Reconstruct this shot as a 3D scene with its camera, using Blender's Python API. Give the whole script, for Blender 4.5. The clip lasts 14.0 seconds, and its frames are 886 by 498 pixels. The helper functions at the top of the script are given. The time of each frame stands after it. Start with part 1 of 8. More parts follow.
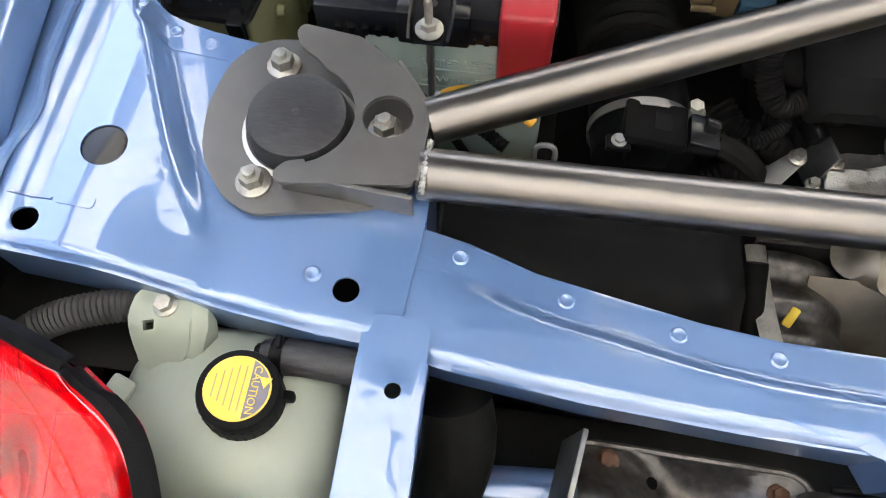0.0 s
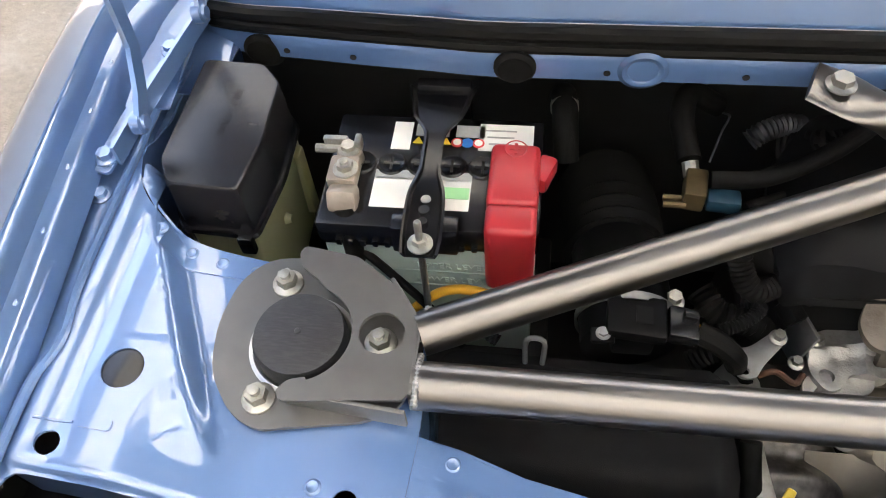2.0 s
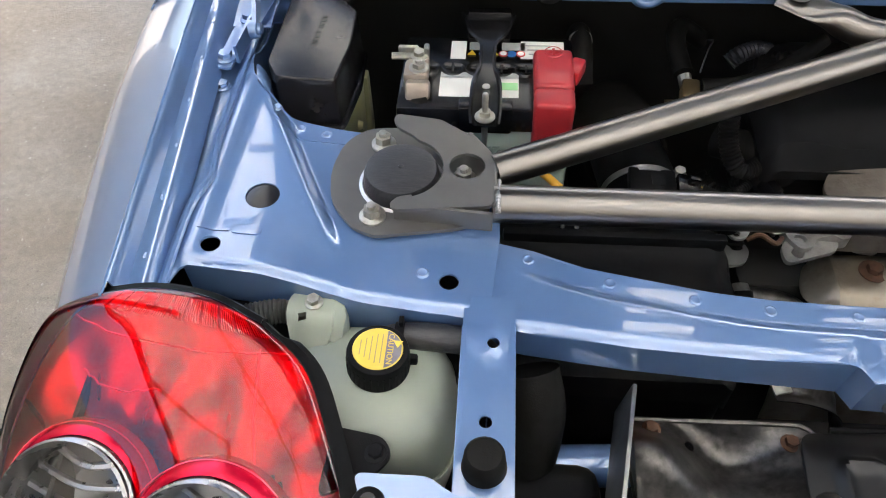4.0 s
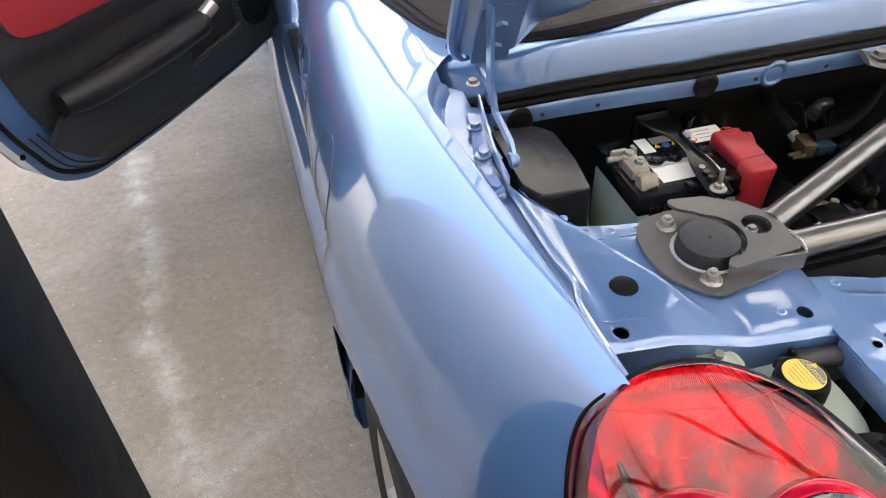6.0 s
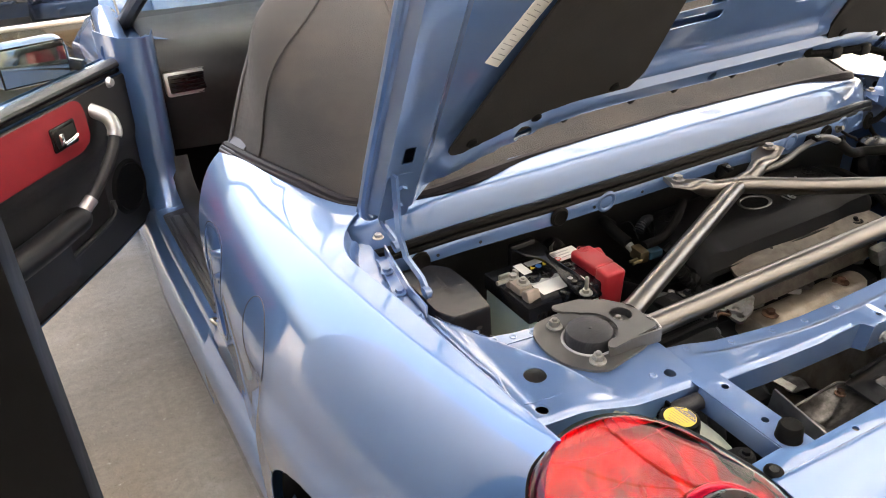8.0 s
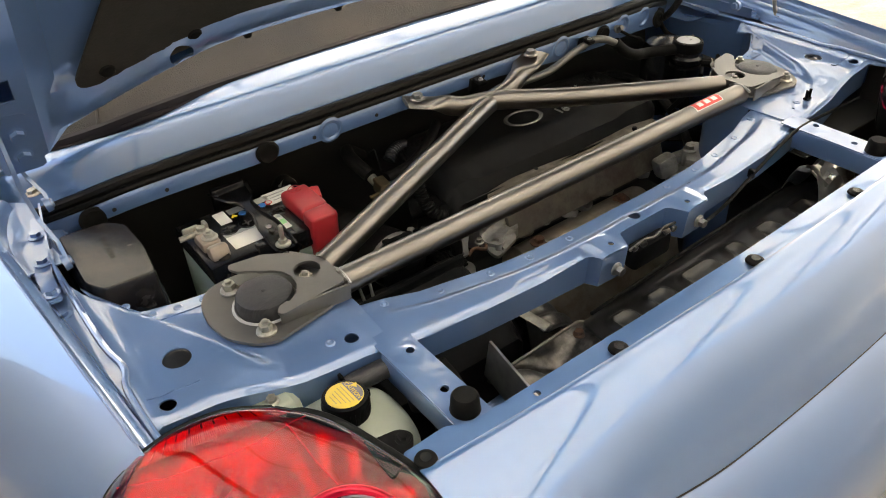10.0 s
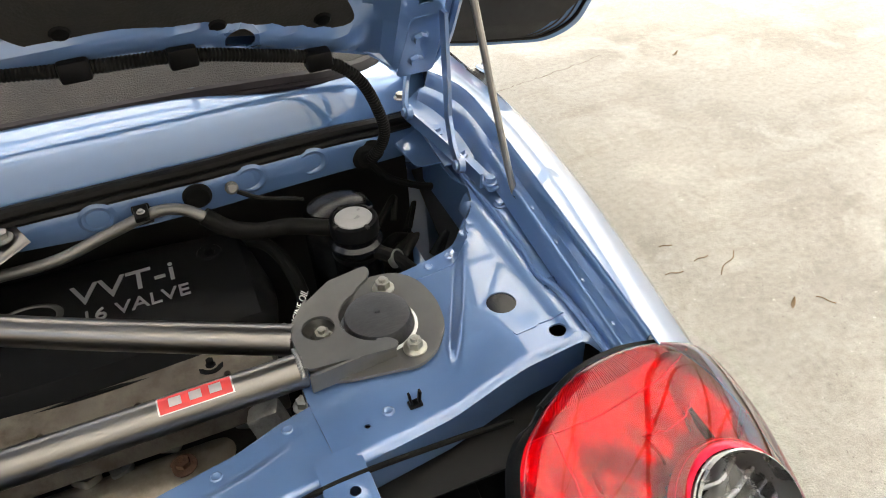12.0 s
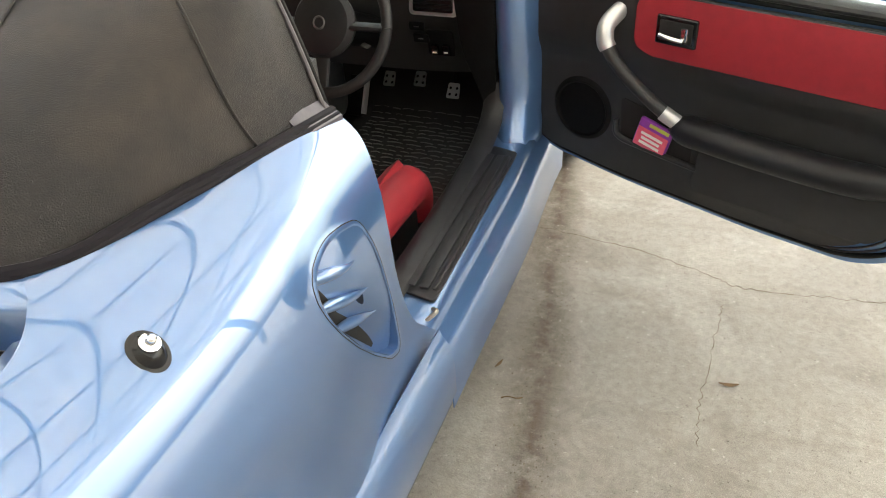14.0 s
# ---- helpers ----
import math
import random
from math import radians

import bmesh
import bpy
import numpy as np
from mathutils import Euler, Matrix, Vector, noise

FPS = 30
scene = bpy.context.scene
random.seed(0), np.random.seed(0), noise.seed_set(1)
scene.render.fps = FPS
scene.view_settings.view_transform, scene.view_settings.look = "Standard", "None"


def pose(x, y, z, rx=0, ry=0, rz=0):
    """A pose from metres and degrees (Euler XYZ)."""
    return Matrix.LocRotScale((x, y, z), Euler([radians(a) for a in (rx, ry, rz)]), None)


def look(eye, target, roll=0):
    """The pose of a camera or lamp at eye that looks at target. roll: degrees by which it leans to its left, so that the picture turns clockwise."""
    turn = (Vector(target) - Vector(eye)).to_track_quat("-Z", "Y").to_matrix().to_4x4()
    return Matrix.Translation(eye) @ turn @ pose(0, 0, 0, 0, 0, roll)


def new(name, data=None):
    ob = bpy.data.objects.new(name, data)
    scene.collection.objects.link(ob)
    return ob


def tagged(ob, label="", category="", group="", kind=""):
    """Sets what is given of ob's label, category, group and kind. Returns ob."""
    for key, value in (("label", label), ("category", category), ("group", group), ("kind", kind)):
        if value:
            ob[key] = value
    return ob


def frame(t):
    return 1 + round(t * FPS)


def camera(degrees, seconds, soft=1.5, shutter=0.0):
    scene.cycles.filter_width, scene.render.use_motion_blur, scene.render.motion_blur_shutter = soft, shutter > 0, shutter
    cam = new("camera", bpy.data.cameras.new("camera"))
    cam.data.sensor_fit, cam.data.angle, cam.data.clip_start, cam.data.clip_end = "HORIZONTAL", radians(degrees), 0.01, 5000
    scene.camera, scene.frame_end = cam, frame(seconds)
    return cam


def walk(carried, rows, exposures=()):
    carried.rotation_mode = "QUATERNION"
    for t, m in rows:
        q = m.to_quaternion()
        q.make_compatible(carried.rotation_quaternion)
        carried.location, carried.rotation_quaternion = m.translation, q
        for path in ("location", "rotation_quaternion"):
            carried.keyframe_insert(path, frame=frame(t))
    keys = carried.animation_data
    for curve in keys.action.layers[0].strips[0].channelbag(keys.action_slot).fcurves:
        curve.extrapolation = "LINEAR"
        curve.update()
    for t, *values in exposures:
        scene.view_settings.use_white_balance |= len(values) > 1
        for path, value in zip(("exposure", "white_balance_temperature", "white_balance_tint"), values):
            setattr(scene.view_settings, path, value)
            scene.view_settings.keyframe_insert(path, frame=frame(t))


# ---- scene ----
cam = camera(61.0, 14.0, 1.0)
PATH = [
    (0, (-0.346, -0.273, 1.297), (-0.493, 0.567, -0.512), -2.5),
    (0.5, (-0.334, -0.251, 1.321), (-0.522, 0.685, -0.436), -4.4),
    (1, (-0.329, -0.248, 1.343), (-0.532, 0.767, -0.368), -4.9),
    (1.5, (-0.326, -0.247, 1.353), (-0.546, 0.836, -0.314), -5.5),
    (2, (-0.327, -0.242, 1.358), (-0.556, 0.887, -0.277), -5.9),
    (2.2, (-0.325, -0.242, 1.355), (-0.563, 0.899, -0.27), -6.1),
    (4.3, (-0.451, -0.566, 1.369), (-0.523, 0.73, -0.152), -1.1),
    (4.5, (-0.533, -0.6, 1.367), (-0.548, 0.705, -0.149), -1.2),
    (5, (-0.632, -0.561, 1.365), (-0.482, 0.772, -0.118), -0.9),
    (5.5, (-0.809, -0.539, 1.386), (-0.525, 0.848, -0.027), -1.3),
    (6, (-0.932, -0.525, 1.43), (-0.538, 0.932, 0.118), -1.9),
    (6.5, (-0.967, -0.547, 1.454), (-0.448, 0.996, 0.292), -2.0),
    (7, (-1.058, -0.588, 1.52), (-0.396, 1.01, 0.515), -2.5),
    (7.2, (-1.083, -0.609, 1.529), (-0.377, 0.992, 0.56), -2.6),
    (9.3, (-1.028, -0.673, 1.474), (-0.065, 0.685, 0.365), -2.4),
    (9.5, (-0.965, -0.677, 1.464), (-0.001, 0.659, 0.331), -2.4),
    (10, (-0.72, -0.679, 1.442), (0.232, 0.627, 0.263), -2.7),
    (10.5, (-0.524, -0.617, 1.423), (0.391, 0.69, 0.217), -3.4),
    (11, (-0.243, -0.584, 1.426), (0.615, 0.757, 0.216), -4.0),
    (11.5, (0.067, -0.609, 1.437), (0.811, 0.776, 0.2), -3.5),
    (12, (0.35, -0.532, 1.418), (0.921, 0.905, 0.15), -2.8),
    (12.5, (0.638, -0.435, 1.403), (0.972, 1.05, 0.106), -2.7),
    (12.8, (0.831, -0.419, 1.434), (0.997, 1.096, 0.138), -3.6),
    (13, (0.923, -0.374, 1.421), (0.989, 1.155, 0.133), -3.0),
    (13.3, (1.048, -0.262, 1.415), (0.948, 1.276, 0.14), -2.9),
    (13.5, (1.124, -0.176, 1.421), (0.903, 1.369, 0.17), -2.8),
    (14, (1.319, -0.019, 1.436), (0.689, 1.474, 0.263), -3.8),
]
walk(cam, [(t, look(eye, target, roll)) for t, eye, target, roll in PATH],
     [(0, 3.24, 6500, 7), (2.2, 3.28, 6600, 8), (4.5, 2.90, 6250, 7), (5.5, 2.90, 6250, 7), (6.5, 3.02, 6700, 10), (7.2, 3.05, 7050, 10), (9.5, 2.82, 7000, 8),
      (10.0, 2.66, 7450, 5), (11.0, 2.92, 7600, 3), (11.5, 2.90, 7300, 4), (12.0, 2.72, 6750, 4), (12.5, 2.54, 6500, 5), (13.5, 2.40, 6750, 4), (14, 2.48, 6850, 2)])

# ---- light ----
world = bpy.data.worlds.new("overcast_sky")
scene.world = world
world.use_nodes = True
wn = world.node_tree.nodes
sky = wn.new("ShaderNodeTexSky")
sky.sky_type = 'NISHITA'
sky.sun_disc = False
sky.sun_elevation = radians(55)
sky.sun_rotation = radians(45)
sky.air_density = 1.0
sky.dust_density = 7.0
sky.ozone_density = 0.6
world.node_tree.links.new(sky.outputs[0], wn["Background"].inputs[0])
wn["Background"].inputs[1].default_value = 0.15
sun = new("sun", bpy.data.lights.new("sun", 'SUN'))
sun.data.energy = 1.5
sun.data.angle = radians(40)
sun.data.color = (1.0, 0.93, 0.83)
sun.matrix_world = look((4.06, 4.06, 8.19), (0, 0, 0))


# ---- materials ----
def mat(name, color, rough=0.5, metal=0.0, coat=0.0, vary=0.12, scale=30.0, bump=0.0, bump_scale=200.0,
        dirt=None, dirt_amount=0.0, dirt_scale=6.0, trans=0.0, ior=1.45, flake=0.0, sss=0.0, rough_var=0.1, stretch=None, spec=0.5):
    m = bpy.data.materials.new(name)
    m.use_nodes = True
    nt = m.node_tree
    N, L = nt.nodes, nt.links
    p = N["Principled BSDF"]
    p.inputs["Metallic"].default_value = metal
    p.inputs["IOR"].default_value = ior
    p.inputs["Specular IOR Level"].default_value = spec
    p.inputs["Coat Weight"].default_value = coat
    p.inputs["Coat Roughness"].default_value = 0.015
    p.inputs["Coat IOR"].default_value = 2.0
    p.inputs["Transmission Weight"].default_value = trans
    if sss:
        p.inputs["Subsurface Weight"].default_value = sss
        p.inputs["Subsurface Radius"].default_value = (0.02, 0.02, 0.015)
    tc = N.new("ShaderNodeTexCoord")
    src = tc.outputs["Object"]
    if stretch:
        mp = N.new("ShaderNodeMapping")
        mp.inputs["Scale"].default_value = stretch
        L.new(src, mp.inputs["Vector"])
        src = mp.outputs[0]
    nz = N.new("ShaderNodeTexNoise")
    nz.inputs["Scale"].default_value = scale
    nz.inputs["Detail"].default_value = 6
    L.new(src, nz.inputs["Vector"])
    ramp = N.new("ShaderNodeMapRange")
    ramp.inputs["From Min"].default_value = 0.3
    ramp.inputs["From Max"].default_value = 0.7
    ramp.inputs["To Min"].default_value = 1 - vary
    ramp.inputs["To Max"].default_value = 1 + vary
    L.new(nz.outputs["Fac"], ramp.inputs["Value"])
    mul = N.new("ShaderNodeVectorMath")
    mul.operation = 'SCALE'
    mul.inputs[0].default_value = color
    L.new(ramp.outputs[0], mul.inputs["Scale"])
    col = mul.outputs[0]
    if dirt:
        dz = N.new("ShaderNodeTexNoise")
        dz.inputs["Scale"].default_value = dirt_scale
        dz.inputs["Detail"].default_value = 10
        dz.inputs["Roughness"].default_value = 0.65
        L.new(src, dz.inputs["Vector"])
        dr = N.new("ShaderNodeMapRange")
        dr.inputs["From Min"].default_value = 0.48
        dr.inputs["From Max"].default_value = 0.72
        dr.inputs["To Max"].default_value = dirt_amount
        L.new(dz.outputs["Fac"], dr.inputs["Value"])
        mx = N.new("ShaderNodeMix")
        mx.data_type = 'RGBA'
        L.new(dr.outputs[0], mx.inputs["Factor"])
        L.new(col, mx.inputs[6])
        mx.inputs[7].default_value = (*dirt, 1)
        col = mx.outputs[2]
    L.new(col, p.inputs["Base Color"])
    rr = N.new("ShaderNodeMapRange")
    rr.inputs["To Min"].default_value = max(0.0, rough - rough_var)
    rr.inputs["To Max"].default_value = min(1.0, rough + rough_var)
    L.new(nz.outputs["Fac"], rr.inputs["Value"])
    L.new(rr.outputs[0], p.inputs["Roughness"])
    if bump or flake:
        bz = N.new("ShaderNodeTexNoise")
        bz.inputs["Scale"].default_value = bump_scale if bump else 4000
        bz.inputs["Detail"].default_value = 5
        L.new(src, bz.inputs["Vector"])
        bp = N.new("ShaderNodeBump")
        bp.inputs["Strength"].default_value = bump if bump else flake
        bp.inputs["Distance"].default_value = 0.002 if bump else 0.0004
        L.new(bz.outputs["Fac"], bp.inputs["Height"])
        L.new(bp.outputs[0], p.inputs["Normal"])
    return m


M = dict(
    paint=mat("blue_paint", (0.088, 0.184, 0.388), 0.30, 0.5, 1.0, 0.03, 3.0, rough_var=0.03),
    bay_paint=mat("bay_blue_paint", (0.105, 0.192, 0.385), 0.32, 0.35, 1.0, 0.05, 8.0, dirt=(0.25, 0.25, 0.24), dirt_amount=0.10, dirt_scale=14),
    black=mat("black_plastic", (0.005, 0.005, 0.0055), 0.45, vary=0.25, scale=60, bump=0.12, bump_scale=900, dirt=(0.014, 0.013, 0.012), dirt_amount=0.3, ior=1.30, spec=0.15),
    gloss_black=mat("gloss_black_plastic", (0.008, 0.008, 0.009), 0.22, vary=0.2, scale=40, dirt=(0.06, 0.055, 0.05), dirt_amount=0.2),
    rubber=mat("black_rubber", (0.0085, 0.0083, 0.008), 0.55, vary=0.25, scale=80, bump=0.15, bump_scale=600, dirt=(0.013, 0.012, 0.011), dirt_amount=0.3, ior=1.28, spec=0.12),
    cover=mat("engine_cover_plastic", (0.0075, 0.0075, 0.008), 0.42, vary=0.2, scale=40, bump=0.2, bump_scale=1400, dirt=(0.010, 0.0095, 0.009), dirt_amount=0.4, ior=1.26, spec=0.3),
    plate=mat("dark_grey_coated_steel", (0.15, 0.147, 0.14), 0.42, 0.7, vary=0.06, scale=60, bump=0.05, bump_scale=1200),
    tube=mat("brushed_steel_tube", (0.205, 0.194, 0.183), 0.30, 1.0, vary=0.04, scale=8, rough_var=0.0),
    zinc=mat("zinc_plated_steel", (0.40, 0.39, 0.35), 0.4, 0.9, vary=0.15, scale=150, dirt=(0.12, 0.09, 0.05), dirt_amount=0.35, dirt_scale=90),
    steel=mat("dull_steel", (0.33, 0.33, 0.32), 0.4, 0.9, vary=0.2, scale=80, dirt=(0.1, 0.07, 0.05), dirt_amount=0.4, dirt_scale=40),
    alu=mat("cast_aluminium", (0.42, 0.41, 0.39), 0.5, 0.8, vary=0.15, scale=60, bump=0.3, bump_scale=500, dirt=(0.08, 0.07, 0.055), dirt_amount=0.6, dirt_scale=25),
    shield=mat("heat_stained_shield", (0.36, 0.32, 0.26), 0.42, 0.85, vary=0.2, scale=25, bump=0.15, bump_scale=60, dirt=(0.10, 0.055, 0.03), dirt_amount=0.6, dirt_scale=18),
    rust=mat("rusty_bolt", (0.10, 0.05, 0.03), 0.7, 0.3, vary=0.3, scale=120, bump=0.3, bump_scale=400),
    seal=mat("seal_rubber", (0.005, 0.005, 0.005), 0.4, vary=0.2, scale=60, spec=0.15),
    milky=mat("milky_plastic", (0.28, 0.31, 0.26), 0.4, vary=0.06, scale=20, sss=0.3, dirt=(0.3, 0.3, 0.2), dirt_amount=0.2),
    cream=mat("cream_plastic", (0.28, 0.27, 0.15), 0.45, vary=0.06, scale=20, sss=0.4),
    batcase=mat("pale_green_battery_case", (0.34, 0.42, 0.38), 0.4, vary=0.08, scale=20, sss=0.3),
    red_cap=mat("red_plastic", (0.33, 0.020, 0.027), 0.35, vary=0.08, scale=30, sss=0.1),
    white=mat("white_label", (0.74, 0.74, 0.70), 0.45, vary=0.03, scale=40),
    grey_label=mat("grey_label_print", (0.34, 0.35, 0.34), 0.45, vary=0.08, scale=300),
    green_label=mat("green_label_print", (0.30, 0.62, 0.30), 0.45, vary=0.08, scale=60),
    yellow=mat("yellow_label", (0.72, 0.50, 0.04), 0.45, vary=0.04, scale=40),
    orange=mat("orange_cable", (0.70, 0.36, 0.03), 0.4, vary=0.06, scale=40),
    blue_pl=mat("blue_connector_plastic", (0.012, 0.04, 0.065), 0.4, vary=0.1, scale=50),
    blue_sign=mat("blue_print", (0.03, 0.16, 0.5), 0.45, vary=0.04, scale=50),
    red_sign=mat("red_print", (0.55, 0.04, 0.04), 0.45, vary=0.04, scale=50),
    brass=mat("brass_valve", (0.15, 0.11, 0.055), 0.5, 0.6, vary=0.2, scale=60, dirt=(0.08, 0.06, 0.04), dirt_amount=0.5),
    lead=mat("lead_terminal", (0.33, 0.28, 0.235), 0.5, 0.5, vary=0.15, scale=70, bump=0.2, bump_scale=400),
    chrome=mat("chrome", (0.78, 0.78, 0.78), 0.08, 1.0, vary=0.02, scale=30, rough_var=0.03),
    silver=mat("silver_plastic", (0.55, 0.55, 0.55), 0.35, 0.7, vary=0.03, scale=60),
    cloth=mat("soft_top_cloth", (0.0200, 0.0172, 0.0168), 0.8, vary=0.3, scale=45, bump=0.8, bump_scale=500, dirt=(0.075, 0.058, 0.045), dirt_amount=0.55, dirt_scale=3.5),
    leather=mat("black_leather", (0.024, 0.024, 0.025), 0.42, vary=0.12, scale=40, bump=0.35, bump_scale=900),
    red_leather=mat("red_leather", (0.29, 0.017, 0.027), 0.5, vary=0.08, scale=40, bump=0.35, bump_scale=900),
    carpet=mat("black_carpet", (0.014, 0.014, 0.014), 0.95, vary=0.4, scale=300, bump=0.6, bump_scale=700),
    mat_grey=mat("grey_mat_pattern", (0.10, 0.10, 0.10), 0.9, vary=0.3, scale=300, bump=0.4, bump_scale=700),
    lid_pad=mat("insulation_pad", (0.014, 0.013, 0.012), 0.9, vary=0.3, scale=60, bump=0.4, bump_scale=300),
    tyre=mat("tyre_rubber", (0.014, 0.014, 0.014), 0.8, vary=0.2, scale=60),
    # grimy metal; its near-black also stands in for shade in gaps and recesses
    dark=mat("dark_grimy_metal_and_shade", (0.011, 0.0105, 0.010), 0.7, vary=0.3, scale=40),
    black_paint=mat("black_painted_steel", (0.004, 0.004, 0.0045), 0.5, vary=0.2, scale=30, spec=0.12),
    wall=mat("grey_render_wall", (0.22, 0.21, 0.19), 0.9, vary=0.1, scale=8, bump=0.3, bump_scale=200),
    purple=mat("purple_print", (0.25, 0.04, 0.35), 0.4, vary=0.1, scale=60),
    pink=mat("pink_print", (0.65, 0.10, 0.17), 0.4, vary=0.1, scale=60),
    lime=mat("lime_print", (0.45, 0.5, 0.08), 0.4, vary=0.1, scale=60),
    dark_paint=mat("dark_car_paint", (0.012, 0.014, 0.016), 0.2, 0.3, 0.8, vary=0.05, scale=5),
    leaf=mat("dry_leaf", (0.14, 0.09, 0.045), 0.8, vary=0.3, scale=80),
)


def glass_mat(name, color, rough=0.02, coat=0.4):
    m = bpy.data.materials.new(name)
    m.use_nodes = True
    nt = m.node_tree
    N, L = nt.nodes, nt.links
    p = N["Principled BSDF"]
    p.inputs["Base Color"].default_value = (*color, 1)
    p.inputs["Roughness"].default_value = rough
    p.inputs["Transmission Weight"].default_value = 1.0
    p.inputs["IOR"].default_value = 1.2
    p.inputs["Coat Weight"].default_value = coat
    p.inputs["Coat IOR"].default_value = 1.55
    p.inputs["Coat Roughness"].default_value = 0.008
    return m


M["red_glass"] = glass_mat("red_lens_plastic", (0.78, 0.001, 0.042), coat=0.8)
M["clear_glass"] = glass_mat("clear_lens_plastic", (0.93, 0.94, 0.94), coat=0.8)
M["red_refl"] = mat("red_lamp_housing", (0.62, 0.004, 0.036), 0.22, 0.6, vary=0.1, scale=30)
M["window"] = glass_mat("window_glass", (0.75, 0.82, 0.80))


def concrete():
    m = mat("worn_concrete", (0.288, 0.272, 0.247), 0.85, vary=0.10, scale=1.2, bump=0.9, bump_scale=140,
            dirt=(0.165, 0.145, 0.118), dirt_amount=0.75, dirt_scale=1.6)
    nt = m.node_tree
    N, L = nt.nodes, nt.links
    p = N["Principled BSDF"]
    col = p.inputs["Base Color"].links[0].from_socket
    tc = N.new("ShaderNodeTexCoord")
    sep = N.new("ShaderNodeSeparateXYZ")
    L.new(tc.outputs["Object"], sep.inputs[0])

    def noise(scale, detail=9, rough=0.6, dist=0.0):
        z = N.new("ShaderNodeTexNoise")
        z.inputs["Scale"].default_value = scale
        z.inputs["Detail"].default_value = detail
        z.inputs["Roughness"].default_value = rough
        z.inputs["Distortion"].default_value = dist
        L.new(tc.outputs["Object"], z.inputs["Vector"])
        return z.outputs["Fac"]

    def rng(v, a, b, c, d):
        r = N.new("ShaderNodeMapRange")
        for k, x in zip(("From Min", "From Max", "To Min", "To Max"), (a, b, c, d)):
            r.inputs[k].default_value = x
        L.new(v, r.inputs["Value"])
        return r.outputs[0]

    def calc(op, a, b):
        q = N.new("ShaderNodeMath")
        q.operation = op
        for i, v in enumerate((a, b)):
            if isinstance(v, (int, float)):
                q.inputs[i].default_value = v
            else:
                L.new(v, q.inputs[i])
        return q.outputs[0]

    def over(col, fac, c):
        mx = N.new("ShaderNodeMix")
        mx.data_type = 'RGBA'
        L.new(fac, mx.inputs["Factor"])
        L.new(col, mx.inputs[6])
        mx.inputs[7].default_value = (*c, 1)
        return mx.outputs[2]

    def track(x0, slope, half, wander):
        """A worn line along y: 1 on the line, 0 beyond half its width."""
        line = calc('ADD', calc('MULTIPLY', sep.outputs["Y"], slope), x0)
        off = calc('ADD', calc('SUBTRACT', sep.outputs["X"], line), calc('MULTIPLY', calc('SUBTRACT', noise(1.7, 4), 0.5), wander))
        return rng(calc('ABSOLUTE', off, 0.0), 0.0, half, 1.0, 0.0)
    col = over(col, rng(noise(2.6, 9, 0.62, 1.0), 0.50, 0.68, 0.0, 0.62), (0.40, 0.388, 0.36))
    # brown silt towards the soil strip, deepened to paint that side's shade
    side = N.new("ShaderNodeMapRange")
    for k, x in zip(("From Min", "From Max", "To Min", "To Max"), (-0.7, -1.15, 0.0, 1.0)):
        side.inputs[k].default_value = x
    L.new(sep.outputs["X"], side.inputs["Value"])
    col = over(col, calc('MULTIPLY', side.outputs[0], rng(noise(2.2, 9, 0.65, 0.4), 0.3, 0.6, 0.35, 0.85)), (0.222, 0.185, 0.140))
    col = over(col, calc('MULTIPLY', track(-1.175, -0.115, 0.07, 0.24), rng(noise(9, 8), 0.40, 0.66, 0.0, 0.75)), (0.52, 0.50, 0.46))
    col = over(col, calc('MULTIPLY', track(1.222, -0.171, 0.095, 0.08), rng(noise(14, 9, 0.72), 0.30, 0.56, 0.2, 1.0)), (0.105, 0.083, 0.062))
    # broad rain streaks across the open yard
    mp = N.new("ShaderNodeMapping")
    mp.inputs["Rotation"].default_value = (0, 0, radians(-28))
    mp.inputs["Scale"].default_value = (1.3, 9.0, 1.0)
    L.new(tc.outputs["Object"], mp.inputs["Vector"])
    st = N.new("ShaderNodeTexNoise")
    st.inputs["Scale"].default_value = 1.0
    st.inputs["Detail"].default_value = 7
    st.inputs["Distortion"].default_value = 0.5
    L.new(mp.outputs[0], st.inputs["Vector"])
    col = over(col, rng(st.outputs["Fac"], 0.54, 0.76, 0.0, 0.32), (0.175, 0.155, 0.13))
    col = over(col, rng(noise(120, 2, 0.5), 0.66, 0.74, 0.0, 0.75), (0.10, 0.085, 0.07))
    col = over(col, rng(noise(75, 2, 0.5), 0.67, 0.75, 0.0, 0.6), (0.50, 0.48, 0.45))
    # sand grains
    grain = calc('MULTIPLY', rng(noise(45, 12, 0.75), 0.3, 0.7, 0.74, 1.18), rng(noise(380, 3, 0.7), 0.3, 0.7, 0.66, 1.28))
    sc = N.new("ShaderNodeVectorMath")
    sc.operation = 'SCALE'
    L.new(col, sc.inputs[0])
    L.new(grain, sc.inputs["Scale"])
    L.new(sc.outputs[0], p.inputs["Base Color"])
    return m


M["concrete"] = concrete()
M["cloth"].node_tree.nodes["Principled BSDF"].inputs["Sheen Weight"].default_value = 0.10
# grey that paints the sky's reflection onto a black cap
M["cap_sheen"] = mat("cap_sky_sheen", (0.20, 0.20, 0.21), 0.3, vary=0.1, scale=60)


# ---- mesh helpers ----
from mathutils import geometry


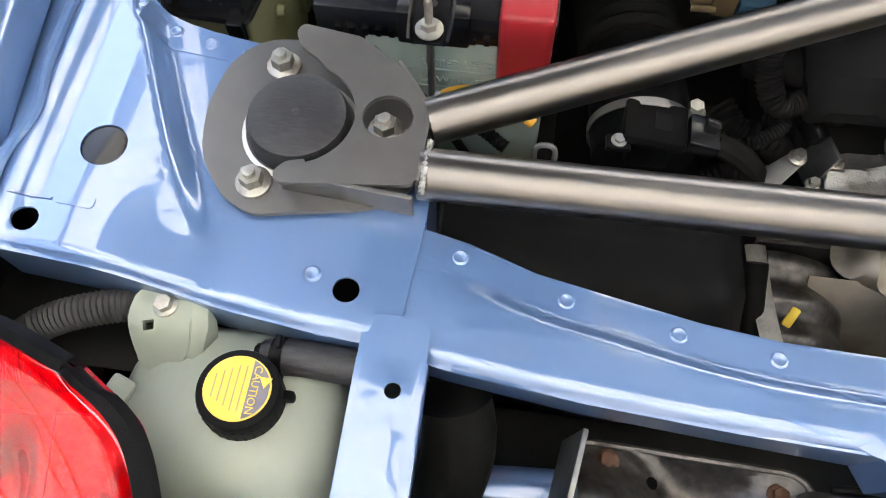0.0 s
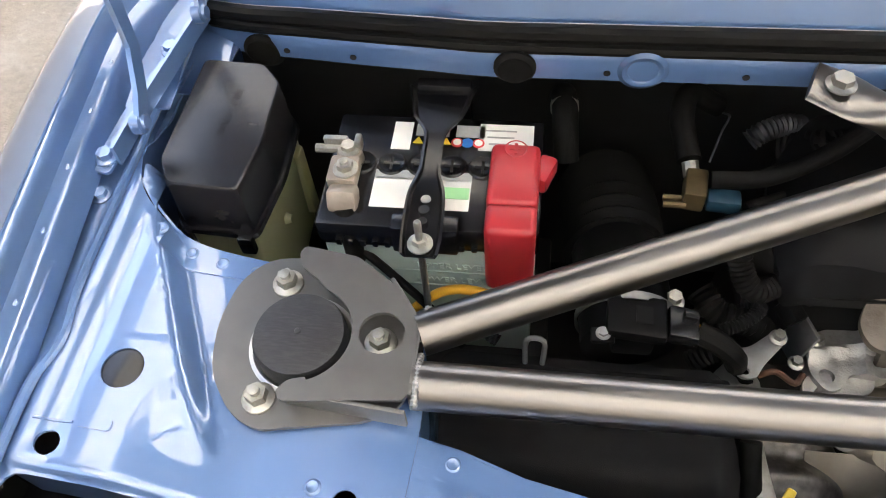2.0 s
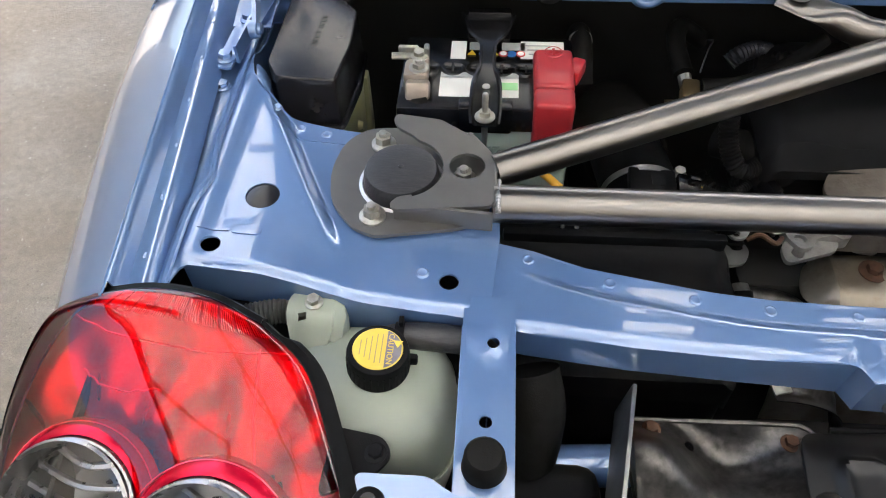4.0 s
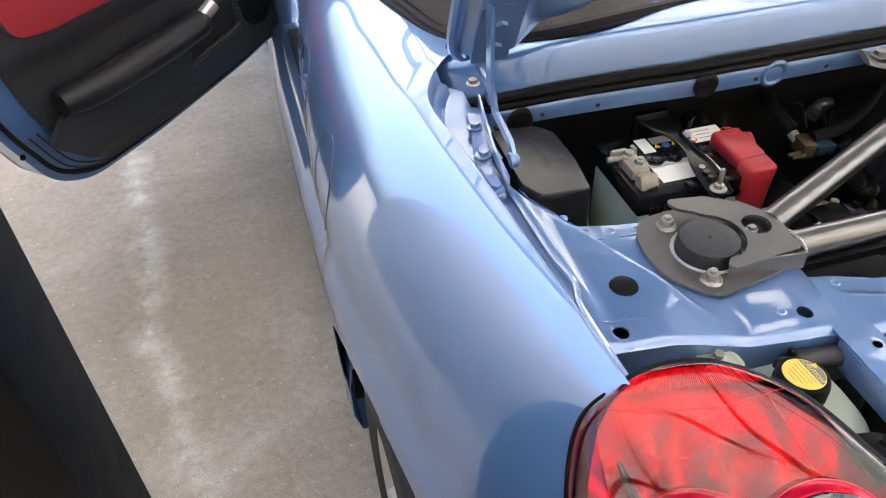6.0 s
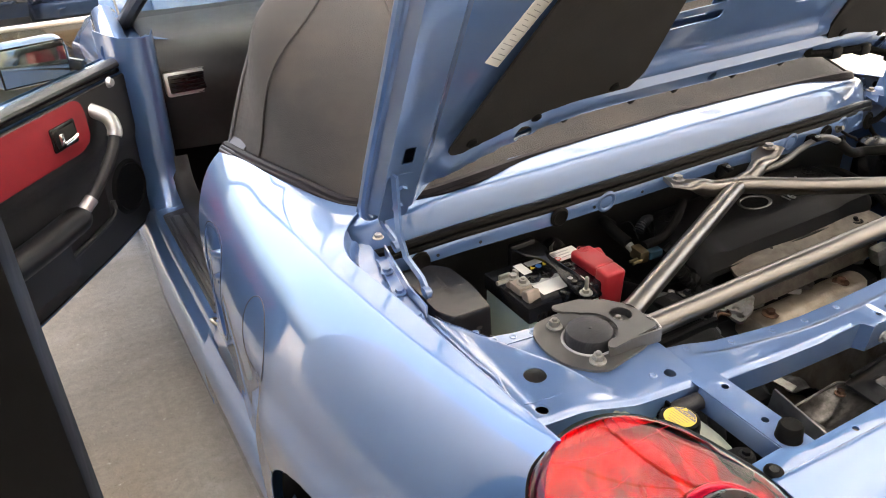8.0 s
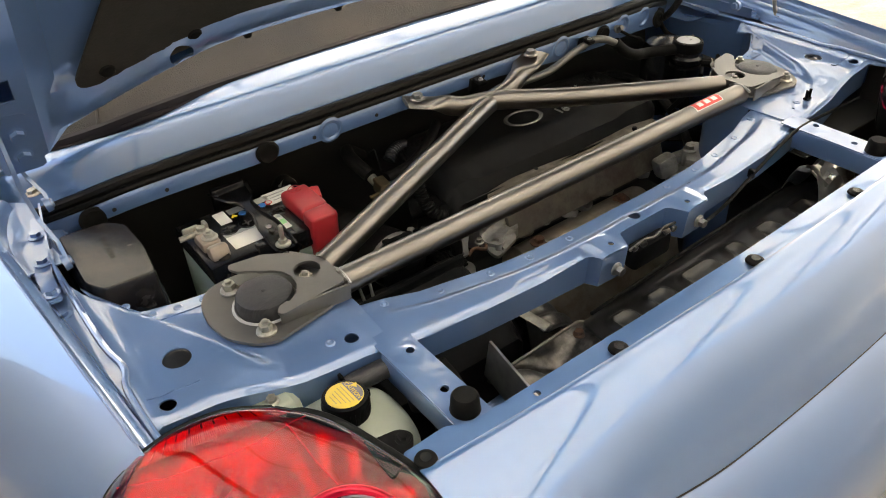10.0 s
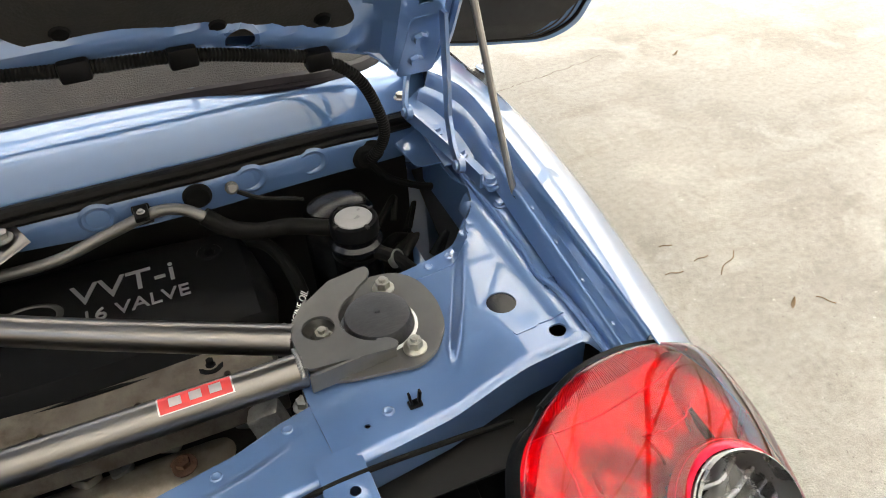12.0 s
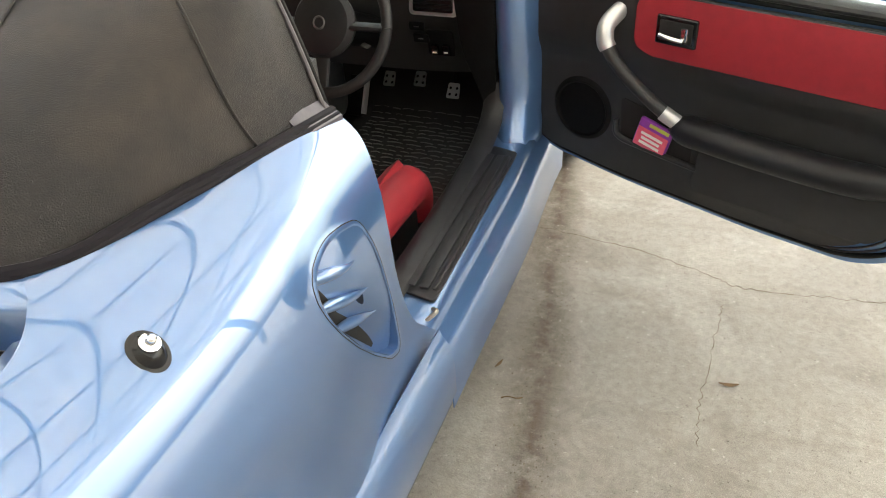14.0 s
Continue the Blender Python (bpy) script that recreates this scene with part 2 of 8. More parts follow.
def link_mesh(name, bm, material, parent=None, label="", sharp=35):
    bmesh.ops.recalc_face_normals(bm, faces=bm.faces)
    me = bpy.data.meshes.new(name)
    bm.to_mesh(me)
    bm.free()
    for f in me.polygons:
        f.use_smooth = True
    me.set_sharp_from_angle(angle=radians(sharp))
    me.materials.append(M[material] if isinstance(material, str) else material)
    ob = new(name, me)
    if parent:
        ob.parent = parent
    if label:
        ob["label"] = label
    return ob


def part(name, bm, material, parent, label="", sharp=35):
    return link_mesh(name, bm, material, parent, label, sharp)


def thing(name, label, category, group="", at=(0, 0, 0), kind=""):
    ob = new(name)
    ob.empty_display_size = 0.05
    ob.location = at
    return tagged(ob, label, category, group, kind)


def solid(name, bm, material, label, category, group="", kind="", sharp=35):
    return tagged(link_mesh(name, bm, material, None, "", sharp), label, category, group, kind)


def box(size, m=None, bevel=0.0, bm=None, seg=2):
    b = bmesh.new()
    bmesh.ops.create_cube(b, size=1, matrix=Matrix.Diagonal((*size, 1)))
    if bevel:
        bmesh.ops.bevel(b, geom=b.edges[:], offset=bevel, segments=seg, affect='EDGES', profile=0.5)
    if m is not None:
        bmesh.ops.transform(b, matrix=m, verts=b.verts)
    return merge(bm, b)


def merge(bm, b):
    if bm is None:
        return b
    me = bpy.data.meshes.new("tmp")
    b.to_mesh(me)
    b.free()
    bm.from_mesh(me)
    bpy.data.meshes.remove(me)
    return bm


def lathe(profile, n=32, m=None, bm=None, arc=(0, 360), cap=True):
    """Turn (r, z) pairs round z."""
    b = bmesh.new()
    full = abs(arc[1] - arc[0]) >= 360
    k = n if full else n + 1
    rings = []
    for r, z in profile:
        if r < 1e-6:
            rings.append([b.verts.new((0, 0, z))])
            continue
        ring = []
        for i in range(k):
            a = radians(arc[0] + (arc[1] - arc[0]) * i / n)
            ring.append(b.verts.new((r * math.cos(a), r * math.sin(a), z)))
        rings.append(ring)
    for r0, r1 in zip(rings, rings[1:]):
        for i in range(n):
            j = (i + 1) % k
            if len(r0) == 1 and len(r1) == 1:
                continue
            if len(r0) == 1:
                b.faces.new((r0[0], r1[i], r1[j]))
            elif len(r1) == 1:
                b.faces.new((r0[i], r0[j], r1[0]))
            else:
                b.faces.new((r0[i], r0[j], r1[j], r1[i]))
    if m is not None:
        bmesh.ops.transform(b, matrix=m, verts=b.verts)
    return merge(bm, b)


def spline(pts, per=8, closed=False):
    """Points along a smooth line through pts."""
    P = [Vector(p) for p in pts]
    out = []
    n = len(P)
    for i in range(n if closed else n - 1):
        if closed:
            a, b_, c, d = P[i - 1], P[i], P[(i + 1) % n], P[(i + 2) % n]
        else:
            b_, c = P[i], P[i + 1]
            a = P[i - 1] if i else b_ * 2 - c
            d = P[i + 2] if i + 2 < n else c * 2 - b_
        for k in range(per):
            t = k / per
            out.append(0.5 * (2 * b_ + (c - a) * t + (2 * a - 5 * b_ + 4 * c - d) * t * t + (3 * b_ - a - 3 * c + d) * t ** 3))
    if not closed:
        out.append(P[-1])
    return out


def pipe(pts, r, n=12, bm=None, per=8, smooth=True, ribs=0.0, rib_len=0.006, flat=None):
    """A round bar or hose along pts. r: a number or a function of 0..1. ribs: depth of corrugations."""
    b = bmesh.new()
    if smooth and len(pts) > 2:
        P = spline(pts, per)
    else:
        P = [Vector(p) for p in pts]
    if ribs:
        total = sum((q - p).length for p, q in zip(P, P[1:]))
        k = max(8, int(total / rib_len * 2))
        cum = [0.0]
        for p, q in zip(P, P[1:]):
            cum.append(cum[-1] + (q - p).length)
        Q = []
        j = 0
        for i in range(k + 1):
            s = total * i / k
            while j < len(P) - 2 and cum[j + 1] < s:
                j += 1
            f = (s - cum[j]) / max(1e-9, cum[j + 1] - cum[j])
            Q.append(P[j].lerp(P[j + 1], f))
        P = Q
    rings = []
    side = None
    N = len(P)
    for i, p in enumerate(P):
        d = (P[min(i + 1, N - 1)] - P[max(i - 1, 0)]).normalized()
        if side is None:
            side = d.cross(Vector((0, 0, 1)))
            if side.length < 0.01:
                side = Vector((1, 0, 0))
        side = (side - d * side.dot(d)).normalized()
        up = side.cross(d)
        rad = r(i / (N - 1)) if callable(r) else r
        if ribs and i % 2:
            rad -= ribs
        fx = fz = 1.0
        if flat:
            fx, fz = flat(i / (N - 1))
        rings.append([b.verts.new(p + side * (rad * fx * math.cos(2 * math.pi * j / n)) + up * (rad * fz * math.sin(2 * math.pi * j / n))) for j in range(n)])
    for r0, r1 in zip(rings, rings[1:]):
        for j in range(n):
            b.faces.new((r0[j], r0[(j + 1) % n], r1[(j + 1) % n], r1[j]))
    b.faces.new(rings[0][::-1])
    b.faces.new(rings[-1])
    return merge(bm, b)


def circle(x, y, r, n=20):
    return [(x + r * math.cos(2 * math.pi * i / n), y + r * math.sin(2 * math.pi * i / n)) for i in range(n)]


def inside(p, poly):
    x, y = p
    hit = False
    n = len(poly)
    for i in range(n):
        x0, y0 = poly[i]
        x1, y1 = poly[i - 1]
        if (y0 > y) != (y1 > y) and x < (x1 - x0) * (y - y0) / (y1 - y0) + x0:
            hit = not hit
    return hit


def rounded(poly, r, n=4):
    """A polygon with its corners rounded by r."""
    out = []
    k = len(poly)
    for i in range(k):
        p, a, b_ = Vector(poly[i]), Vector(poly[i - 1]), Vector(poly[(i + 1) % k])
        da, db = (a - p), (b_ - p)
        q = min(r, da.length * 0.45, db.length * 0.45)
        s, e = p + da.normalized() * q, p + db.normalized() * q
        for j in range(n + 1):
            t = j / n
            out.append(tuple(((1 - t) ** 2) * s + 2 * t * (1 - t) * p + t * t * e))
    return out


def sheet(outline, holes=(), zf=None, thick=0.002, step=0.0, bm=None, m=None, lines=()):
    """A plate over the outline in x, y, with holes, lifted by zf(x, y), with a thickness below."""
    zf = zf or (lambda x, y: 0.0)
    pts, edges = [], []
    for loop in [outline, *holes]:
        s = len(pts)
        pts += [Vector((p[0], p[1])) for p in loop]
        edges += [(s + i, s + (i + 1) % len(loop)) for i in range(len(loop))]
    for line in lines:
        run = [p for p in line if inside(p, outline) and not any(inside(p, h) for h in holes)]
        s = len(pts)
        pts += [Vector((p[0], p[1])) for p in run]
        edges += [(s + i, s + i + 1) for i in range(len(run) - 1) if (Vector(run[i]) - Vector(run[i + 1])).length < 0.03]
    if step:
        xs = [p[0] for p in outline]
        ys = [p[1] for p in outline]
        y = min(ys) + step * 0.5
        while y < max(ys):
            x = min(xs) + step * 0.5
            while x < max(xs):
                if inside((x, y), outline) and not any(inside((x, y), h) for h in holes):
                    pts.append(Vector((x, y)))
                x += step
            y += step
    V, _, F, *_ = geometry.delaunay_2d_cdt(pts, edges, [], 1, 1e-6)
    b = bmesh.new()
    top = [b.verts.new((v.x, v.y, zf(v.x, v.y))) for v in V]
    low = [b.verts.new((v.x, v.y, zf(v.x, v.y) - thick)) for v in V]
    count = {}
    for f in F:
        c = sum((V[i] for i in f), Vector((0, 0))) / len(f)
        if any(inside(c, h) for h in holes) or not inside(c, outline):
            continue
        b.faces.new([top[i] for i in f])
        b.faces.new([low[i] for i in reversed(f)])
        for i, j in zip(f, [*f[1:], f[0]]):
            count[(i, j)] = 1
    for i, j in count:
        if (j, i) not in count:
            b.faces.new((top[j], top[i], low[i], low[j]))
    for v in [v for v in b.verts if not v.link_faces]:
        b.verts.remove(v)
    if m is not None:
        bmesh.ops.transform(b, matrix=m, verts=b.verts)
    return merge(bm, b)


def grid(rows, thick=0.0, bm=None, keep=None, closed=False):
    """A skin over rows of points; thick: a thickness behind it, along the normals."""
    b = bmesh.new()
    V = [[b.verts.new(p) for p in row] for row in rows]
    for r0, r1 in zip(V, V[1:]):
        k = len(r0)
        for j in range(k if closed else k - 1):
            q = (r0[j], r0[(j + 1) % k], r1[(j + 1) % k], r1[j])
            if keep and not keep(sum((v.co for v in q), Vector()) / 4):
                continue
            b.faces.new(q)
    for v in [v for v in b.verts if not v.link_faces]:
        b.verts.remove(v)
    if thick:
        bmesh.ops.recalc_face_normals(b, faces=b.faces)
        bmesh.ops.solidify(b, geom=b.faces[:], thickness=thick)
    return merge(bm, b)


def bolt(x, y, z, r=0.009, h=0.010, m=None, flange=1.6, bm=None, stud=0.0):
    """A hexagon head on a flange, standing on z."""
    b = lathe([(0, 0), (r * flange, 0), (r * flange, h * 0.18), (r * 1.15, h * 0.34), (0, h * 0.34)], 18)
    h6 = bmesh.new()
    bmesh.ops.create_cone(h6, cap_ends=True, segments=6, radius1=r * 1.1, radius2=r * 1.04, depth=h * 0.75, matrix=Matrix.Translation((0, 0, h * 0.62)))
    b = merge(b, h6)
    if stud:
        lathe([(0, h), (r * 0.55, h), (r * 0.55, h + stud), (r * 0.35, h + stud * 1.1), (0, h + stud * 1.1)], 10, bm=b)
    mm = Matrix.Translation((x, y, z)) @ (m or Matrix())
    bmesh.ops.transform(b, matrix=mm, verts=b.verts)
    return merge(bm, b)


def text(name, words, size, m, material, parent=None, depth=0.0006, label=""):
    cu = bpy.data.curves.new(name, 'FONT')
    cu.body = words
    cu.size = size
    cu.extrude = depth
    cu.align_x, cu.align_y = 'CENTER', 'CENTER'
    cu.resolution_u = 3
    tmp = bpy.data.objects.new(name, cu)
    me = bpy.data.meshes.new_from_object(tmp)
    bpy.data.objects.remove(tmp)
    bpy.data.curves.remove(cu)
    me.transform(m)
    me.materials.clear()
    me.materials.append(M[material])
    ob = new(name, me)
    if parent:
        ob.parent = parent
    if label:
        ob["label"] = label
    return ob


def lerp(a, b, t):
    return a + (b - a) * t


def curve(t, keys):
    """A smooth value through (t, value) pairs."""
    if t <= keys[0][0]:
        return keys[0][1]
    for (t0, v0), (t1, v1) in zip(keys, keys[1:]):
        if t <= t1:
            f = (t - t0) / (t1 - t0)
            i = keys.index((t0, v0))
            m0 = (v1 - keys[i - 1][1]) / (t1 - keys[i - 1][0]) if i > 0 else (v1 - v0) / (t1 - t0)
            m1 = (keys[i + 2][1] - v0) / (keys[i + 2][0] - t0) if i + 2 < len(keys) else (v1 - v0) / (t1 - t0)
            h = t1 - t0
            return (2 * f ** 3 - 3 * f * f + 1) * v0 + (f ** 3 - 2 * f * f + f) * h * m0 + (-2 * f ** 3 + 3 * f * f) * v1 + (f ** 3 - f * f) * h * m1
    return keys[-1][1]


def smooth(a, b, t):
    t = max(0.0, min(1.0, (t - a) / (b - a)))
    return t * t * (3 - 2 * t)


# ---- setting ----
def build_ground():
    out = [(-40, -40), (40, -40), (40, 40), (-40, 40)]
    ob = solid("ground", sheet(out, (), None, 0.05), "concrete", "worn grey-brown concrete yard with stains and fine cracks", "ground", kind="structure")
    rnd = random.Random(4)

    def crack(pts, w, name="crack"):
        b = bmesh.new()
        P = spline(pts, 10)
        a, c = [], []
        for i, p in enumerate(P):
            d = (P[min(i + 1, len(P) - 1)] - P[max(i - 1, 0)]).normalized()
            n = Vector((-d.y, d.x, 0))
            j = n * rnd.uniform(-0.006, 0.006)
            ww = w * rnd.uniform(0.4, 1.3)
            a.append(p + j + n * ww)
            c.append(p + j - n * ww)
        grid([a, c], bm=b)
        part(name, b, "dark_joint", ob)

    M["dark_joint"] = mat("crack_dirt", (0.12, 0.095, 0.07), 0.95, vary=0.3, scale=60)
    z = 0.0015
    crack([(0.70, 2.035, z), (0.90, 2.008, z), (1.18, 1.968, z), (1.376, 1.905, z), (1.471, 1.873, z), (1.678, 1.896, z), (1.892, 1.928, z), (2.1, 1.965, z)], 0.0019)
    crack([(1.415, 1.78, z), (1.409, 1.708, z), (1.398, 1.516, z), (1.39, 1.373, z), (1.395, 1.24, z)], 0.0011)
    crack([(1.375, 1.06, z), (1.364, 1.012, z), (1.340, 0.90, z), (1.327, 0.838, z)], 0.0006)
    crack([(0.859, 0.556, z), (0.958, 0.563, z), (1.026, 0.621, z), (1.126, 0.691, z), (1.2, 0.738, z), (1.25, 0.784, z), (1.354, 0.817, z)], 0.0010)
    crack([(1.266, 0.864, z), (1.261, 0.74, z), (1.273, 0.641, z), (1.288, 0.543, z)], 0.0008)
    # dirt gathered along the wheel track
    b = bmesh.new()
    for i in range(420):
        y = rnd.uniform(0.2, 1.9)
        x = 1.222 - 0.171 * y + rnd.gauss(0, 0.035)
        s = rnd.uniform(0.0008, 0.0024)
        bmesh.ops.create_icosphere(b, subdivisions=1, radius=s, matrix=Matrix.Translation((x, y, s * 0.25)) @ Matrix.Diagonal((1, 1.3, 0.45, 1)))
    solid("grit", b, "dark_joint", "brown grit lying along a worn groove", "grit", kind="stuff")
    return ob


def build_leaf(x, y, a, l, curl):
    b = bmesh.new()
    rows = []
    for i in range(9):
        t = i / 8
        w = 0.28 * l * math.sin(math.pi * min(1, t * 0.95 + 0.02)) ** 0.8 * 0.4
        zz = 0.003 + curl * l * (t - 0.5) ** 2
        rows.append([(l * (t - 0.5), -w, zz + 0.002), (l * (t - 0.5), 0, zz), (l * (t - 0.5), w, zz + 0.003)])
    grid(rows, 0.0008, b)
    ob = solid("dry_leaf", b, "leaf", "small curled dry brown leaf on the concrete", "leaf", "dry leaves")
    ob.matrix_world = pose(x, y, 0, 0, 0, a)


def build_twig(x, y, a, l):
    b = pipe([(-l / 2, 0, 0.003), (-l / 6, l * 0.06, 0.004), (l / 5, -l * 0.03, 0.004), (l / 2, l * 0.04, 0.003)], 0.0016, 6)
    ob = solid("twig", b, "leaf", "thin dry brown twig on the concrete", "twig", "twigs")
    ob.matrix_world = pose(x, y, 0, 0, 0, a)


build_ground()
for x, y, a, l, c in [(1.452, 1.459, 10, 0.05, 0.5), (0.878, 1.357, 70, 0.035, 0.4), (2.38, 1.826, 30, 0.05, 0.6), (1.73, 0.449, 40, 0.05, 0.6), (1.123, 0.553, -4, 0.085, 0.2)]:
    build_leaf(x, y, a, l, c)
for x, y, a, l in [(1.364, 0.72, -40, 0.06), (1.579, 0.797, -15, 0.04), (1.528, 0.687, -12, 0.055), (1.693, 0.659, 32, 0.12), (0.944, 1.253, 15, 0.055), (1.636, 0.707, 2, 0.05), (1.821, 0.426, -60, 0.05)]:
    build_twig(x, y, a, l)


def build_post():
    t = thing("gate_post", "black painted square steel post at the edge of the yard", "post", at=(-1.174, -0.08, 0))
    part("shaft", box((0.10, 0.12, 2.4), pose(0, 0, 1.36), 0.004), "black_paint", t)
    part("foot", box((0.05, 0.05, 0.2), pose(-0.02, 0.03, 0.1), 0.002), "black_paint", t)
    return t


post = build_post()


def build_house_wall():
    # west wall is out of view, added to hold light off the car's left
    b = box((0.2, 6.8, 2.8), pose(-2.9, -1.2, 1.4), 0.01)
    solid("wall_south", box((16, 0.2, 3.8), pose(2, -4.2, 1.9), 0.01), "wall", "grey rendered house wall behind the car", "wall", kind="structure")
    solid("shade_wall_west", b, "wall", "grey wall out of view, added to shade the car's left side", "wall", kind="structure")


build_house_wall()


M["frame_steel"] = mat("grey_carport_steel", (0.24, 0.23, 0.21), 0.5, 0.3, vary=0.1, scale=20)


def build_carport():
    t = thing("carport_frame", "open steel carport frame of thin beams overhead", "carport", at=(0, 0, 0))
    for x in (-1.9, -0.6, 0.7, 2.0, 3.3, 4.6, 5.9):
        part("rafter", box((0.045, 7.7, 0.07), pose(x, 0.95, 2.965), 0.004), "frame_steel", t)
    for k in range(13):
        part("purlin", box((7.9, 0.02, 0.035), pose(2.0, -2.8 + 0.64 * k, 3.025), 0.003), "frame_steel", t)
    for x, y in ((-1.9, -2.8), (5.9, -2.8), (5.9, 4.7), (-1.9, 4.7)):
        part("column", box((0.1, 0.1, 2.9), pose(x, y, 1.45), 0.004), "frame_steel", t)
    for x in (-1.25, 0.05, 1.35, 2.65, 3.95, 5.25):
        for y, w in ((-1.75, 2.149), (0.4, 2.149), (2.55, 2.149), (4.2, 1.149)):
            part("roof_sheet", box((1.299, w, 0.006), pose(x, y, 3.05), 0.0005), "roof_sheet", t, "pale translucent roof sheet")


def translucent(name, color):
    m = bpy.data.materials.new(name)
    m.use_nodes = True
    N, L = m.node_tree.nodes, m.node_tree.links
    tr = N.new("ShaderNodeBsdfTranslucent")
    tr.inputs["Color"].default_value = (*color, 1)
    df = N.new("ShaderNodeBsdfDiffuse")
    df.inputs["Color"].default_value = (*color, 1)
    mx = N.new("ShaderNodeMixShader")
    mx.inputs[0].default_value = 0.28
    L.new(tr.outputs[0], mx.inputs[1])
    L.new(df.outputs[0], mx.inputs[2])
    L.new(mx.outputs[0], N["Material Output"].inputs["Surface"])
    return m


M["roof_sheet"] = translucent("translucent_roof_sheet", (0.74, 0.735, 0.715))
build_carport()

# ---- the car ----
car = thing("car", "light blue soft-top sports car, engine lid and doors open", "car")
ARCH_Y, ARCH_Z, ARCH_R = 0.06, 0.295, 0.37


def fender_ui(y):
    return curve(y, [(-0.19, 0.684), (0.0, 0.700), (0.2, 0.717), (0.29, 0.723), (0.34, 0.708), (0.385, 0.674), (0.41, 0.645), (0.44, 0.632), (0.5, 0.640), (0.6, 0.678), (0.75, 0.715), (0.85, 0.725), (0.97, 0.727), (1.04, 0.735)])


def fender_zi(y):
    return curve(y, [(-0.19, 0.935), (0.0, 0.943), (0.2, 0.951), (0.42, 0.953), (0.6, 0.946), (0.8, 0.932), (0.97, 0.905), (1.04, 0.885)])


def fender_um(y):
    return curve(y, [(-0.45, 0.74), (-0.3, 0.782), (-0.19, 0.807), (-0.1, 0.827), (0.1, 0.860), (0.3, 0.875), (0.5, 0.872), (0.7, 0.860), (0.85, 0.848), (1.05, 0.838)])


def fender_crest(y):
    """Where the crown of the fender begins to fall outwards."""
    return curve(y, [(-0.19, 0.684), (0.1, 0.703), (0.3, 0.700), (0.45, 0.672), (0.6, 0.690), (0.75, 0.715), (1.04, 0.735)])


def fender_point(y, k):
    """k from 0 at the inner edge over the shoulder (1) to the sill (2)."""
    ui, um, zm, u0 = fender_ui(y), fender_um(y), 0.655, 0.60
    n = curve(y, [(-0.2, 2.1), (0.1, 2.3), (0.4, 2.5), (0.7, 2.5), (1.0, 2.3)])
    if k <= 1:
        cr = ((fender_crest(y) - u0) / (um - u0)) ** n
        top = (fender_zi(y) - zm) / (1 - cr) ** (1 / n)
        a0 = math.asin(((ui - u0) / (um - u0)) ** (n / 2))
        a = lerp(a0, math.pi / 2, k)
        u = u0 + (um - u0) * math.sin(a) ** (2 / n)
        z = zm + top * max(0.0, math.cos(a)) ** (2 / n)
    else:
        f = k - 1
        z = zm - f * (zm - 0.22)
        u = um - 0.012 * f
    r = math.hypot(y - ARCH_Y, z - ARCH_Z)
    if k > 0.5:
        u += (0.016 * min(1.0, max(0.0, (ARCH_R + 0.135 - r) / 0.05)) ** 0.85 - 0.008 * math.exp(-((r - ARCH_R - 0.17) / 0.05) ** 2)) * smooth(0.58, 0.82, k) * (1 - smooth(0.66, 0.74, z))
    # scoop in front of the side intake
    d = smooth(0.50, 0.82, y) * smooth(0.28, 0.45, z) * (1 - smooth(0.64, 0.86, z))
    u -= 0.012 * d
    return u, z


def fender_front(z):
    """The edge of the door opening at the height z."""
    return curve(z, [(0.22, 1.15), (0.29, 1.13), (0.385, 1.05), (0.45, 0.992), (0.54, 0.946), (0.65, 0.914), (0.743, 0.905), (0.815, 0.922), (0.855, 0.945), (0.88, 0.958), (0.93, 0.962)])


VENT = rounded([(0.835, 0.757), (0.854, 0.699), (0.877, 0.620), (0.892, 0.556), (0.903, 0.483), (0.896, 0.461), (0.860, 0.476), (0.793, 0.549), (0.729, 0.628), (0.679, 0.700),
                (0.653, 0.750), (0.645, 0.783), (0.651, 0.806), (0.667, 0.820), (0.692, 0.828), (0.725, 0.831), (0.772, 0.822), (0.814, 0.806)], 0.018, 5)
VENT_REAR = [(0.656, 0.810), (0.647, 0.780), (0.656, 0.746), (0.679, 0.700), (0.729, 0.628), (0.793, 0.549), (0.856, 0.481)]


def vent_reach(y, z):
    """Inside the side intake: distance from its rear edge; outside: None."""
    inside = False
    for (y0, z0), (y1, z1) in zip(VENT, VENT[1:] + VENT[:1]):
        if (z0 > z) != (z1 > z) and y < y0 + (z - z0) / (z1 - z0) * (y1 - y0):
            inside = not inside
    return rear_reach(y, z) if inside else None


def rear_reach(y, z):
    best = 1.0
    for (y0, z0), (y1, z1) in zip(VENT_REAR, VENT_REAR[1:]):
        dy, dz = y1 - y0, z1 - z0
        k = min(1.0, max(0.0, ((y - y0) * dy + (z - z0) * dz) / (dy * dy + dz * dz)))
        best = min(best, math.hypot(y - y0 - k * dy, z - z0 - k * dz))
    return best


